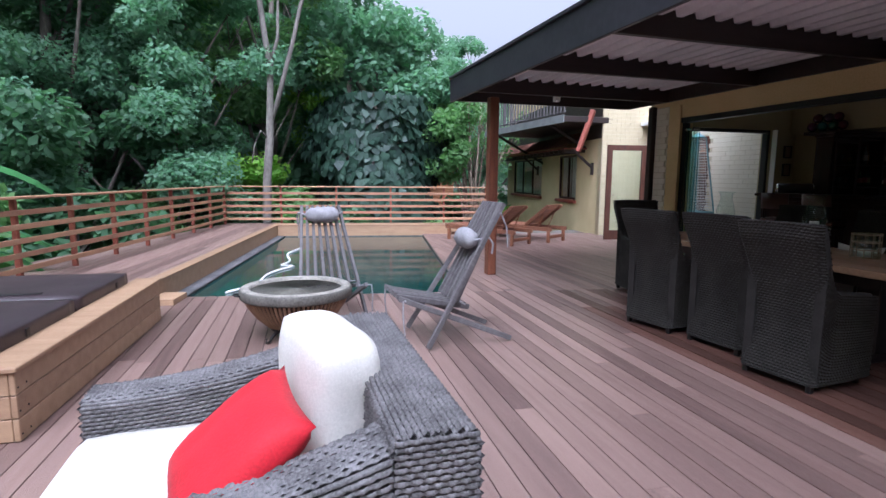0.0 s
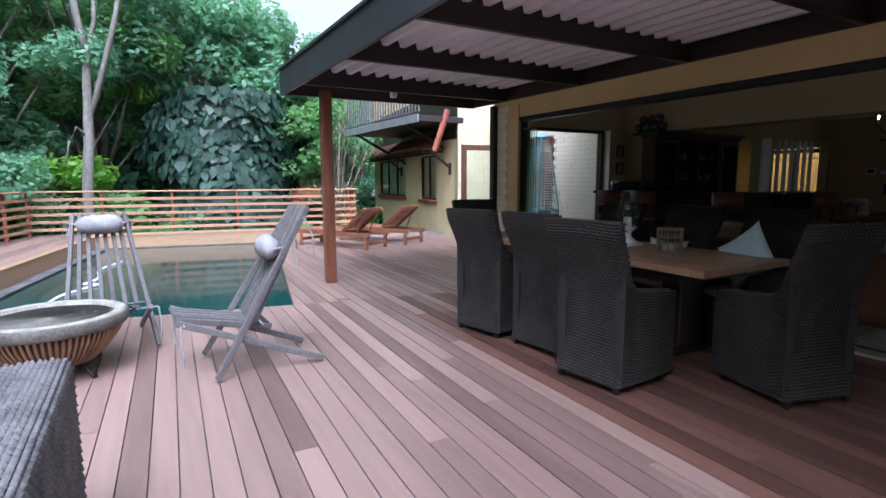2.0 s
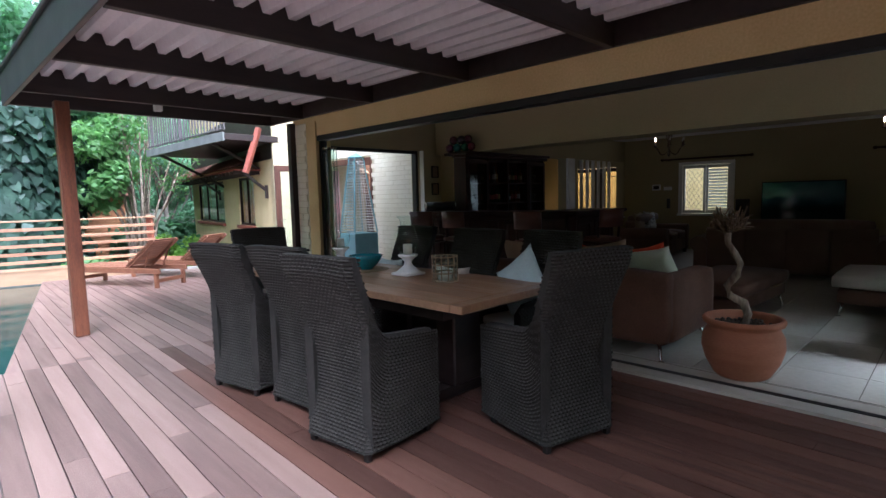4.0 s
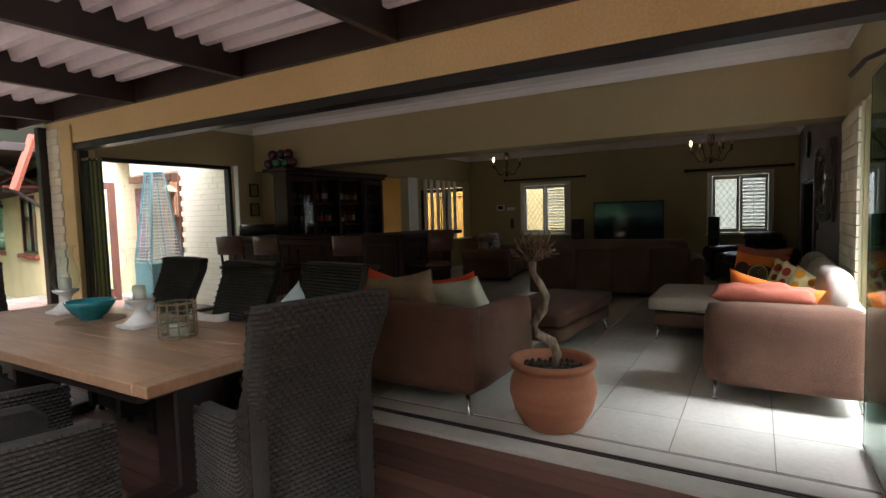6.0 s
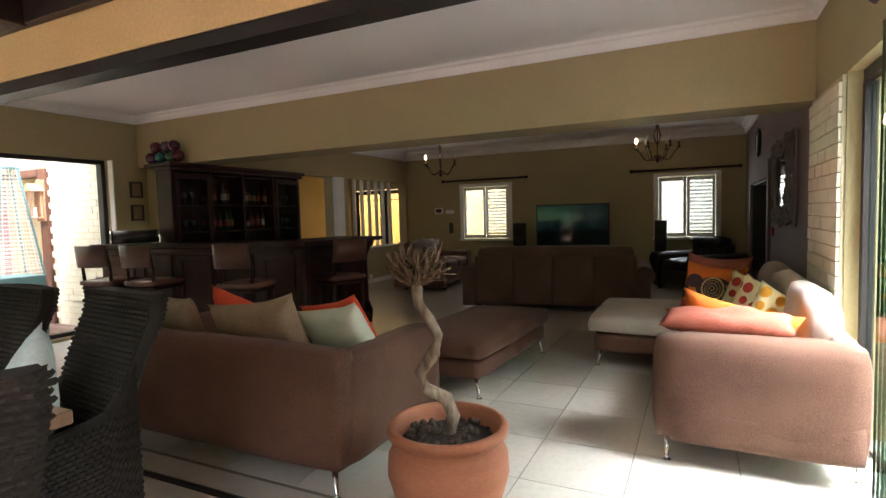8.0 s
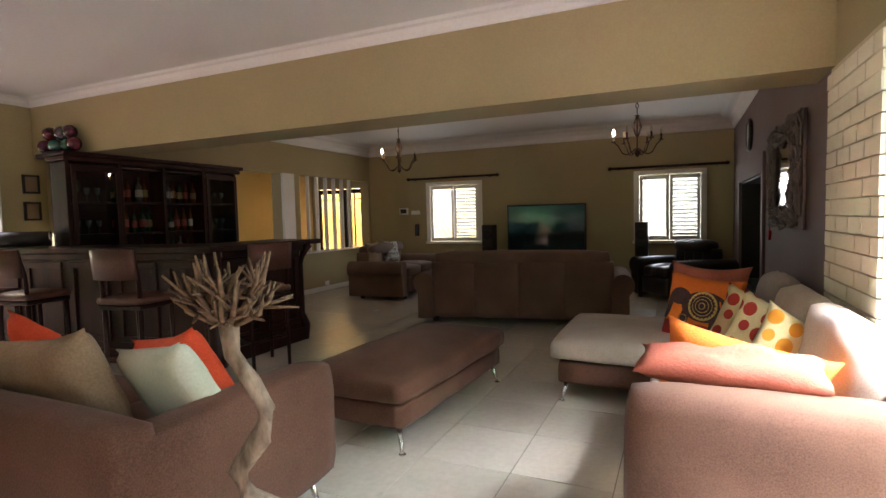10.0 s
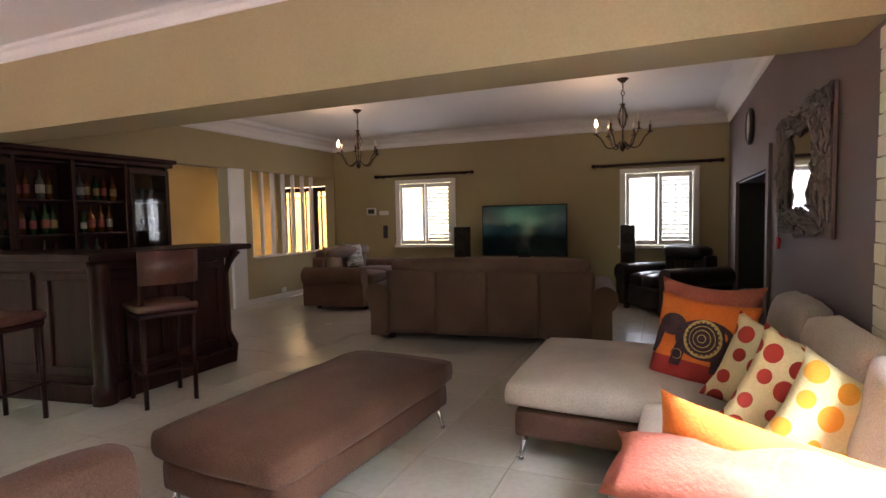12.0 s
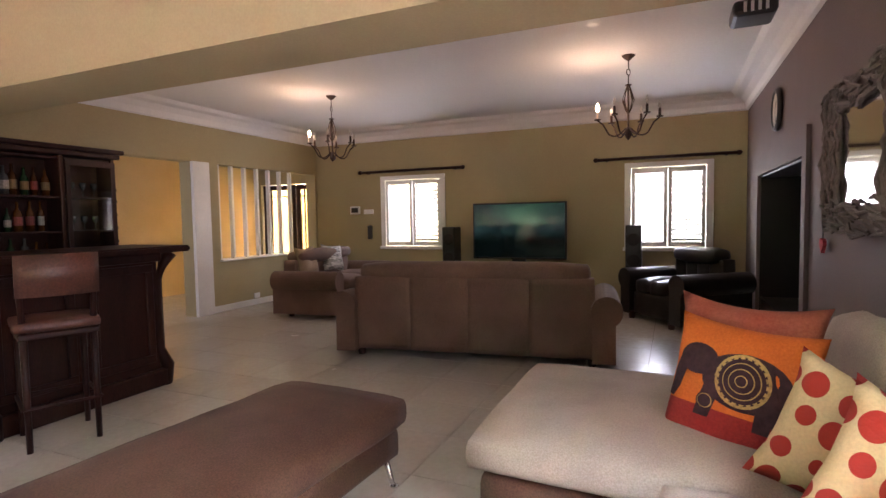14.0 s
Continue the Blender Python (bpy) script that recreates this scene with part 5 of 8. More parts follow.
def climber_tree():
    """The tree smothered in large-leaved climbers."""
    x, y, z = at_px(10.2, 17.6, -1.4)
    t = thing("climber_clad_tree", pose(x, y, z), "tree clad in large heart-leaved climbing plants", "tree")
    rnd = random.Random(8)
    bm = bmesh.new()
    for k in range(4):
        tube([(rnd.uniform(-1.6, 1.6), rnd.uniform(-0.4, 0.4), 0), (rnd.uniform(-1.4, 1.4), 0.2, 3), (rnd.uniform(-1.6, 1.6), 0.3, 6.2)], [0.22, 0.17, 0.08], 8, bm)
    part("trunk", bm, M_TRUNK, t, smooth=True)
    rng = np.random.default_rng(8)
    n = 5200
    h = rng.random(n) * 4.9 + 0.3
    ang = rng.random(n) * math.tau
    wx = 1.95 * (1 + 0.13 * np.sin(h * 2.1) + 0.1 * np.sin(h * 5 + ang * 3))
    wy = 1.25 * (1 + 0.15 * np.cos(h * 1.7 + ang * 2))
    k = 0.84 + 0.22 * rng.random(n)
    p = np.stack([wx * np.cos(ang) * k, wy * np.sin(ang) * k, h], axis=1)
    o = np.stack([np.cos(ang), np.sin(ang), np.full(n, 0.35)], axis=1) + rng.normal(size=(n, 3)) * 0.25
    o /= np.linalg.norm(o, axis=1)[:, None]
    down = np.array([0, 0, -1.0]) + rng.normal(size=(n, 3)) * 0.35
    a = down - (down * o).sum(1)[:, None] * o
    a /= np.linalg.norm(a, axis=1)[:, None]
    b = np.cross(o, a)
    s = (0.17 + 0.17 * rng.random(n))[:, None]
    tip = p + a * s * 0.75
    v = np.stack([p - a * s * 0.30, p + b * s * 0.42 - a * s * 0.38, p + b * s * 0.46 + a * s * 0.05, tip - o * s * 0.12, p - b * s * 0.46 + a * s * 0.05, p - b * s * 0.42 - a * s * 0.38], axis=1).reshape(-1, 3)
    me = bpy.data.meshes.new("leaves")
    me.vertices.add(len(v))
    me.vertices.foreach_set("co", v.ravel())
    me.loops.add(len(v))
    me.loops.foreach_set("vertex_index", np.arange(len(v)))
    me.polygons.add(n)
    me.polygons.foreach_set("loop_start", np.arange(0, 6 * n, 6))
    me.polygons.foreach_set("loop_total", np.full(n, 6))
    me.update()
    crown_part(t, me, M_PHILO, "climber_foliage")
    cs = [(rnd.uniform(-2.6, 3.2), rnd.uniform(-0.8, 1.2), rnd.uniform(5.2, 7.6)) for _ in range(30)]
    crown_part(t, leaves(cs, [rnd.uniform(0.5, 0.95) for _ in cs], 750, 0.12, 9), M_LEAFBLUE, "crown")
    cs = [(rnd.uniform(1.2, 2.7), rnd.uniform(-1.2, 0.2), rnd.uniform(2.9, 5.0)) for _ in range(16)]
    crown_part(t, leaves(cs, [rnd.uniform(0.35, 0.6) for _ in cs], 1100, 0.10, 10), M_LEAFMID, "side_foliage")


climber_tree()


def bare_shrub():
    x, y, z = 6.3, 17.7, -1.4
    t = thing("bare_shrub", pose(x, y, z), "pale many-stemmed shrub with sparse leaves", "shrub")
    rnd = random.Random(5)
    bm = bmesh.new()
    tips = []
    for k in range(15):
        a = rnd.uniform(0, math.tau)
        s = rnd.uniform(0.4, 1.5)
        m = Vector((0.35 * s * math.cos(a), 0.35 * s * math.sin(a), 2.2))
        e = Vector((1.0 * s * math.cos(a), 0.8 * s * math.sin(a), rnd.uniform(3.6, 5.4)))
        tube([(0.1 * math.cos(a), 0.1 * math.sin(a), 0), m, e], [0.055, 0.04, 0.015], 5, bm)
        tips.append(e)
        for q in range(4):
            w = m.lerp(e, rnd.uniform(0.2, 0.9))
            e2 = w + Vector((rnd.uniform(-0.6, 0.6), rnd.uniform(-0.5, 0.5), rnd.uniform(0.4, 1.2)))
            tube([w, e2], [0.02, 0.007], 4, bm)
            tips.append(e2)
    part("stem_clump", bm, M_BARK, t, smooth=True)
    crown_part(t, leaves(tips, [0.3] * len(tips), 260, 0.07, 6), M_LEAFMID)


bare_shrub()


def shrub(name, x, y, r, h, material, seed, label, leaf=0.10, per=900, z=-1.4):
    t = thing(name, pose(x, y, z), label, "shrub", "garden shrubs")
    rnd = random.Random(seed)
    bm = bmesh.new()
    cs = []
    for k in range(14):
        a, s = rnd.uniform(0, math.tau), rnd.random() ** 0.5
        e = Vector((r * s * math.cos(a), r * s * math.sin(a), h * rnd.uniform(0.35, 0.95) * (1.1 - 0.35 * s)))
        tube([(0, 0, 0), (e.x * 0.4, e.y * 0.4, e.z * 0.6), e], [0.035, 0.025, 0.008], 5, bm)
        cs.append(e)
    part("stem_clump", bm, M_TRUNK, t)
    crown_part(t, leaves(cs, [r * rnd.uniform(0.28, 0.45) for _ in cs], per, leaf, seed), material)
    return t


S1 = shrub("shrub", -3.0, 15.6, 1.3, 2.3, M_LEAFMID, 21, "leafy green garden shrub behind the railing", 0.12, 900)
S2 = shrub("shrub", 7.1, 17.9, 0.75, 2.15, M_LEAFBRIGHT, 22, "clipped bright yellow-green rounded shrub", 0.06, 2600)
S3 = shrub("shrub", -4.6, 8.2, 1.2, 1.9, M_LEAFDARK, 23, "dark green undergrowth shrub", 0.14, 700)
for src, x, y, s, rz in ((S1, 0.5, 16.2, 1.0, 40), (S3, 2.2, 16.0, 1.0, 80), (S1, 4.3, 15.4, 0.62, 130), (S3, -1.4, 16.4, 1.3, 200), (S3, -4.4, 12.0, 1.4, 20), (S1, -5.2, 10.2, 1.1, 250),
                         (S3, -5.6, 5.6, 1.2, 130), (S3, 8.4, 20.5, 1.25, 10), (S3, 5.2, 16.2, 0.7, 10), (S3, 7.9, 22.5, 1.2, 60), (S3, -7.5, 14.5, 1.9, 20), (S3, -2.5, 19.0, 1.7, 120), (S3, 1.5, 20.5, 1.8, 220), (S3, -9.0, 9.0, 1.9, 20),
                         (S1, 7.0, -3.6, 1.35, 0), (S1, 9.2, -4.2, 1.5, 70), (S3, 4.8, -4.8, 1.5, 150), (S1, 11.5, -4.4, 1.4, 200)):
    ob = copy_thing(src, pose(x, y, -1.4, 0, 0, rz))
    ob.scale = (s, s, s)


def big_leaf_plant():
    """Broad paddle leaves rising beside the railing."""
    t = thing("banana_plant", pose(-4.1, 7.2, -1.4), "broad-leaved banana plant beside the railing", "plant")
    rnd = random.Random(12)
    bm = bmesh.new()
    for k in range(11):
        a = rnd.uniform(0, math.tau)
        ln, z = rnd.uniform(0.9, 1.5), rnd.uniform(1.3, 2.9)
        rows = []
        for i in range(9):
            u = i / 8
            w = 0.20 * math.sin(math.pi * min(1, u * 0.92 + 0.06)) ** 0.7
            c = Vector((math.cos(a) * u * ln, math.sin(a) * u * ln, z + 0.55 * u - 0.85 * u * u))
            sd = Vector((-math.sin(a), math.cos(a), 0)) * w
            rows.append([bm.verts.new(c - sd + Vector((0, 0, 0.06))), bm.verts.new(c), bm.verts.new(c + sd + Vector((0, 0, 0.06)))])
        for p, q in zip(rows, rows[1:]):
            for j in range(2):
                bm.faces.new((p[j], p[j + 1], q[j + 1], q[j]))
        tube([(0, 0, 0), (0, 0, z * 0.7), (0.02, 0, z)], [0.05, 0.035, 0.015], 6, bm)
    part("leaves", bm, leaf_mat("banana_leaf", (0.10, 0.24, 0.12), (0.05, 0.15, 0.07), 0.35), t)


big_leaf_plant()


def slender_tree():
    """Pale forked trunk standing clear of the wood behind."""
    t = thing("slender_tree", pose(-0.5, 15.3, -1.4), "slender pale grey forked tree trunk with high leaves", "tree")
    bark = mat("grey_bark", (0.20, 0.18, 0.155), 0.85, (0.10, 0.09, 0.075), scale=4, fine=30, stretch=(1, 1, 0.3), bump=0.5)
    part("trunk", tube([(0.02, 0, 0), (0.02, 0, 1.5), (0.06, 0.02, 2.7), (0.15, 0.05, 3.6), (0.20, 0.05, 4.6), (0.24, 0.1, 5.6), (0.10, 0.1, 6.6), (0.0, 0.1, 7.6), (0.1, 0.2, 9.5)], [0.15, 0.125, 0.115, 0.11, 0.095, 0.085, 0.08, 0.075, 0.045], 10), bark, t, smooth=True)
    part("limb", tube([(0.15, 0.05, 3.9), (0.36, 0.0, 4.6), (0.58, -0.05, 5.4), (0.84, -0.1, 6.3), (1.05, -0.1, 7.2), (1.6, 0.0, 8.6)], [0.07, 0.065, 0.06, 0.055, 0.05, 0.03], 8), bark, t, smooth=True)
    part("limb", tube([(0.14, 0.03, 3.75), (-0.05, -0.1, 3.95), (-0.22, -0.15, 3.6), (-0.30, -0.2, 3.1)], [0.04, 0.035, 0.025, 0.012], 6), bark, t, smooth=True)
    part("limb", tube([(0.24, 0.1, 5.6), (0.45, 0.2, 6.4), (0.5, 0.2, 7.6)], [0.06, 0.05, 0.03], 6), bark, t, smooth=True)
    rnd = random.Random(77)
    cs = [(rnd.uniform(-1.8, 2.2), rnd.uniform(-0.6, 1.2), rnd.uniform(7.6, 10.2)) for _ in range(18)]
    crown_part(t, leaves(cs, [rnd.uniform(0.4, 0.8) for _ in cs], 700, 0.10, 78), M_LEAFMID)


slender_tree()

# leaning bare limb and far garden cottage
bm = tube([(-8.2, 12.6, 2.9), (-6.2, 13.0, 1.7), (-4.3, 13.6, 0.6), (-3.0, 14.6, -1.4)], [0.10, 0.12, 0.13, 0.15], 8)
tube([(-6.2, 13.0, 1.7), (-5.6, 13.2, 2.6), (-6.2, 13.4, 3.6)], [0.07, 0.05, 0.02], 6, bm)
tube([(-5.2, 13.3, 1.1), (-4.2, 13.6, 1.9), (-4.5, 13.9, 3.0)], [0.06, 0.04, 0.015], 6, bm)
tagged(link("leaning_trunk", bm, M_TRUNK, True), "leaning bare grey tree trunk with side limbs", "tree trunk")
x, y, z = 5.6, 22.4, -1.4
cot = thing("garden_cottage", pose(x, y, z, 0, 0, -12), "small orange-brown garden cottage with a white door", "cottage")
part("wall", box(-1.0, 1.5, 0, 2.0, 0, 3.1), mat("orange_render", (0.42, 0.20, 0.09), 0.85, (0.30, 0.13, 0.06), bump=0.2), cot)
part("roof", box(-1.3, 1.8, -0.3, 2.3, 3.1, 3.25), M_CLAY, cot)
part("door_leaf", box(-0.30, 0.22, -0.05, 0.0, 1.0, 2.75, 0.01), M_WHITE, cot, "white painted door")
part("door_pane", box(-0.16, 0.08, -0.06, -0.05, 1.9, 2.5), M_GREYCLOTH, cot)


# ---- dining set ----
def dining_chair():
    """High-backed woven armchair, facing +x, centred on its seat."""
    t = thing("dining_chair", pose(0, 0, 0), "high-backed dark woven rattan dining armchair", "chair", "chairs round the dining table")
    w, d, top, arm = 0.55, 0.58, 1.10, 0.66

    def outline(z):
        """Half width and rear setback at a height: waisted, flaring to the top."""
        f = z / top
        hw = w / 2 * (0.88 + 0.10 * abs(f - 0.42) * 2 + 0.06 * f * f)
        rear = -d / 2 + 0.10 * math.sin(math.pi * min(1, f * 1.1)) - 0.10 * f * f
        return hw, rear

    def body(inner=0.0):
        bm = bmesh.new()
        n = 12
        rows = []
        for i in range(n + 1):
            z = 0.05 + (top - 0.05) * i / n
            hw, rear = outline(z)
            if i == n:
                hw -= 0.02
            th = 0.06
            rows.append([bm.verts.new(p) for p in ((rear, -hw + 0.03, z), (rear + 0.03, -hw, z), (rear + th + 0.02, -hw, z), (rear + th + 0.02, hw, z), (rear + 0.03, hw, z), (rear, hw - 0.03, z))])
        for a, b in zip(rows, rows[1:]):
            for k in range(6):
                bm.faces.new((a[k], a[(k + 1) % 6], b[(k + 1) % 6], b[k]))
        bm.faces.new(rows[0][::-1])
        bm.faces.new(rows[-1])
        return bm

    back = part("backrest", body(), M_RATTANIN, t)

    def rear_face(u, v):
        z = 0.055 + v * (top - 0.06)
        hw, rear = outline(z)
        y = (0.5 - u) * 2 * hw
        e = max(0.0, (abs(y) - hw + 0.05) / 0.05)
        return Vector((rear + 0.035 * e * e, y, z + 0.012 * (1 - (y / hw) ** 2) * v)), Vector((-1 + 0.4 * e, math.copysign(0.8 * e, y), 0)).normalized()

    def front_face(u, v):
        z = 0.40 + v * (top - 0.405)
        hw, rear = outline(z)
        return Vector((rear + 0.082, (u - 0.5) * 2 * hw, z)), Vector((1, 0, 0))

    tagged(part("weave", weave(rear_face, 0.56, 1.0, 0.0185, 0.03, 0.007), M_RATTAN, back), kind="stuff")
    tagged(part("weave", weave(front_face, 0.56, 0.65, 0.0185, 0.03, 0.007), M_RATTAN, back), kind="stuff")
    for s in (-1, 1):
        def armz(u):
            return arm + 0.02 - 0.06 * u + 0.20 * max(0.0, 1 - u * 4) ** 2

        bm = bmesh.new()
        rows = []
        for i in range(11):
            u = i / 10
            x = -d / 2 + 0.05 + u * (d - 0.03)
            z1 = armz(u) - (0.05 if i == 10 else 0)
            y = s * (w / 2 - 0.01 + 0.012 * math.sin(u * math.pi))
            rows.append([bm.verts.new(p) for p in ((x, y, 0.05), (x, y, z1 - 0.02), (x, y - s * 0.015, z1), (x, y - s * 0.05, z1), (x, y - s * 0.065, z1 - 0.02), (x, y - s * 0.065, 0.05))])
        for a, b in zip(rows, rows[1:]):
            for k in range(5):
                bm.faces.new((a[k], a[k + 1], b[k + 1], b[k]) if s < 0 else (b[k], b[k + 1], a[k + 1], a[k]))
        bm.faces.new(rows[0])
        bm.faces.new(rows[-1][::-1])
        bmesh.ops.recalc_face_normals(bm, faces=bm.faces[:])
        side = part("armrest", bm, M_RATTANIN, t)

        def side_face(u, v, s=s):
            x = -d / 2 + 0.05 + u * (d - 0.03)
            return Vector((x, s * (w / 2 - 0.008 + 0.012 * math.sin(u * math.pi)), 0.055 + v * (armz(u) - 0.065))), Vector((0, s, 0))
        tagged(part("weave", weave(side_face, d, 0.6, 0.0185, 0.03, 0.007), M_RATTAN, side), kind="stuff")
    part("seat_base", box(-d / 2 + 0.12, d / 2 - 0.03, -w / 2 + 0.06, w / 2 - 0.06, 0.06, 0.40, 0.01), M_RATTANIN, t)
    fa = part("front_apron", box(d / 2 - 0.035, d / 2 - 0.022, -w / 2 + 0.055, w / 2 - 0.055, 0.05, 0.40), M_RATTANIN, t)
    tagged(part("weave", weave(lambda u, v: (Vector((d / 2 - 0.02, (u - 0.5) * (w - 0.1), 0.06 + v * 0.34)), Vector((1, 0, 0))), w - 0.1, 0.34, 0.0185, 0.03, 0.007), M_RATTAN, fa), kind="stuff")
    part("seat_cushion", soft(0.38, 0.42, 0.08, 0.03, 3, 0.01), M_CREAM, t, "cream seat pad", True).location = (0.065, 0, 0.40)
    for x in (-d / 2 + 0.05, d / 2 - 0.05):
        for y in (-w / 2 + 0.05, w / 2 - 0.05):
            part("foot", box(x - 0.018, x + 0.018, y - 0.018, y + 0.018, 0.0, 0.055, 0.004), M_IRON, t)
    return t


c0 = dining_chair()
c0.matrix_world = pose(3.33, 2.885, 0, 0, 0, 6)
for m in (pose(3.48, 3.60, 0, 0, 0, 6), pose(3.355, 4.265, 0, 0, 0, 11), pose(4.10, 2.16, 0, 0, 0, 75), pose(4.77, 2.82, 0, 0, 0, 172), pose(4.72, 3.51, 0, 0, 0, 178), pose(4.80, 4.43, 0, 0, 0, 175), pose(4.12, 5.56, 0, 0, 0, -98)):
    copy_thing(c0, m)


def dining_table():
    t = thing("dining_table", pose(4.20, 3.88, 0), "long solid wood dining table with a thick plank top", "table")
    w, l = 1.02, 2.82
    for k in range(5):
        part("plank", box(-w / 2 + k * w / 5, -w / 2 + (k + 1) * w / 5 - 0.002, -l / 2 + 0.10, l / 2 - 0.10, 0.71, 0.76, 0.004), M_TABLE, t)
    for s in (-1, 1):
        part("end_board", box(-w / 2, w / 2 - 0.002, s * (l / 2 - 0.05) - 0.049, s * (l / 2 - 0.05) + 0.049, 0.71, 0.76, 0.005), M_TABLE, t)
    part("apron", box(-w / 2 + 0.1, w / 2 - 0.1, -l / 2 + 0.25, l / 2 - 0.25, 0.62, 0.708), M_DARKBEAM, t)
    for y in (-0.9, 0.9):
        part("pedestal", box(-0.14, 0.14, y - 0.09, y + 0.09, 0.08, 0.62, 0.012), M_DARKBEAM, t)
        part("base_foot", box(-0.36, 0.36, y - 0.07, y + 0.07, 0.0, 0.08, 0.012), M_DARKBEAM, t)
    return t


dining_table()
TT = 0.761


def hurricane(x, y, s=1.0):
    t = thing("hurricane_lamp", pose(x, y, TT) @ Matrix.Diagonal((s, s, s, 1)), "white pedestal candle holder with a clear glass chimney", "candle holder", "hurricane lamps on the table")
    bm = box(-0.10, 0.10, -0.10, 0.10, 0.0, 0.02, 0.004)
    part("foot", bm, M_WHITE, t)
    part("pedestal", lathe([(0.11, 0.02), (0.085, 0.035), (0.04, 0.075), (0.03, 0.10), (0.045, 0.13), (0.075, 0.15), (0.085, 0.165), (0.0, 0.165)], 20), M_WHITE, t, "white turned pedestal", True)
    part("candle", lathe([(0.0, 0.165), (0.037, 0.166), (0.037, 0.25), (0.0, 0.246)], 16), M_CREAM, t, "cream pillar candle", True)
    part("chimney", lathe([(0.055, 0.168), (0.083, 0.21), (0.093, 0.27), (0.075, 0.34), (0.055, 0.40), (0.06, 0.45), (0.085, 0.48)], 24), G_CLEAR, t, "clear glass chimney", True)


hurricane(4.36, 3.68)
hurricane(4.42, 4.72)
bw = thing("bowl", pose(4.34, 4.22, TT + 0.006), "turquoise ceramic bowl on a round place mat", "bowl")
part("vessel", lathe([(0.0, 0.0), (0.06, 0.0), (0.065, 0.012), (0.10, 0.04), (0.135, 0.09), (0.15, 0.125), (0.143, 0.125), (0.127, 0.09), (0.09, 0.045), (0.0, 0.025)], 28), mat("turquoise_glaze", (0.02, 0.25, 0.30), 0.2, (0.015, 0.18, 0.23), scale=6, bump=0.05, coat=0.4), bw, smooth=True)
tagged(link("place_mat", lathe([(0.0, 0.0), (0.2, 0.0), (0.2, 0.005), (0.0, 0.005)], 28), M_TAN), "dark round woven place mat", "place mat").location = (4.34, 4.22, TT)
jar = thing("lantern_jar", pose(4.28, 3.18, TT), "glass jar lantern wrapped in a wire basket", "lantern")
part("glass_body", lathe([(0.0, 0.004), (0.085, 0.005), (0.09, 0.02), (0.09, 0.20), (0.085, 0.20), (0.085, 0.022), (0.0, 0.012)], 24), G_CLEAR, jar, smooth=True)
for z in (0.01, 0.07, 0.13, 0.19):
    part("wire_ring", tube([(0.095 * math.cos(k * math.tau / 20), 0.095 * math.sin(k * math.tau / 20), z) for k in range(21)], 0.005, 5), M_TAN, jar)
for k in range(12):
    part("wire", tube([(0.096 * math.cos(k * math.tau / 12), 0.096 * math.sin(k * math.tau / 12), z) for z in (0.0, 0.1, 0.2)], 0.004, 5), M_TAN, jar)
part("candle", lathe([(0.0, 0.013), (0.05, 0.014), (0.05, 0.07), (0.0, 0.068)], 16), M_CREAM, jar, smooth=True)

# cushions on the dining chairs
cushion("chair_cushion", pose(4.67, 2.82, 0.475, 0, 0, 80) @ pose(0, 0, 0, 12, 0, 0) @ pose(0, 0, 0.27, 0, 38, 0) @ pose(0, 0, -0.21), 0.43, 0.42, 0.13, M_PALEBLUE, "pale blue square cushion on a dining chair", 4)
cushion("chair_cushion", pose(4.62, 3.50, 0.485, 14, 0, 90), 0.40, 0.34, 0.12, M_CREAM, "white square cushion on a dining chair", 5)
cushion("chair_cushion", pose(4.70, 4.42, 0.485, 14, 0, 86), 0.40, 0.34, 0.12, M_PALEBLUE, "pale blue square cushion on a dining chair", 6)
cushion("chair_cushion", pose(4.07, 2.06, 0.485, -14, 0, 165), 0.38, 0.32, 0.12, M_CREAM, "white square cushion on a dining chair", 7)
cushion("chair_cushion", pose(3.26, 4.25, 0.485, 12, 0, -80), 0.38, 0.46, 0.12, M_GREYCLOTH, "grey square cushion on a dining chair", 8)
cushion("chair_cushion", pose(3.38, 3.59, 0.485, 12, 0, -84), 0.38, 0.44, 0.12, M_CREAM, "white square cushion on a dining chair", 9)


# ---- living rooms ----
def chrome_leg(parent, x, y, h, lean=(0.0, 0.0)):
    ob = part("leg", tube([(x, y, h), (x + lean[0] * 0.8, y + lean[1] * 0.8, 0.02), (x + lean[0], y + lean[1], 0.006)], [0.017, 0.011, 0.012], 10), M_CHROME, parent, "slanted chrome leg", True)
    part("glide", lathe([(0.0, 0.0), (0.022, 0.0), (0.022, 0.006), (0.0, 0.008)], 12), M_CHROME, ob).location = (x + lean[0], y + lean[1], 0)
    return ob


def piece(name, parent, w, d, h, loc, material, r=0.06, seed=0, sag=0.0, label="", rot=(0, 0, 0), wave=0.006):
    ob = part(name, soft(w, d, h, r, seed, sag, 12, wave), material, parent, label, True)
    ob.matrix_local = pose(*loc, *rot)
    return ob


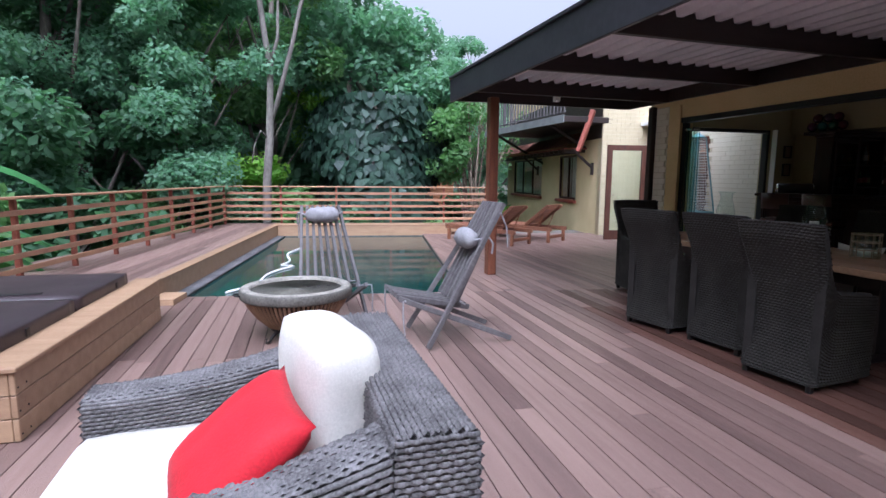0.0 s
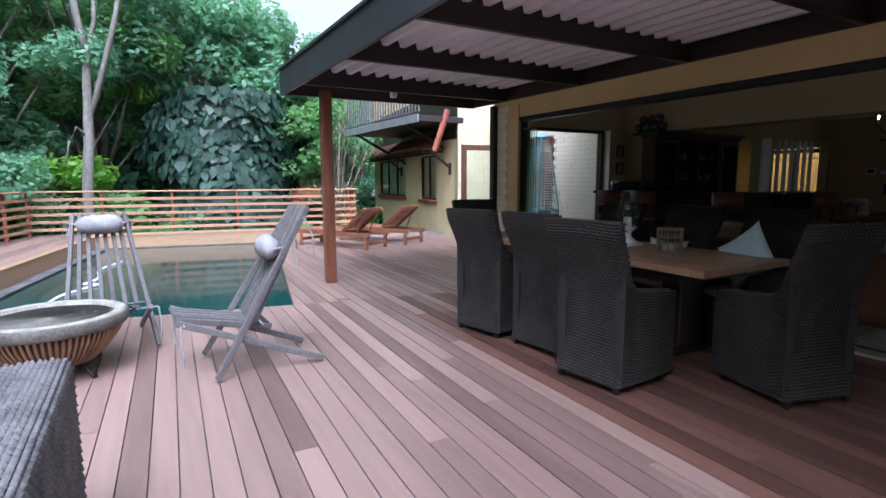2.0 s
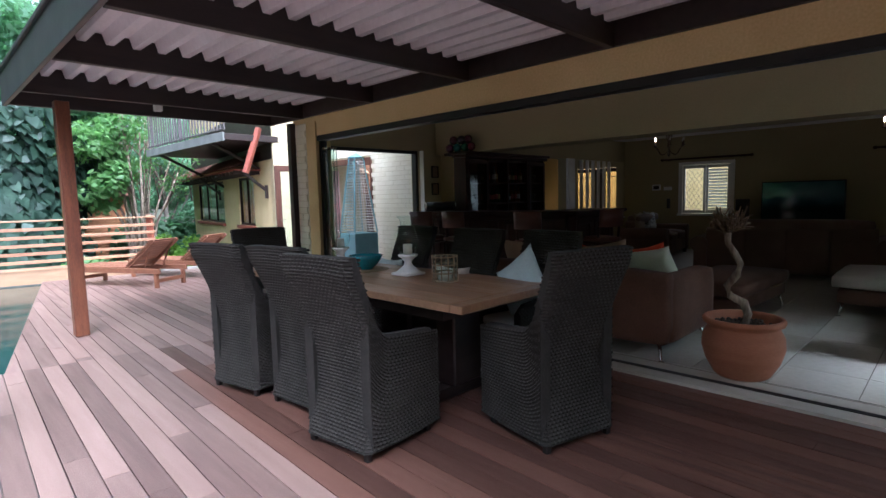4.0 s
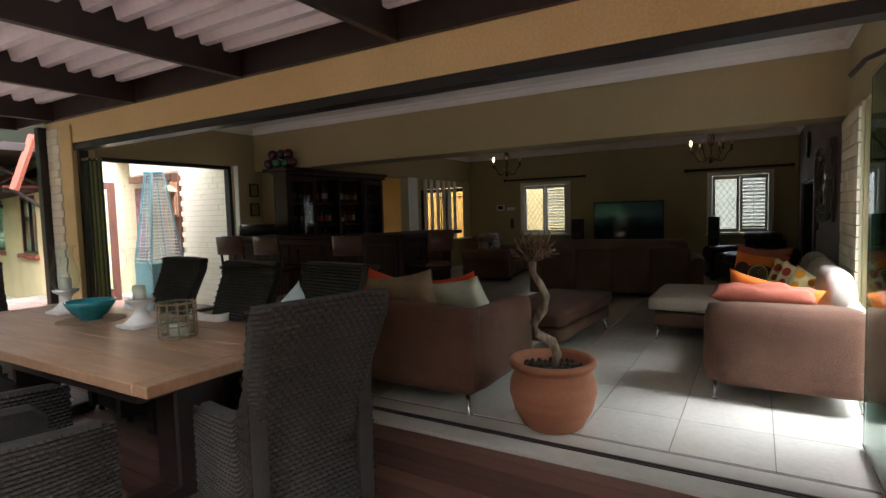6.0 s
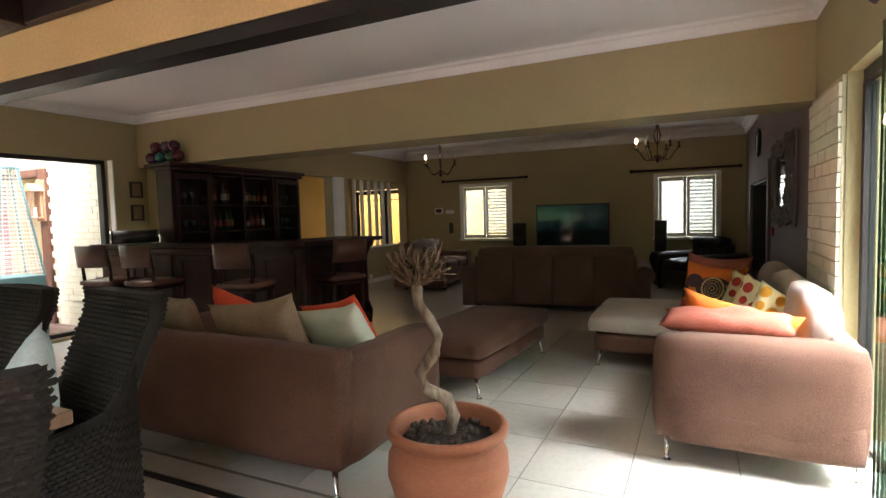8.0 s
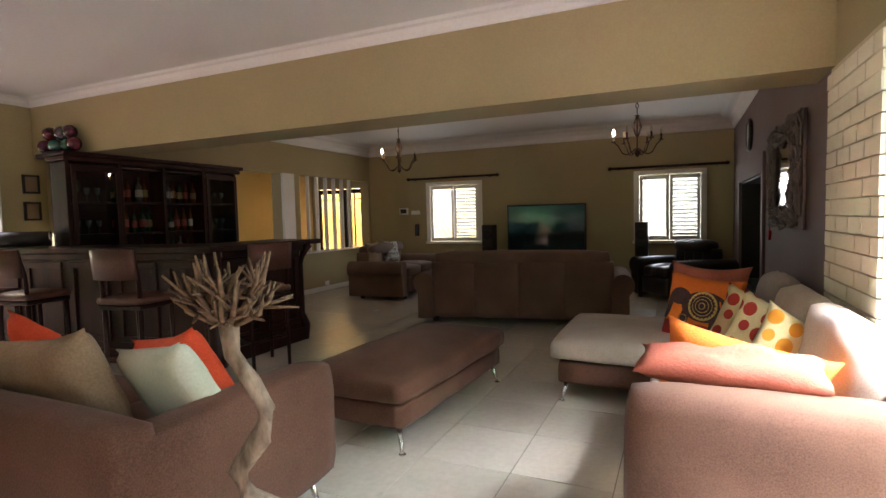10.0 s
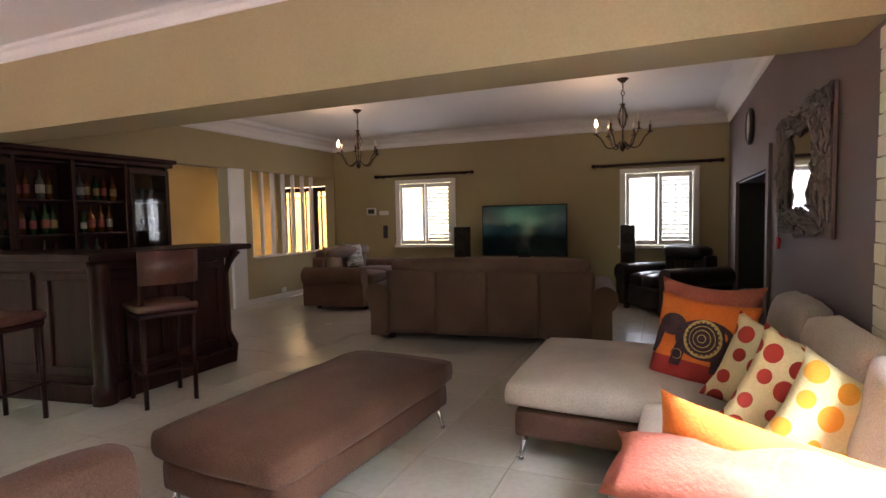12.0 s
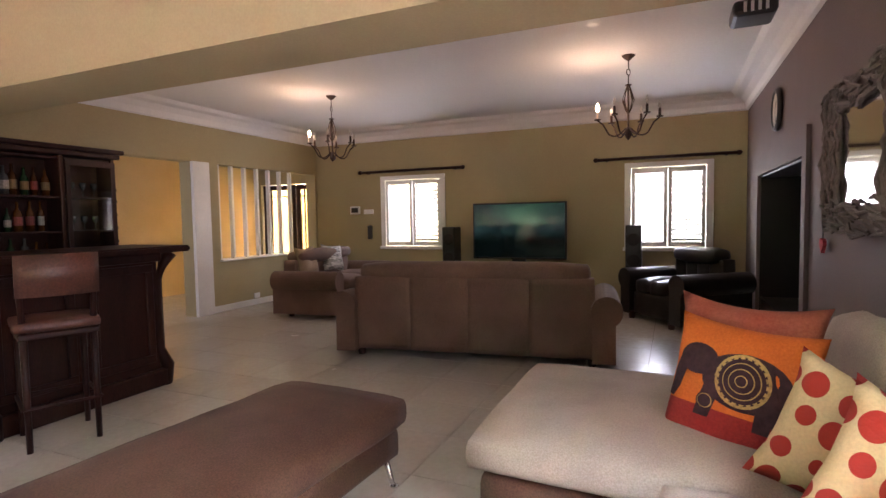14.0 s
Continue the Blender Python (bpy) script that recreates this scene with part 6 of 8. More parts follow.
def sofa_l():
    t = thing("loveseat", pose(5.60, 3.02, FLOOR), "brown suede loveseat on chrome legs with its back to the deck", "sofa")
    piece("base", t, 1.02, 1.84, 0.24, (0.56, 0, 0.12), M_SUEDE, 0.05, 1)
    piece("backrest", t, 0.20, 1.90, 0.60, (0.12, 0, 0.14), M_SUEDE, 0.07, 2)
    for y in (-0.86, 0.86):
        piece("armrest", t, 1.04, 0.22, 0.56, (0.60, y, 0.13), M_SUEDE, 0.08, 3 + y)
    for y in (-0.38, 0.38):
        piece("seat_cushion", t, 0.82, 0.74, 0.16, (0.64, y, 0.33), M_SUEDE, 0.05, 5 + y, 0.015)
    for x, lx in ((0.10, -0.03), (1.00, 0.03)):
        for y, ly in ((-0.86, -0.03), (0.86, 0.03)):
            chrome_leg(t, x, y, 0.14, (lx, ly))


sofa_l()


def sofa_r():
    t = thing("chaise_sofa", pose(6.63, -0.17, FLOOR), "brown suede corner sofa with a beige chaise on chrome legs", "sofa")
    piece("base", t, 2.86, 0.86, 0.24, (1.43, 0.44, 0.12), M_SUEDE, 0.05, 11)
    piece("armrest", t, 0.24, 0.96, 0.575, (0.12, 0.47, 0.13), M_SUEDE, 0.08, 12)
    piece("backrest", t, 2.8, 0.12, 0.56, (1.44, 0.065, 0.14), M_BEIGE, 0.05, 13)
    piece("seat_cushion", t, 1.30, 0.76, 0.17, (0.92, 0.52, 0.32), M_BEIGE, 0.05, 14, 0.02)
    piece("chaise_base", t, 1.18, 1.42, 0.17, (2.32, 0.85, 0.13), M_SUEDE, 0.04, 15)
    piece("chaise_cushion", t, 1.22, 1.50, 0.16, (2.31, 0.86, 0.295), M_BEIGE, 0.06, 16, 0.02, "beige suede chaise cushion")
    for k, (x, s) in enumerate(((0.72, 0.78), (1.55, 0.80), (2.35, 0.80))):
        piece("back_cushion", t, s, 0.21, 0.43, (x, 0.17, 0.45), M_BEIGE, 0.095, 17 + k, 0.02, "plump beige suede back cushion", (7, 4 * (k - 1), 0), 0.025)
    for x, y, lx, ly in ((0.10, 0.88, -0.01, 0.0), (0.14, 0.06, 0.03, -0.04), (1.80, 1.50, -0.02, 0.03), (2.80, 1.50, 0.03, 0.03), (2.78, 0.08, 0.03, -0.02)):
        chrome_leg(t, x, y, 0.15, (lx, ly))


sofa_r()


def ottoman():
    t = thing("ottoman", pose(7.97, 2.30, FLOOR, 0, 0, -3.5), "long brown suede bench ottoman on chrome legs", "ottoman")
    piece("base", t, 1.50, 0.70, 0.15, (0, 0, 0.14), M_SUEDE, 0.03, 31)
    piece("cushion", t, 1.58, 0.78, 0.16, (0, 0, 0.285), M_SUEDE, 0.06, 32, 0.03, "domed suede cushion")
    for x in (-0.70, 0.68):
        for y in (-0.30, 0.30):
            chrome_leg(t, x, y, 0.15, (0.03 if x > 0 else -0.02, 0.03 if y > 0 else -0.03))


ottoman()


def rolled_arm(parent, d, loc, seed, material):
    """A fat scroll arm along local x."""
    bm = bmesh.new()
    n = 22
    pts = []
    for k in range(n):
        a = -0.5 * math.pi + k * (1.65 * math.pi) / (n - 1)
        pts.append((0.13 * math.cos(a) + 0.03, 0.50 + 0.13 * math.sin(a)))
    pts = [(-0.09, 0.06), (0.10, 0.06), (0.10, 0.40)] + pts + [(-0.09, 0.46)]
    rows = [[bm.verts.new((x, py * 1.0 + 0.004 * noise.noise(Vector((x * 5, py * 9, pz * 9 + seed))), pz)) for py, pz in pts] for x in [-d / 2 + d * i / 8 for i in range(9)]]
    for a, b in zip(rows, rows[1:]):
        for k in range(len(pts)):
            j = (k + 1) % len(pts)
            bm.faces.new((a[k], b[k], b[j], a[j]))
    bm.faces.new(rows[0])
    bm.faces.new(rows[-1][::-1])
    bmesh.ops.recalc_face_normals(bm, faces=bm.faces[:])
    ob = part("armrest", bm, material, parent, "fat scrolled suede arm")
    ob.matrix_local = loc
    return ob


def big_sofa(name, m, w, label, hide=None):
    """Back at local x = 0, seat towards +x."""
    hide = hide or M_SUEDE2
    t = thing(name, m, label, "sofa", "dark suede lounge suite")
    piece("base", t, 0.84, w - 0.30, 0.30, (0.48, 0, 0.07), hide, 0.05, 41)
    n = 4
    bw = (w - 0.16) / n
    for k in range(n):
        piece("back_panel", t, 0.20, bw + 0.015, 0.70, (0.11, (k - (n - 1) / 2) * bw, 0.07), hide, 0.022, 42 + 3 * k, wave=0.003)
    piece("top_roll", t, 0.30, w - 0.22, 0.20, (0.16, 0, 0.70), hide, 0.09, 48)
    for s in (-1, 1):
        rolled_arm(t, 0.96, pose(0.42, s * (w / 2 - 0.01), 0, 0, 0, 0) @ Matrix.Diagonal((1, s, 1, 1)), s, hide)
    for s in (-1, 1):
        piece("seat_cushion", t, 0.66, (w - 0.4) / 2, 0.18, (0.58, s * (w - 0.4) / 4, 0.34), hide, 0.06, 50 + s, 0.02)
    for x in (0.10, 0.86):
        for y in (-w / 2 + 0.10, w / 2 - 0.10):
            part("foot", lathe([(0.035, 0.0), (0.04, 0.03), (0.035, 0.09), (0.0, 0.09)], 10), M_DARKWOOD, t).location = (x, y, 0)
    return t


big_sofa("sofa", pose(10.86, 2.38, FLOOR, 0, 0, 8), 2.36, "dark brown suede sofa with scrolled arms seen from behind")
big_sofa("sofa", pose(12.98, 5.70, FLOOR, 0, 0, -82), 1.75, "dark brown suede two-seat sofa with a pale cushion")
cushion("scatter_cushion", pose(12.48, 5.36, 0.55, -12, 0, 8), 0.50, 0.42, 0.14, M_TAN, "pale beige cushion on the dark sofa", 12)
cushion("scatter_cushion", pose(13.15, 5.42, 0.55, -14, 6, -4), 0.46, 0.42, 0.14, mat("striped_black_white", (0.7, 0.68, 0.62), 0.85, (0.03, 0.03, 0.03), scale=14, fine=3, stretch=(1, 1, 5), bump=0.1), "black and white patterned cushion on the sofa", 13)
big_sofa("recliner", pose(13.75, 0.25, FLOOR, 0, 0, 128), 0.95, "black leather recliner armchair by the window", mat("black_leather", (0.022, 0.018, 0.017), 0.38, (0.012, 0.010, 0.009), scale=5, fine=70, bump=0.25))

# cushions on the loveseat
M_VERMILION = mat("vermilion_cloth", (0.74, 0.085, 0.022), 0.85, (0.58, 0.055, 0.015), scale=5, fine=110, bump=0.2)
cushion("scatter_cushion", pose(6.02, 3.62, 0.55, -18, 0, 84), 0.62, 0.40, 0.16, M_TAN, "tan scatter cushion on the loveseat", 21)
cushion("scatter_cushion", pose(6.14, 3.14, 0.56, -20, -14, 86), 0.54, 0.40, 0.14, M_VERMILION, "orange scatter cushion on the loveseat", 22)
cushion("scatter_cushion", pose(6.00, 2.80, 0.53, -18, 8, 90), 0.66, 0.44, 0.17, M_TAN, "tan scatter cushion on the loveseat", 23)
cushion("scatter_cushion", pose(6.32, 2.46, 0.56, -24, 12, 80), 0.50, 0.38, 0.14, M_VERMILION, "orange scatter cushion on the loveseat", 24)
cushion("scatter_cushion", pose(6.20, 2.38, 0.55, -26, 10, 78), 0.54, 0.38, 0.15, M_PALE, "pale sage scatter cushion on the loveseat", 25)

# ---- cushions on the chaise sofa ----
def dotted_mat(name, ground, dot, scale):
    """Round spots of one cloth colour on another."""
    m = mat(name, ground, 0.85, tuple(c * 0.85 for c in ground), scale=5, fine=110, bump=0.2)
    n, l = m.node_tree.nodes, m.node_tree.links
    b = n["Principled BSDF"]
    old = b.inputs["Base Color"].links[0].from_socket
    co, mp, vo = n.new("ShaderNodeTexCoord"), n.new("ShaderNodeMapping"), n.new("ShaderNodeTexVoronoi")
    mp.inputs["Scale"].default_value = (scale, 0.001, scale * 0.8)
    l.new(co.outputs["Object"], mp.inputs["Vector"])
    vo.inputs["Scale"].default_value, vo.inputs["Randomness"].default_value = 1.0, 0.35
    l.new(mp.outputs["Vector"], vo.inputs["Vector"])
    lt = n.new("ShaderNodeMath")
    lt.operation, lt.inputs[1].default_value = "LESS_THAN", 0.41
    l.new(vo.outputs["Distance"], lt.inputs[0])
    mx = n.new("ShaderNodeMix")
    mx.data_type = "RGBA"
    l.new(lt.outputs[0], mx.inputs[0])
    l.new(old, mx.inputs[6])
    mx.inputs[7].default_value = (*dot, 1)
    l.new(mx.outputs[2], b.inputs["Base Color"])
    return m


M_DOTS = dotted_mat("spotted_cotton", (0.78, 0.66, 0.36), (0.42, 0.035, 0.02), 12)
M_DOTSY = dotted_mat("yellow_spotted_cotton", (0.80, 0.70, 0.38), (0.78, 0.36, 0.03), 11.5)


def printed_cushion():
    """Two-tone cushion with an appliqued animal silhouette."""
    ob = link("printed_cushion", pillow(0.52, 0.50, 0.15, 31, n=20, pinch=0.07), [M_ORANGE, mat("crimson_cloth", (0.42, 0.035, 0.03), 0.85, (0.30, 0.02, 0.02), scale=6, fine=110, bump=0.2)], True)
    for f in ob.data.polygons:
        if f.center.z < 0.16:
            f.material_index = 1
    tagged(ob, "orange and crimson cushion printed with a patterned elephant", "cushion")
    dark = mat("plum_print", (0.075, 0.035, 0.045), 0.85, (0.045, 0.02, 0.028), scale=20, bump=0.1)
    ochre = mat("ochre_print", (0.75, 0.55, 0.20), 0.85, bump=0.1)

    def flat(name, pts, off, material):
        """A cloth applique laid on the cushion's front."""
        bm = bmesh.new()
        vs = [bm.verts.new((x, 0, z)) for x, z in pts]
        bm.faces.new(vs)
        bmesh.ops.triangulate(bm, faces=bm.faces[:])
        for _ in range(3):
            bmesh.ops.subdivide_edges(bm, edges=bm.edges[:], cuts=1)
        for v in bm.verts:
            u, w = v.co.x / 0.26, (v.co.z - 0.25) / 0.25
            f = max(0.0, (1 - u ** 4) * (1 - w ** 4)) ** 0.55
            c = noise.noise(Vector((v.co.x * 9 + 31 * 3.7, (v.co.z - 0.25) * 9 - 31, -2.0)))
            v.co.y = -(0.075 * f + 0.012 * f * c) - off
        bmesh.ops.recalc_face_normals(bm, faces=bm.faces[:])
        return part(name, bm, material, ob)

    def disc(cx, cz, r, n=28):
        return [(cx + r * math.cos(k * math.tau / n), cz + r * math.sin(k * math.tau / n)) for k in range(n)]

    body = [(cx, cz) for cx, cz in disc(0.045, 0.275, 0.13)]
    flat("print_body", [(0.05 + 0.155 * math.cos(a * math.tau / 24), 0.275 + 0.105 * math.sin(a * math.tau / 24)) for a in range(24)], 0.004, dark)
    flat("print_head", [(-0.13 + 0.075 * math.cos(a * math.tau / 20), 0.325 + 0.06 * math.sin(a * math.tau / 20)) for a in range(20)], 0.004, dark)
    flat("print_trunk", [(-0.20, 0.34), (-0.215, 0.27), (-0.21, 0.20), (-0.225, 0.16), (-0.205, 0.155), (-0.185, 0.20), (-0.185, 0.27), (-0.16, 0.30)], 0.004, dark)
    for x, s in ((-0.06, -0.02), (0.13, 0.0), (0.17, 0.025)):
        flat("print_leg", [(x - 0.03, 0.24), (x - 0.035 + s, 0.115), (x + 0.02 + s, 0.115), (x + 0.035, 0.24)], 0.004, dark)
    for r, m_, o in ((0.098, ochre, 0.006), (0.088, dark, 0.008), (0.068, ochre, 0.010), (0.064, dark, 0.012), (0.046, ochre, 0.014), (0.042, dark, 0.016), (0.022, ochre, 0.018), (0.018, dark, 0.020)):
        flat("print_ring", disc(0.04, 0.28, r), o, m_)
    for k in range(22):
        a = k * math.tau / 22
        cx, cz = 0.04 + 0.088 * math.cos(a), 0.28 + 0.088 * math.sin(a)
        flat("print_triangle", [(cx + 0.012 * math.cos(a), cz + 0.012 * math.sin(a)), (cx + 0.011 * math.cos(a + 2.2), cz + 0.011 * math.sin(a + 2.2)), (cx + 0.011 * math.cos(a - 2.2), cz + 0.011 * math.sin(a - 2.2))], 0.010, ochre)
    for r, m_, o in ((0.032, dark, 0.008), (0.027, ochre, 0.010), (0.024, dark, 0.012)):
        flat("print_ring", disc(-0.075, 0.175, r), o, m_)
    return ob


pc = printed_cushion()
pc.matrix_world = pose(8.665, 0.50, 0.42, 0, 0, -118) @ pose(0, 0, 0, -15, 4, 0)
cushion("scatter_cushion", pose(8.82, 0.46, 0.44, 0, 0, -116) @ pose(0, 0, 0, -13, 2, 0), 0.56, 0.55, 0.15, M_SALMON, "rust coloured pintucked cushion on the chaise", 32)
cushion("scatter_cushion", pose(8.28, 0.28, 0.44, 0, 0, -100) @ pose(0, 0, 0, -16, 22, 0), 0.44, 0.43, 0.15, M_DOTS, "cream cushion with red spots on the sofa", 33)
cushion("scatter_cushion", pose(7.95, 0.24, 0.44, 0, 0, -100) @ pose(0, 0, 0, -18, 24, 0), 0.45, 0.44, 0.15, M_DOTS, "cream cushion with red spots on the sofa", 34)
cushion("scatter_cushion", pose(7.66, 0.17, 0.44, 0, 0, -100) @ pose(0, 0, 0, -20, 26, 0), 0.44, 0.42, 0.15, M_DOTSY, "yellow spotted cushion on the sofa", 35)
for ob in [o for o in bpy.data.objects if o.type == "MESH" and o.data.materials and o.data.materials[0] in (M_DOTS, M_DOTSY)]:
    ob.data.materials.append(M_SALMON)
    half = len(ob.data.polygons) // 2
    for p in ob.data.polygons:
        p.material_index = 1 if p.index >= half else 0
cushion("scatter_cushion", pose(7.12, 0.42, 0.47, 0, 0, -95) @ pose(0, 0, 0, 16, 13, 0), 0.60, 0.42, 0.15, M_ORANGE, "bright orange cushion lying against the sofa arm", 36)
cushion("scatter_cushion", pose(6.80, 0.44, 0.735, 0, 0, -96) @ pose(0, 0, 0, -76, 0, 0), 0.64, 0.24, 0.11, M_SALMON, "salmon pintucked cushion lying over the sofa arm", 37, pinch=0.05, crumple=0.035)


# ---- potted succulent tree ----
def pot_plant():
    t = thing("potted_tree", pose(5.775, 1.575, FLOOR), "bare gnarled succulent tree in a terracotta pot", "potted plant")
    part("pot", lathe([(0.0, 0.0), (0.155, 0.0), (0.175, 0.02), (0.225, 0.12), (0.25, 0.22), (0.245, 0.30), (0.215, 0.365), (0.225, 0.385), (0.245, 0.395), (0.25, 0.42), (0.24, 0.435), (0.222, 0.435), (0.212, 0.41), (0.205, 0.37), (0.2, 0.34)], 48), M_TERRA, t, "round ribbed terracotta pot", True).scale = (1.1, 1.1, 1.0)
    part("soil", lathe([(0.21, 0.36), (0.15, 0.375), (0.0, 0.385)], 24), M_SOIL, t)
    rnd = random.Random(3)
    peb = bmesh.new()
    for k in range(60):
        a, r = rnd.uniform(0, math.tau), 0.19 * rnd.random() ** 0.5
        b = bmesh.new()
        bmesh.ops.create_icosphere(b, subdivisions=1, radius=rnd.uniform(0.010, 0.022))
        join(peb, b, pose(r * math.cos(a), r * math.sin(a), 0.382))
    tagged(part("gravel", peb, mat("dark_pebbles", (0.09, 0.06, 0.045), 0.8, island=True), t), kind="stuff")
    right = Vector((0.42, -0.9, 0)).normalized()
    path = [(0.00, 0.36), (0.03, 0.46), (0.0, 0.54), (-0.09, 0.59), (-0.115, 0.66), (-0.05, 0.75), (-0.03, 0.83), (-0.07, 0.91), (-0.115, 0.98), (-0.12, 1.06)]
    pts = [right * a + Vector((0, 0, z)) for a, z in path]
    part("trunk", tube(pts, [0.036, 0.030, 0.033, 0.027, 0.027, 0.030, 0.023, 0.024, 0.022, 0.027], 12), M_BARK, t, "pale twisting bark", True)
    bm = bmesh.new()
    tip = pts[-1]
    for k in range(30):
        a = rnd.uniform(0, math.tau)
        o = rnd.uniform(0.03, 0.115)
        h = rnd.uniform(0.03, 0.15)
        b1 = tip + Vector((0.4 * o * math.cos(a), 0.4 * o * math.sin(a), 0.25 * h))
        e = tip + Vector((o * math.cos(a), o * math.sin(a), h))
        tube([tip, b1, e, e + Vector((0.15 * o * math.cos(a), 0.15 * o * math.sin(a), 0.05))], [0.011, 0.009, 0.007, 0.003], 6, bm)
        for q in range(3):
            e2 = e + Vector((rnd.uniform(-0.08, 0.08), rnd.uniform(-0.08, 0.08), rnd.uniform(-0.03, 0.06)))
            tube([b1.lerp(e, 0.6), e2], [0.006, 0.003], 5, bm)
    part("twig_crown", bm, mat("tan_twigs", (0.20, 0.13, 0.075), 0.8, (0.09, 0.06, 0.035), scale=15, bump=0.3), t, "curled tan twigs", True)


pot_plant()


# ---- bar, cabinet and stools ----
def bar():
    t = thing("bar_counter", pose(0, 0, FLOOR), "dark mahogany corner bar with a moulded top", "bar")
    A, B, C = Vector((9.40, 4.47, 0)), Vector((8.20, 4.47, 0)), Vector((7.73, 7.26, 0))
    part("corner_post", lathe([(0.0, 0.0), (0.085, 0.0), (0.085, 0.14), (0.07, 0.16), (0.07, 1.0), (0.08, 1.02), (0.08, 1.07), (0.0, 1.07)], 20), M_DARKWOOD, t, smooth=True).location = (8.20, 4.47, 0)

    def run(p, q, depth, name):
        d = (q - p)
        ln = d.length
        ang = math.degrees(math.atan2(d.y, d.x))
        s = new(name)
        s.parent = t
        s.matrix_local = pose(p.x, p.y, 0, 0, 0, ang)
        part("carcass", box(0, ln, -depth, 0.0, 0.0, 1.07, 0.004), M_DARKWOOD, s)
        n = max(2, round(ln / 0.55))
        for k in range(n):
            a, b = ln * k / n + 0.05, ln * (k + 1) / n - 0.05
            bm = box(a, b, 0.001, 0.022, 0.20, 0.26, 0.004)
            box(a, b, 0.001, 0.022, 0.92, 0.98, 0.004, bm=bm)
            box(a, a + 0.06, 0.001, 0.022, 0.26, 0.92, 0.004, bm=bm)
            box(b - 0.06, b, 0.001, 0.022, 0.26, 0.92, 0.004, bm=bm)
            part("panel", bm, M_DARKWOOD, s)
        part("plinth", box(-0.03, ln + 0.03, 0.0, 0.05, 0.0, 0.14, 0.015, 2), M_DARKWOOD, s)
        part("frieze", box(-0.02, ln + 0.02, 0.0, 0.04, 1.0, 1.07, 0.012, 2), M_DARKWOOD, s)
        return s

    run(A, B, 0.46, "front_run")
    run(B, C, 0.46, "side_run")
    top = prism([(9.57, 4.28), (9.57, 4.98), (8.62, 4.98), (8.20, 7.31), (7.61, 7.31), (8.02, 4.28)], 1.075, 1.125)
    bmesh.ops.bevel(top, geom=top.edges[:], offset=0.012, segments=2, affect="EDGES")
    part("worktop", top, M_DARKWOOD, t, "polished dark bar top")
    part("end_scroll", tube([(9.43, 4.48, 0.0), (9.45, 4.46, 0.16), (9.40, 4.47, 0.3), (9.40, 4.47, 0.85), (9.45, 4.45, 1.0), (9.49, 4.43, 1.07)], [0.06, 0.05, 0.035, 0.032, 0.045, 0.06], 10), M_DARKWOOD, t, "turned corner column", True)
    part("corner_post", tube([(8.20, 4.47, 0.0), (8.20, 4.47, 0.18), (8.20, 4.47, 1.07)], [0.08, 0.055, 0.055], 8), M_DARKWOOD, t)


bar()


def bar_stool():
    """Facing +x."""
    t = thing("bar_stool", pose(0, 0, FLOOR), "dark wooden bar stool with a leather seat and curved back", "bar stool", "stools at the bar")
    leather = mat("brown_leather", (0.13, 0.050, 0.032), 0.4, (0.07, 0.025, 0.018), scale=6, fine=80, bump=0.2)
    for x, y in ((-0.17, -0.17), (-0.17, 0.17), (0.17, -0.17), (0.17, 0.17)):
        s = 1.0
        part("leg", tube([(x * s * 1.08, y * s, 0.0), (x, y, 0.68)], [0.016, 0.021], 8), M_DARKWOOD, t, smooth=True)
        if x < 0:
            part("back_post", tube([(x, y, 0.68), (x - 0.02, y * 1.05, 0.92), (x - 0.07, y * 1.06, 1.12)], [0.02, 0.017, 0.014], 8), M_DARKWOOD, t, smooth=True)
    for a, b in (((-0.19, -0.19), (-0.19, 0.19)), ((0.19, -0.19), (0.19, 0.19)), ((-0.19, 0.19), (0.19, 0.19)), ((-0.19, -0.19), (0.19, -0.19))):
        part("stretcher", tube([(*a, 0.25), (*b, 0.25)], 0.012, 6), M_DARKWOOD, t)
    part("seat_frame", box(-0.20, 0.20, -0.20, 0.20, 0.65, 0.69, 0.01), M_DARKWOOD, t)
    part("seat", soft(0.43, 0.43, 0.07, 0.03, 1, 0.015), leather, t, "worn brown leather seat", True).location = (0, 0, 0.685)
    bm = bmesh.new()
    rows = []
    for i in range(9):
        u = i / 8
        y = (u - 0.5) * 0.40
        x = -0.20 - 0.05 * (1 - (2 * u - 1) ** 2)
        rows.append([bm.verts.new((x - 0.04, y, 1.14)), bm.verts.new((x - 0.06, y, 1.14)), bm.verts.new((x - 0.035, y, 0.90)), bm.verts.new((x - 0.015, y, 0.90))])
    for a, b in zip(rows, rows[1:]):
        for k in range(4):
            bm.faces.new((a[k], a[(k + 1) % 4], b[(k + 1) % 4], b[k]))
    bm.faces.new(rows[0][::-1])
    bm.faces.new(rows[-1])
    bmesh.ops.recalc_face_normals(bm, faces=bm.faces[:])
    part("backrest", bm, leather, t, "curved leather back", True)
    return t


st = bar_stool()
st.matrix_world = pose(8.44, 4.15, FLOOR, 0, 0, 67)
for m in (pose(7.64, 4.72, FLOOR, 0, 0, 12), pose(7.52, 5.98, FLOOR, 0, 0, 8), pose(7.42, 6.60, FLOOR, 0, 0, 14)):
    copy_thing(st, m)


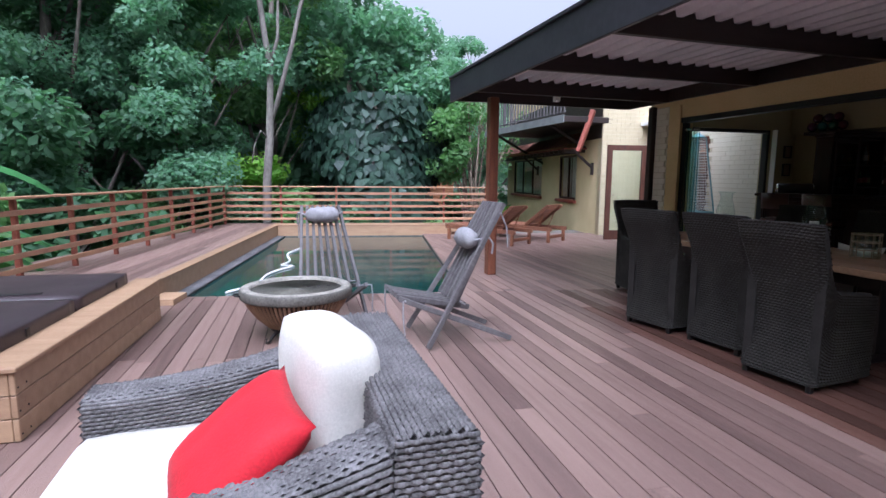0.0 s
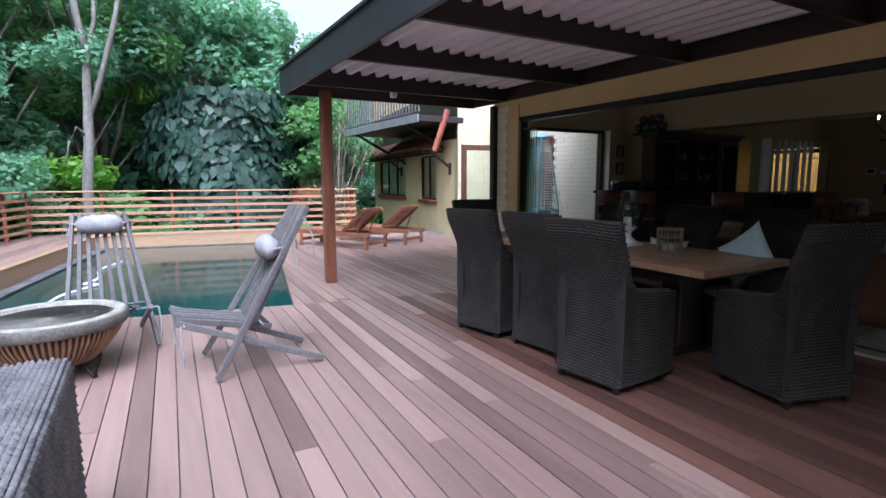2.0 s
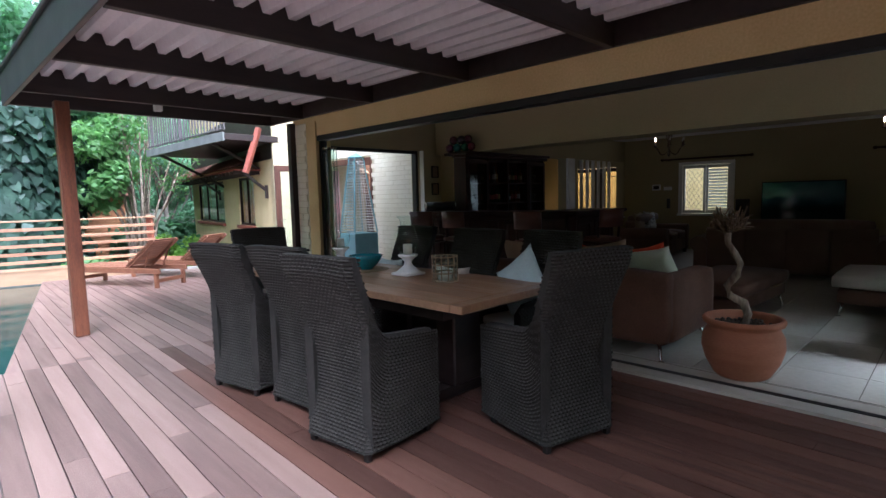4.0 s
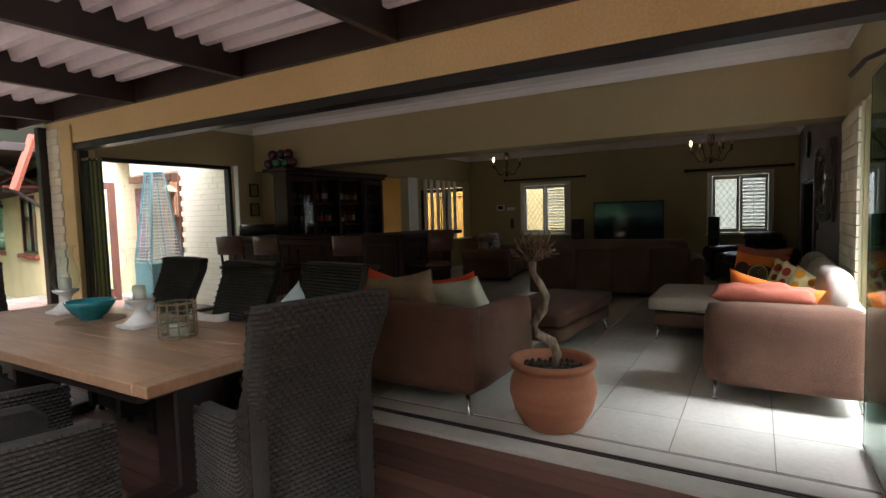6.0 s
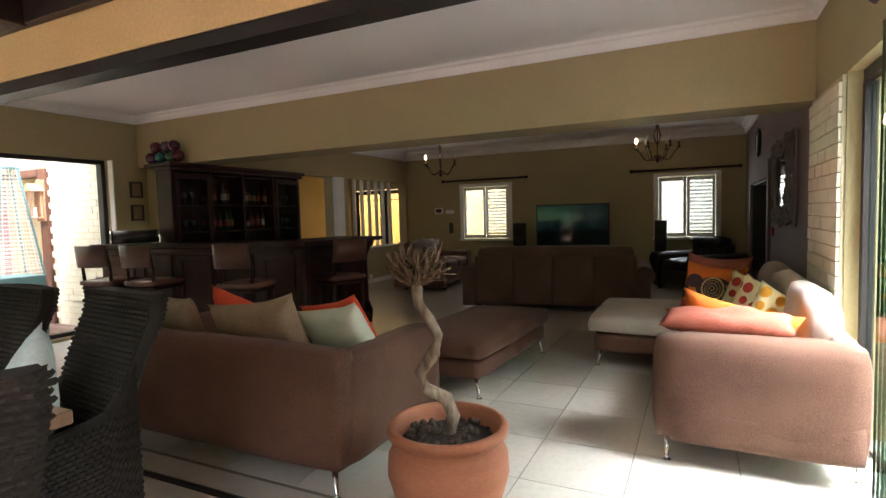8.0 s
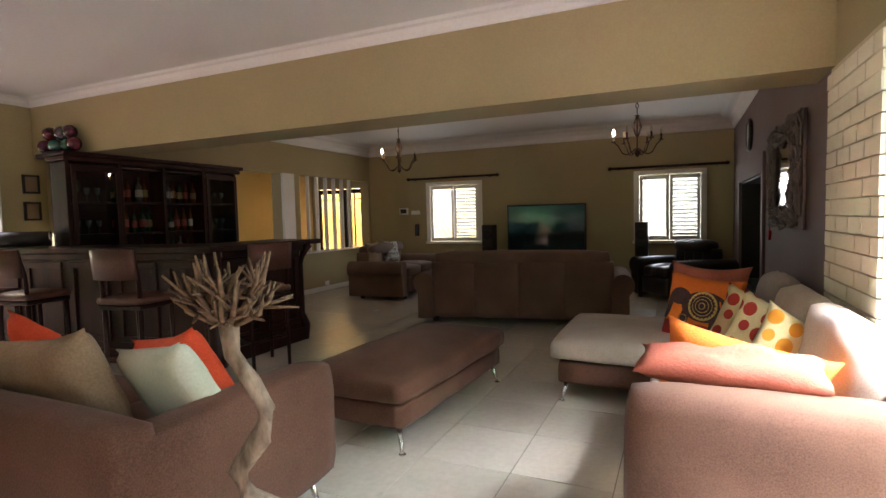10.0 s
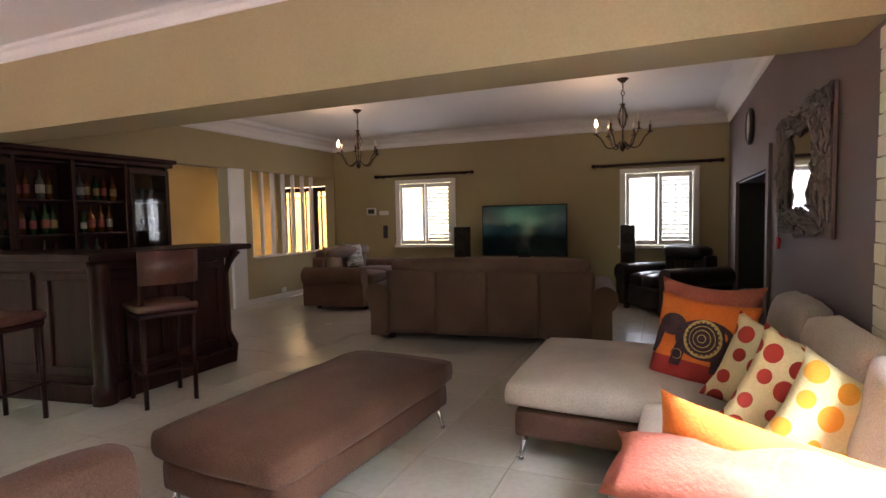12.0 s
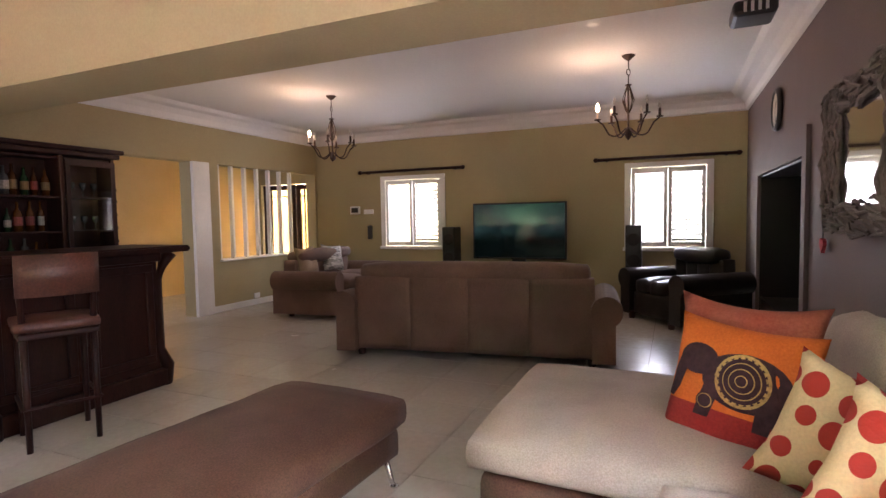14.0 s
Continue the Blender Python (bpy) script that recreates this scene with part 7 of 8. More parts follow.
def cabinet():
    t = thing("drinks_cabinet", pose(8.14, 6.44, FLOOR), "tall mahogany drinks cabinet with glass doors and a cornice", "cabinet")
    w, d, h = 2.32, 0.27, 2.02
    part("back_panel", box(0, w, d - 0.02, d, 0, h), M_DARKWOOD, t)
    part("base_unit", box(0, w, 0.0, d - 0.02, 0, 0.86, 0.004), M_DARKWOOD, t)
    for x in (0.0, w * 0.25, w * 0.5 - 0.02, w * 0.75, w - 0.04):
        part("upright", box(x, x + 0.04, 0.0, d - 0.02, 0.862, h, 0.004), M_DARKWOOD, t)
    for z in (0.862, 1.22, 1.58, h - 0.04):
        part("shelf", box(0.04, w - 0.04, 0.03, d - 0.02, z, z + 0.022), M_DARKWOOD, t)
    bm = box(-0.04, w + 0.04, -0.05, d, h, h + 0.05, 0.01, 2)
    box(-0.07, w + 0.07, -0.09, d, h + 0.05, h + 0.10, 0.015, 2, bm=bm)
    box(0.0, 0.30, d + 0.002, d + 0.24, h + 0.05, h + 0.10, 0.01, bm=bm)
    part("cornice", bm, M_DARKWOOD, t, "stepped mahogany cornice")
    for k in (0, 3):
        a, b = w * k / 4 + 0.045, w * (k + 1) / 4 - 0.006
        bm = box(a, b, -0.02, -0.002, 0.88, 0.94, 0.003)
        box(a, b, -0.02, -0.002, h - 0.10, h - 0.04, 0.003, bm=bm)
        box(a, a + 0.05, -0.02, -0.002, 0.94, h - 0.10, 0.003, bm=bm)
        box(b - 0.05, b, -0.02, -0.002, 0.94, h - 0.10, 0.003, bm=bm)
        dr = part("door", bm, M_DARKWOOD, t)
        part("pane", box(a + 0.05, b - 0.05, -0.012, -0.008, 0.94, h - 0.10), G_CLEAR, dr)
    for k in range(4):
        part("cupboard_door", box(w * k / 4 + 0.03, w * (k + 1) / 4 - 0.03, -0.018, -0.001, 0.10, 0.80, 0.008), M_DARKWOOD, t)
    part("wine_rack", box(w + 0.002, w + 0.02, 0.06, 0.20, 0.95, 1.75), M_DARKWOOD, t)
    for z in (1.1, 1.25, 1.4, 1.55, 1.68):
        part("rack_peg", tube([(w + 0.02, 0.12, z), (w + 0.09, 0.12, z + 0.01)], 0.016, 8), M_DARKWOOD, t)


cabinet()
rnd = random.Random(77)
glassy = [mat("bottle_green", (0.02, 0.06, 0.025), 0.12, bump=0), mat("bottle_brown", (0.08, 0.03, 0.01), 0.12, bump=0), mat("bottle_clear", (0.10, 0.11, 0.105), 0.12, bump=0), mat("bottle_amber", (0.12, 0.045, 0.010), 0.12, bump=0)]
tags = [mat("label_white", (0.36, 0.35, 0.31), 0.6), mat("label_red", (0.25, 0.04, 0.03), 0.6), mat("label_gold", (0.22, 0.15, 0.05), 0.5)]
for z in (0.886, 1.244, 1.604):
    x = 8.08 + 0.66
    while x < 8.08 + 1.74:
        if abs(x - 9.25) > 0.05:
            h, r, g = rnd.uniform(0.22, 0.31), rnd.uniform(0.028, 0.042), rnd.randrange(4)
            b = thing("bottle", pose(x, 6.44 + rnd.uniform(0.09, 0.17), z + FLOOR), "glass spirit bottle with a paper label on a shelf", "bottle", "bottles in the cabinet")
            part("glass_body", lathe([(0.0, 0.0), (r, 0.0), (r, h * 0.58), (r * 0.8, h * 0.68), (r * 0.36, h * 0.76), (r * 0.34, h), (0.0, h)], 12), glassy[g], b, smooth=True)
            part("label", lathe([(r + 0.001, h * 0.2), (r + 0.001, h * 0.5)], 12), tags[rnd.randrange(3)], b)
        x += rnd.uniform(0.075, 0.12)
for x0 in (8.16, 9.92):
    for z in (0.886, 1.244, 1.604):
        for k in range(4):
            gl = thing("drinking_glass", pose(x0 + 0.03 + k * 0.12, 6.58, z + FLOOR), "clear stemmed drinking glass on a shelf", "glass", "glasses in the cabinet")
            part("bowl", lathe([(0.03, 0.0), (0.004, 0.006), (0.004, 0.07), (0.03, 0.10), (0.034, 0.15)], 12), mat("crystal", (0.13, 0.135, 0.135), 0.08, bump=0, spec=0.8) if k == 0 and z < 0.9 and x0 < 9 else bpy.data.materials["crystal"], gl, smooth=True)

# ornaments on the cabinet
for dx, dy, dz, c in ((0.0, -0.16, 0, (0.12, 0.01, 0.02)), (0.03, 0.0, 0, (0.03, 0.16, 0.08)), (0.0, 0.16, 0, (0.02, 0.14, 0.12)), (-0.01, 0.32, 0, (0.10, 0.02, 0.06)), (0.01, -0.08, 0.13, (0.09, 0.012, 0.03)), (0.02, 0.08, 0.13, (0.06, 0.03, 0.05)), (0.0, 0.24, 0.13, (0.12, 0.012, 0.02))):
    b = bmesh.new()
    bmesh.ops.create_icosphere(b, subdivisions=2, radius=0.076)
    orn = link("glass_float", b, mat("glazed_ornament", c, 0.15, coat=0.5, bump=0.05), True)
    orn.location = (8.20 + dx, 6.52 + dy, FLOOR + 2.02 + 0.10 + 0.075 + dz)
    tagged(orn, "round coloured glass ornament stacked on the cabinet", "ornament", "ornaments on the cabinet")

# music player on the bar
mp = thing("music_player", pose(7.86, 6.78, FLOOR + 1.127, 0, 0, -35), "black tubular portable speaker with silver ends", "speaker")
part("body", tube([(-0.24, 0, 0.085), (0.24, 0, 0.085)], 0.08, 20), M_BLACK, mp, smooth=True)
for s in (-1, 1):
    part("end_ring", tube([(s * 0.24, 0, 0.085), (s * 0.262, 0, 0.085)], [0.085, 0.07], 20), M_CHROME, mp, "silver speaker end", True)

# framed pictures
for z in (1.43, 1.735):
    p = thing("picture", pose(8.28, Y_L - 0.012, z), "small dark framed picture on the wall", "picture", "pictures beside the window")
    bm = box(-0.085, 0.085, -0.012, 0.012, 0, 0.02)
    box(-0.085, 0.085, -0.012, 0.012, 0.19, 0.21, bm=bm)
    box(-0.085, -0.065, -0.012, 0.012, 0.02, 0.19, bm=bm)
    box(0.065, 0.085, -0.012, 0.012, 0.02, 0.19, bm=bm)
    part("picture_frame", bm, M_BLACK, p)
    part("print", box(-0.065, 0.065, 0.0, 0.01, 0.02, 0.19), M_TAN, p)


# ---- shuttered windows ----
def shutter_window(name, y0, y1):
    t = thing(name, pose(X_F, 0, 0), "white plantation shutters in a white window frame", "window", kind="structure")
    z0, z1 = 0.86, 1.99
    bm = box(-0.03, 0.0, y0 - 0.06, y1 + 0.06, z1, z1 + 0.07, 0.004)
    box(-0.03, 0.0, y0 - 0.06, y0 + 0.03, z0, z1, 0.004, bm=bm)
    box(-0.03, 0.0, y1 - 0.03, y1 + 0.06, z0, z1, 0.004, bm=bm)
    box(-0.05, 0.0, y0 - 0.08, y1 + 0.08, z0 - 0.05, z0, 0.004, bm=bm)
    part("window_frame", bm, M_WHITE, t)
    mid = (y0 + y1) / 2
    for a, b, openness in ((y0 + 0.035, mid - 0.005, 36), (mid + 0.005, y1 - 0.035, None)):
        bm = box(-0.01, 0.02, a, a + 0.05, z0 + 0.01, z1 - 0.01, 0.003)
        box(-0.01, 0.02, b - 0.05, b, z0 + 0.01, z1 - 0.01, 0.003, bm=bm)
        box(-0.01, 0.02, a + 0.05, b - 0.05, z0 + 0.01, z0 + 0.08, 0.003, bm=bm)
        box(-0.01, 0.02, a + 0.05, b - 0.05, z1 - 0.08, z1 - 0.01, 0.003, bm=bm)
        sh = part("shutter", bm, M_WHITE, t)
        z = z0 + 0.11
        while openness and z < z1 - 0.10:
            part("louvre", box(-0.032, 0.032, a + 0.052, b - 0.052, -0.004, 0.004, 0.002), M_WHITE, sh).matrix_local = pose(0.005, 0, z, 0, openness, 0)
            z += 0.068
        if openness:
            part("tilt_rod", box(-0.035, -0.027, (a + b) / 2 - 0.006, (a + b) / 2 + 0.006, z0 + 0.12, z1 - 0.12), M_WHITE, sh)
    part("pane", box(0.11, 0.116, y0, y1, z0, z1), G_CLEAR, t).visible_shadow = False
    bars = bmesh.new()
    cell, rise = 0.11, 0.16
    for sg in (-1, 1):
        for k in range(-12, 13):
            pts = []
            for i in range(29):
                z = z0 + (z1 - z0) * i / 28
                y = mid + k * cell + sg * (z - z0) * cell / rise
                y += 0.012 * math.sin(i * 1.57)
                if y0 < y < y1:
                    pts.append((0.055, y, z))
            if len(pts) > 2:
                tube(pts, 0.0045, 4, bars)
    tagged(part("burglar_bars", bars, M_BLACK, t, "black iron lattice of burglar bars"), kind="stuff")


shutter_window("window_2", 4.19, 5.28)
shutter_window("window_3", 0.25, 1.27)
for y0, y1, z in ((3.79, 5.72, 2.14), (-0.10, 1.72, 2.12)):
    r = thing("curtain_rod", pose(X_F - 0.07, 0, z), "dark wooden curtain rod on brackets", "curtain rod", "curtain rods over the windows")
    part("rod", tube([(0, y0, 0), (0, y1, 0)], 0.022, 10), M_DARKWOOD, r, smooth=True)
    for y in (y0, y1):
        part("finial", lathe([(0.0, -0.04), (0.03, -0.02), (0.034, 0.0), (0.03, 0.02), (0.0, 0.04)], 10), M_DARKWOOD, r, smooth=True).matrix_local = pose(0, y, 0, 90, 0, 0)
    for y in (y0 + 0.15, y1 - 0.15):
        part("bracket", box(-0.01, 0.07, y - 0.012, y + 0.012, -0.03, 0.01), M_DARKWOOD, r)

# television on a stand, speakers
tv = thing("television", pose(14.10, 2.79, 0), "wide flat television with a dim teal picture", "television")
part("stand_unit", box(-0.20, 0.22, -1.0, 1.0, FLOOR, 0.52, 0.01), M_DARKWOOD, tv)
part("foot", box(-0.12, 0.12, -0.3, 0.3, 0.52, 0.54, 0.005), M_BLACK, tv)
part("neck", box(-0.02, 0.03, -0.1, 0.1, 0.54, 0.74), M_BLACK, tv)
part("bezel", box(-0.035, 0.02, -0.71, 0.71, 0.70, 1.54, 0.006), M_BLACK, tv)
part("screen", box(-0.038, -0.036, -0.685, 0.685, 0.725, 1.515), M_SCREEN, tv, "glossy screen lit with a dim teal picture")
for y in (3.83, 1.17):
    s = thing("loudspeaker", pose(14.0, y, FLOOR), "tall black floor-standing loudspeaker", "loudspeaker", "loudspeakers by the television")
    part("cabinet", box(-0.14, 0.14, -0.10, 0.10, 0.0, 1.17, 0.01), M_BLACK, s)
    for z in (0.45, 0.70, 0.98):
        part("driver", tube([(-0.141, 0, z), (-0.146, 0, z)], [0.085, 0.08], 20), M_IRON, s)

# intercom, light switch, socket
ic = thing("intercom", pose(X_F - 0.02, 5.87, 1.49), "small white wall intercom with a dark screen", "intercom")
part("case", box(-0.012, 0.018, -0.10, 0.10, -0.07, 0.07, 0.006), M_WHITE, ic)
part("display", box(-0.014, -0.0125, -0.07, 0.07, -0.04, 0.045), M_BLACK, ic)
tagged(link("switch_plate", box(X_F - 0.012, X_F - 0.001, 5.50, 5.70, 1.42, 1.50, 0.003), M_WHITE), "white wall switch plate", "switch")
tagged(link("handset", box(X_F - 0.05, X_F - 0.001, 5.53, 5.61, 0.98, 1.22, 0.015, 2), M_BLACK), "black wall telephone handset", "telephone")
tagged(link("socket_outlet", box(12.82, 12.94, 6.705, 6.719, 0.12, 0.20, 0.003), M_WHITE), "white wall socket outlet", "socket")
tagged(link("baseboard", box(12.00, X_F, 6.704, 6.719, FLOOR, FLOOR + 0.09), M_WHITE), "pale skirting board", "skirting", kind="structure")
tagged(link("door_trim", box(11.72, 12.00, 6.66, 6.719, FLOOR, 2.16, 0.006), M_WHITE), "white painted doorway jamb", "jamb", kind="structure")


# ---- slatted screen and entrance doors ----
scr = thing("screen", pose(0, 0, 0), "white painted slatted screen over a low wall", "screen", kind="structure")
for k in range(7):
    x = 12.26 + k * 0.265
    part("slat", box(x - 0.022, x + 0.022, 6.775, 6.84, 0.776, 2.158, 0.004), M_WHITE, scr)
part("sill", box(12.18, 14.46, 6.66, 6.94, 0.752, 0.775, 0.004), M_WHITE, scr)
ed = thing("door_2", pose(0, 0, 0), "dark framed entrance doors with small glass panes", "door", kind="structure")
for y0 in (7.09, 7.97):
    bm = box(15.44, 15.49, y0, y0 + 0.86, FLOOR, 0.30, 0.004)
    box(15.44, 15.49, y0, y0 + 0.86, 1.98, 2.08, 0.004, bm=bm)
    box(15.44, 15.49, y0, y0 + 0.10, 0.30, 1.98, 0.004, bm=bm)
    box(15.44, 15.49, y0 + 0.76, y0 + 0.86, 0.30, 1.98, 0.004, bm=bm)
    for y in (y0 + 0.20, y0 + 0.66):
        box(15.45, 15.48, y - 0.012, y + 0.012, 0.30, 1.98, bm=bm)
    for z in (0.46, 1.84):
        box(15.452, 15.478, y0 + 0.10, y0 + 0.76, z - 0.012, z + 0.012, bm=bm)
    leaf = part("door_leaf", bm, M_DARKWOOD, ed)
    part("pane", box(15.463, 15.467, y0 + 0.10, y0 + 0.76, 0.30, 1.98), G_AMBER, leaf).visible_shadow = False


# ---- mirror, clock, fireplace, projector on the brown wall ----
def mirror():
    t = thing("mirror", pose(9.72, Y_R + 0.035, 1.205), "wall mirror in a frame of woven driftwood sticks", "mirror")
    w, h = 1.40, 0.83
    part("backing", box(-w / 2, w / 2, -0.03, -0.012, 0, h), M_BROWNWALL, t)
    part("glass", box(-w / 2 + 0.36, w / 2 - 0.36, -0.011, -0.006, 0.15, h - 0.15), M_MIRROR, t)
    drift = mat("driftwood", (0.22, 0.19, 0.175), 0.8, (0.12, 0.10, 0.09), scale=8, bump=0.4, rand=0.5)
    rnd = random.Random(4)
    for k in range(290):
        side = rnd.random()
        if side < 0.3 or side > 0.7:
            x = (-w / 2 + rnd.uniform(0.0, 0.38)) * (1 if side < 0.3 else -1)
            z = rnd.uniform(0.05, h - 0.05)
            p, q = Vector((x, 0, z)), Vector((x + rnd.uniform(-0.03, 0.03), 0.0, z + rnd.uniform(0.12, 0.26)))
        else:
            x = rnd.uniform(-w / 2 + 0.1, w / 2 - 0.1)
            z = rnd.uniform(0.0, 0.16) if side < 0.5 else h - rnd.uniform(0.0, 0.16)
            p, q = Vector((x, 0, z)), Vector((x + rnd.uniform(0.15, 0.3), 0, z + rnd.uniform(-0.06, 0.06)))
        q.x, q.z = max(-w / 2, min(w / 2, q.x)), max(0, min(h, q.z))
        m = p.lerp(q, 0.5) + Vector((rnd.uniform(-0.03, 0.03), rnd.uniform(0.005, 0.025), rnd.uniform(-0.03, 0.03)))
        part("stick", tube([p, m, q], [0.008, 0.012, 0.006], 5), drift, t)


mirror()
ht = thing("heart_ornament", pose(10.42, Y_R + 0.03, 1.115), "small red heart hanging on a thread", "ornament")
part("heart", prism([(0.0, -0.05), (0.045, 0.0), (0.045, 0.03), (0.022, 0.042), (0.0, 0.028), (-0.022, 0.042), (-0.045, 0.03), (-0.045, 0.0)], -0.01, 0.01), mat("red_felt", (0.5, 0.02, 0.03), 0.8), ht).matrix_local = pose(0, 0, 0, 90, 0, 0)
part("thread", tube([(0, 0, 0.03), (0, 0, 0.12)], 0.002, 4), M_BLACK, ht)
ck = thing("wall_clock", pose(12.2, Y_R, 2.265, -90, 0, 0) @ Matrix.Diagonal((1.1, 1.1, 1.0, 1)), "round dark rimmed wall clock", "clock")
part("rim", lathe([(0.0, 0.002), (0.17, 0.002), (0.18, 0.02), (0.17, 0.045), (0.145, 0.045), (0.14, 0.03), (0.0, 0.03)], 32), M_BLACK, ck, smooth=True)
part("dial", lathe([(0.0, 0.033), (0.138, 0.033), (0.138, 0.031)], 32), M_CREAM, ck)
for a, l in ((20, 0.11), (140, 0.08)):
    part("hand", box(-0.004, 0.004, 0, l, 0.036, 0.038), M_BLACK, ck).rotation_euler = (0, 0, radians(a))
fp = thing("fireplace", pose(0, 0, 0), "black fireplace recess with a dark timber surround", "fireplace")
part("firebox", box(11.07, 13.30, Y_R - 0.69, Y_R - 0.60, FLOOR, 1.73), M_BLACK, fp)
part("side", box(11.07, 11.09, Y_R - 0.60, Y_R - 0.004, FLOOR, 1.73), M_BLACK, fp)
part("side", box(13.28, 13.30, Y_R - 0.60, Y_R - 0.004, FLOOR, 1.73), M_BLACK, fp)
part("soffit", box(11.09, 13.28, Y_R - 0.60, Y_R - 0.004, 1.71, 1.73), M_BLACK, fp)
part("surround", box(10.94, 11.07, Y_R, Y_R + 0.03, FLOOR, 1.94), M_BROWNWALL, fp)
part("surround", box(13.30, 13.43, Y_R, Y_R + 0.03, FLOOR, 1.94), M_BROWNWALL, fp)
part("surround", box(11.07, 13.30, Y_R, Y_R + 0.03, 1.73, 1.94), M_BROWNWALL, fp)
part("hearth", box(11.25, 13.15, Y_R - 0.6, Y_R, FLOOR, 0.40), M_BLACK, fp)
pj = thing("projector", pose(10.95, 0.17, CEIL_B), "small black ceiling-hung projector with white vents", "projector")
part("mount", tube([(0, 0, 0), (0, 0, -0.06)], 0.03, 10), M_BLACK, pj)
part("case", box(-0.16, 0.16, -0.14, 0.14, -0.17, -0.06, 0.03, 2), M_BLACK, pj)
for k in range(4):
    part("vent_strip", box(-0.165, -0.161, -0.08 + k * 0.045, -0.06 + k * 0.045, -0.15, -0.08), M_WHITE, pj)
for x, y, z in ((6.6, 3.6, CEIL), (7.2, 5.6, CEIL), (6.4, 5.2, CEIL), (11.0, 1.3, CEIL_B)):
    tagged(link("downlight", lathe([(0.0, -0.004), (0.04, -0.004), (0.05, 0.0)], 20), M_WHITE), "small round white ceiling downlight", "downlight", "ceiling downlights").location = (x, y, z)


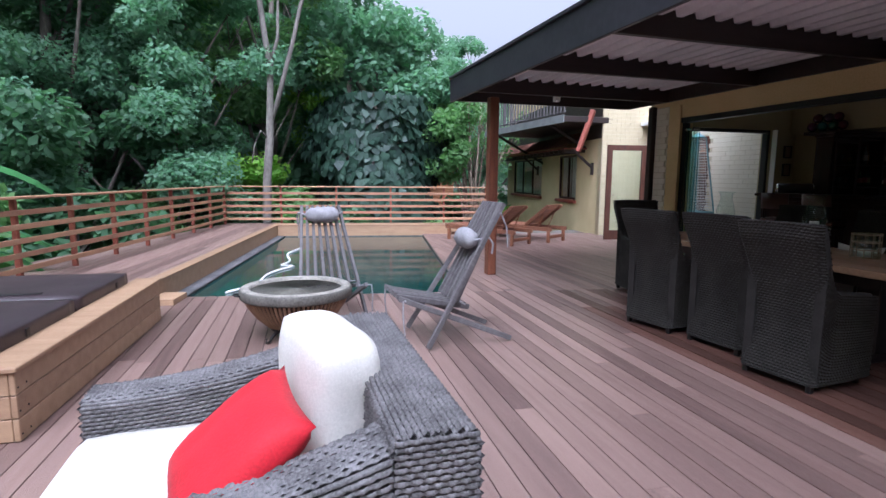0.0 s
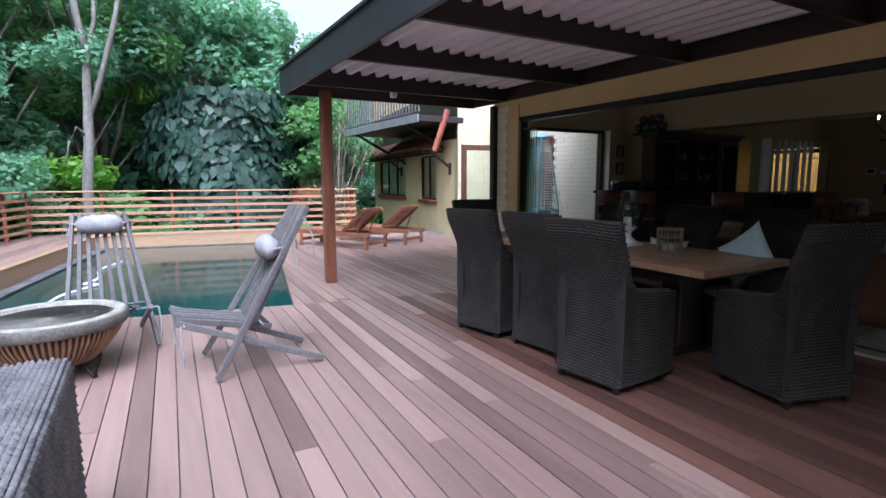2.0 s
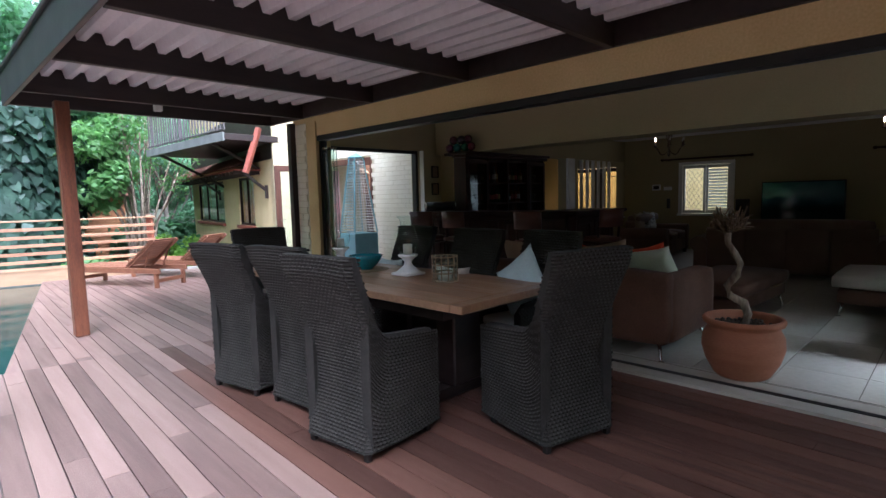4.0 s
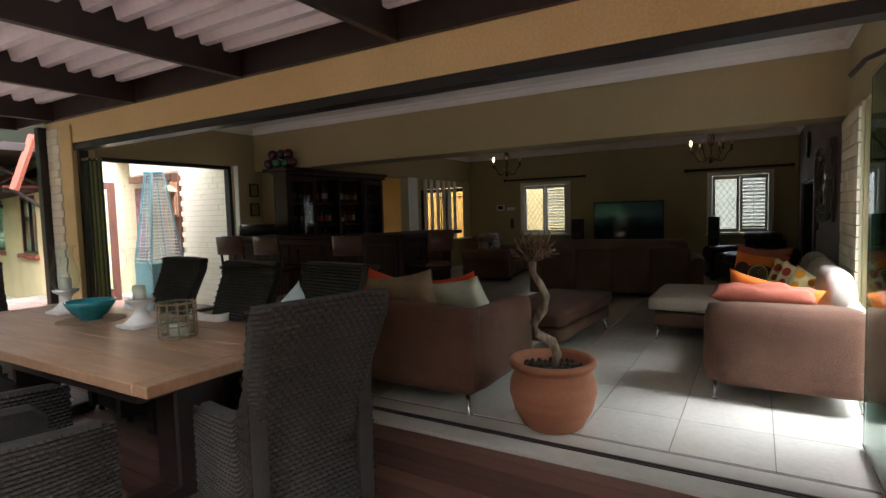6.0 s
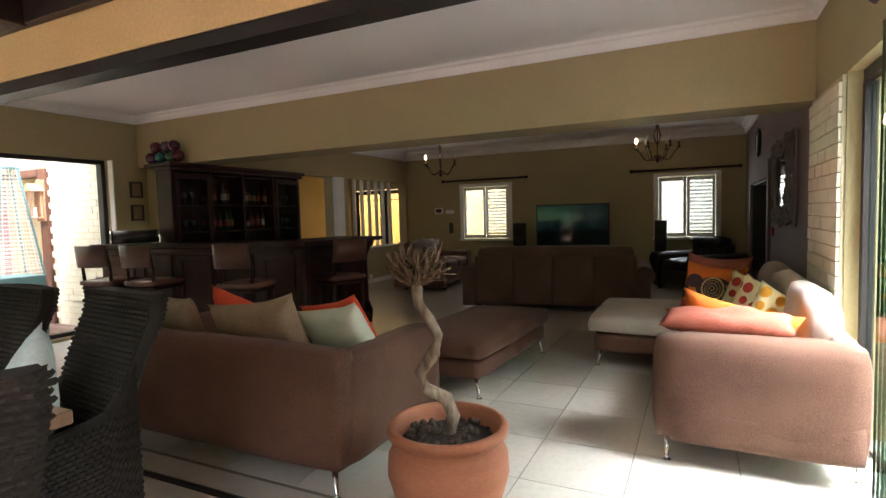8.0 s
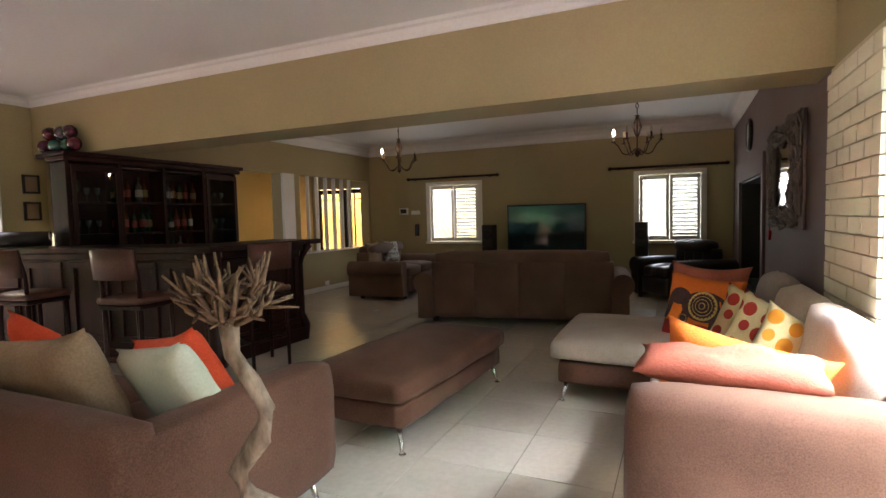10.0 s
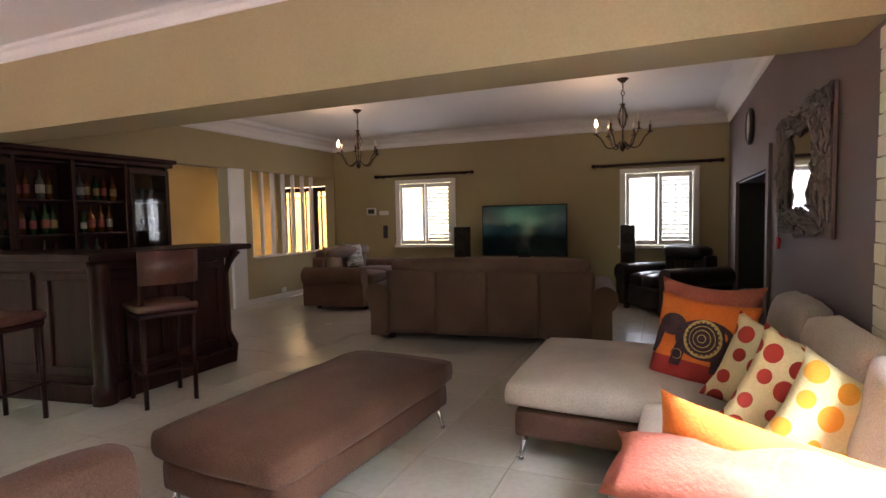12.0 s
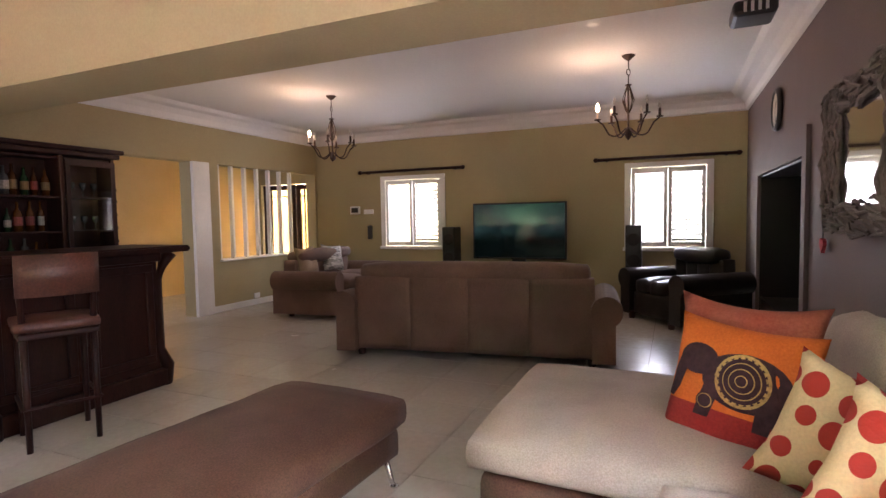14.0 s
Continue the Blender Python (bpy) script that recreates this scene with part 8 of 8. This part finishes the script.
# ---- chandeliers ----
def chandelier():
    t = thing("chandelier", pose(12.02, 1.10, CEIL_B, 0, 0, -36), "wrought iron candle chandelier with one bulb lit", "chandelier", "chandeliers in the living room")
    rust = mat("rusted_iron", (0.055, 0.030, 0.022), 0.55, (0.03, 0.018, 0.014), scale=12, bump=0.2, metal=0.5)
    part("ceiling_rose", lathe([(0.0, -0.05), (0.02, -0.045), (0.06, -0.008), (0.065, 0.0), (0.0, 0.0)], 16), rust, t, smooth=True)
    part("rod", tube([(0, 0, -0.04), (0.004, 0, -0.13)], 0.006, 6), rust, t)
    part("hook_ring", tube([(0.026 * math.sin(a * math.tau / 14), 0, -0.16 + 0.03 * math.cos(a * math.tau / 14)) for a in range(15)], 0.005, 6), rust, t, smooth=True)
    part("rod", tube([(0, 0, -0.19), (0, 0, -0.29)], 0.006, 6), rust, t)
    part("collar", lathe([(0.0, -0.275), (0.03, -0.28), (0.034, -0.288), (0.0, -0.295)], 12), rust, t, smooth=True)
    for k in range(8):
        a = k * math.tau / 8
        part("cage_wire", tube([(0.01 * math.cos(a), 0.01 * math.sin(a), -0.29), (0.028 * math.cos(a), 0.028 * math.sin(a), -0.34), (0.055 * math.cos(a), 0.055 * math.sin(a), -0.43), (0.03 * math.cos(a), 0.03 * math.sin(a), -0.51), (0.012 * math.cos(a), 0.012 * math.sin(a), -0.55)], 0.005, 5), rust, t)
    part("stem", tube([(0, 0, -0.28), (0, 0, -0.78)], 0.010, 8), rust, t)
    part("finial", lathe([(0.0, -0.82), (0.02, -0.80), (0.035, -0.77), (0.02, -0.73), (0.012, -0.70)], 12), rust, t, smooth=True)
    for k in range(6):
        a = k * 60 + 15
        pts = []
        for i in range(11):
            u = i / 10
            pts.append((0.02 + 0.27 * u, 0, -0.70 - 0.075 * math.sin(math.pi * min(1.0, u * 1.25)) + 0.09 * max(0, u - 0.6) / 0.4))
        arm = part("arm", tube(pts, 0.008, 6), rust, t, smooth=True)
        arm.matrix_local = pose(0, 0, 0, 0, 0, a)
        part("drip_pan", lathe([(0.0, -0.612), (0.03, -0.610), (0.034, -0.600), (0.0, -0.604)], 12), rust, arm).location = (0.29, 0, 0)
        part("candle_sleeve", lathe([(0.013, -0.605), (0.013, -0.525), (0.0, -0.525)], 10), rust if k != 2 else M_CREAM, arm).location = (0.29, 0, 0)
        lit = k == 2
        part("bulb", lathe([(0.0, -0.527), (0.013, -0.515), (0.017, -0.49), (0.008, -0.455), (0.0, -0.44)], 10), M_LIT if lit else M_BULB, arm, "glowing warm candle bulb" if lit else "", True).location = (0.29, 0, 0)
    return t


M_LIT = mat("lit_bulb", (1.0, 0.8, 0.5), 0.3, bump=0, emit=(1.0, 0.62, 0.28), emit_strength=25.0)
M_BULB = mat("unlit_bulb", (0.75, 0.72, 0.66), 0.15, bump=0)
cd = chandelier()
copy_thing(cd, pose(12.08, 4.64, CEIL_B, 0, 0, 10))
for x, y, turn in ((12.02, 1.10, -36), (12.08, 4.64, 10)):
    a = radians(135 + turn)
    lp = new("bulb_light", bpy.data.lights.new("bulb_light", "POINT"))
    lp.data.energy, lp.data.color, lp.data.shadow_soft_size = 0.5, (1.0, 0.70, 0.42), 0.03
    lp.location = (x + 0.31 * math.cos(a), y + 0.31 * math.sin(a), CEIL_B - 0.42)

# ---- floor tiles, nearest ones as pieces ----
tile_bm = box(-0.5, 0.5, -0.5, 0.5, -0.008, 0.0)
tile_me = bpy.data.meshes.new("floor_tile")
tile_bm.to_mesh(tile_me)
tile_bm.free()
tile_me.materials.append(M_TILE)
TP = 0.515
M_TILEFAR = mat("floor_tile_far", (0.60, 0.575, 0.51), 0.22, (0.50, 0.475, 0.41), scale=1.2, fine=14, bump=0.03, spec=0.55, island=True)
fl = bpy.data.objects["floor"]
far = bmesh.new()
for i in range(0, 24):
    for j in range(-1, 22):
        x, y = 5.70 + (i + 0.5) * TP, -0.155 + (j + 0.5) * TP
        if x > 15.3 or y > 8.9 or (x < 8.4 and y > 7.45):
            continue
        if x < 11.9 and y < 6.8:
            ob = new("tile", tile_me)
            ob.parent = fl
            ob.matrix_local = pose(x, y, FLOOR) @ Matrix.Diagonal((TP - 0.005, TP - 0.005, 1, 1))
        else:
            box(x - TP / 2 + 0.0025, x + TP / 2 - 0.0025, y - TP / 2 + 0.0025, y + TP / 2 - 0.0025, FLOOR - 0.008, FLOOR, bm=far)
tagged(part("far_tiles", far, M_TILEFAR, fl), kind="stuff")
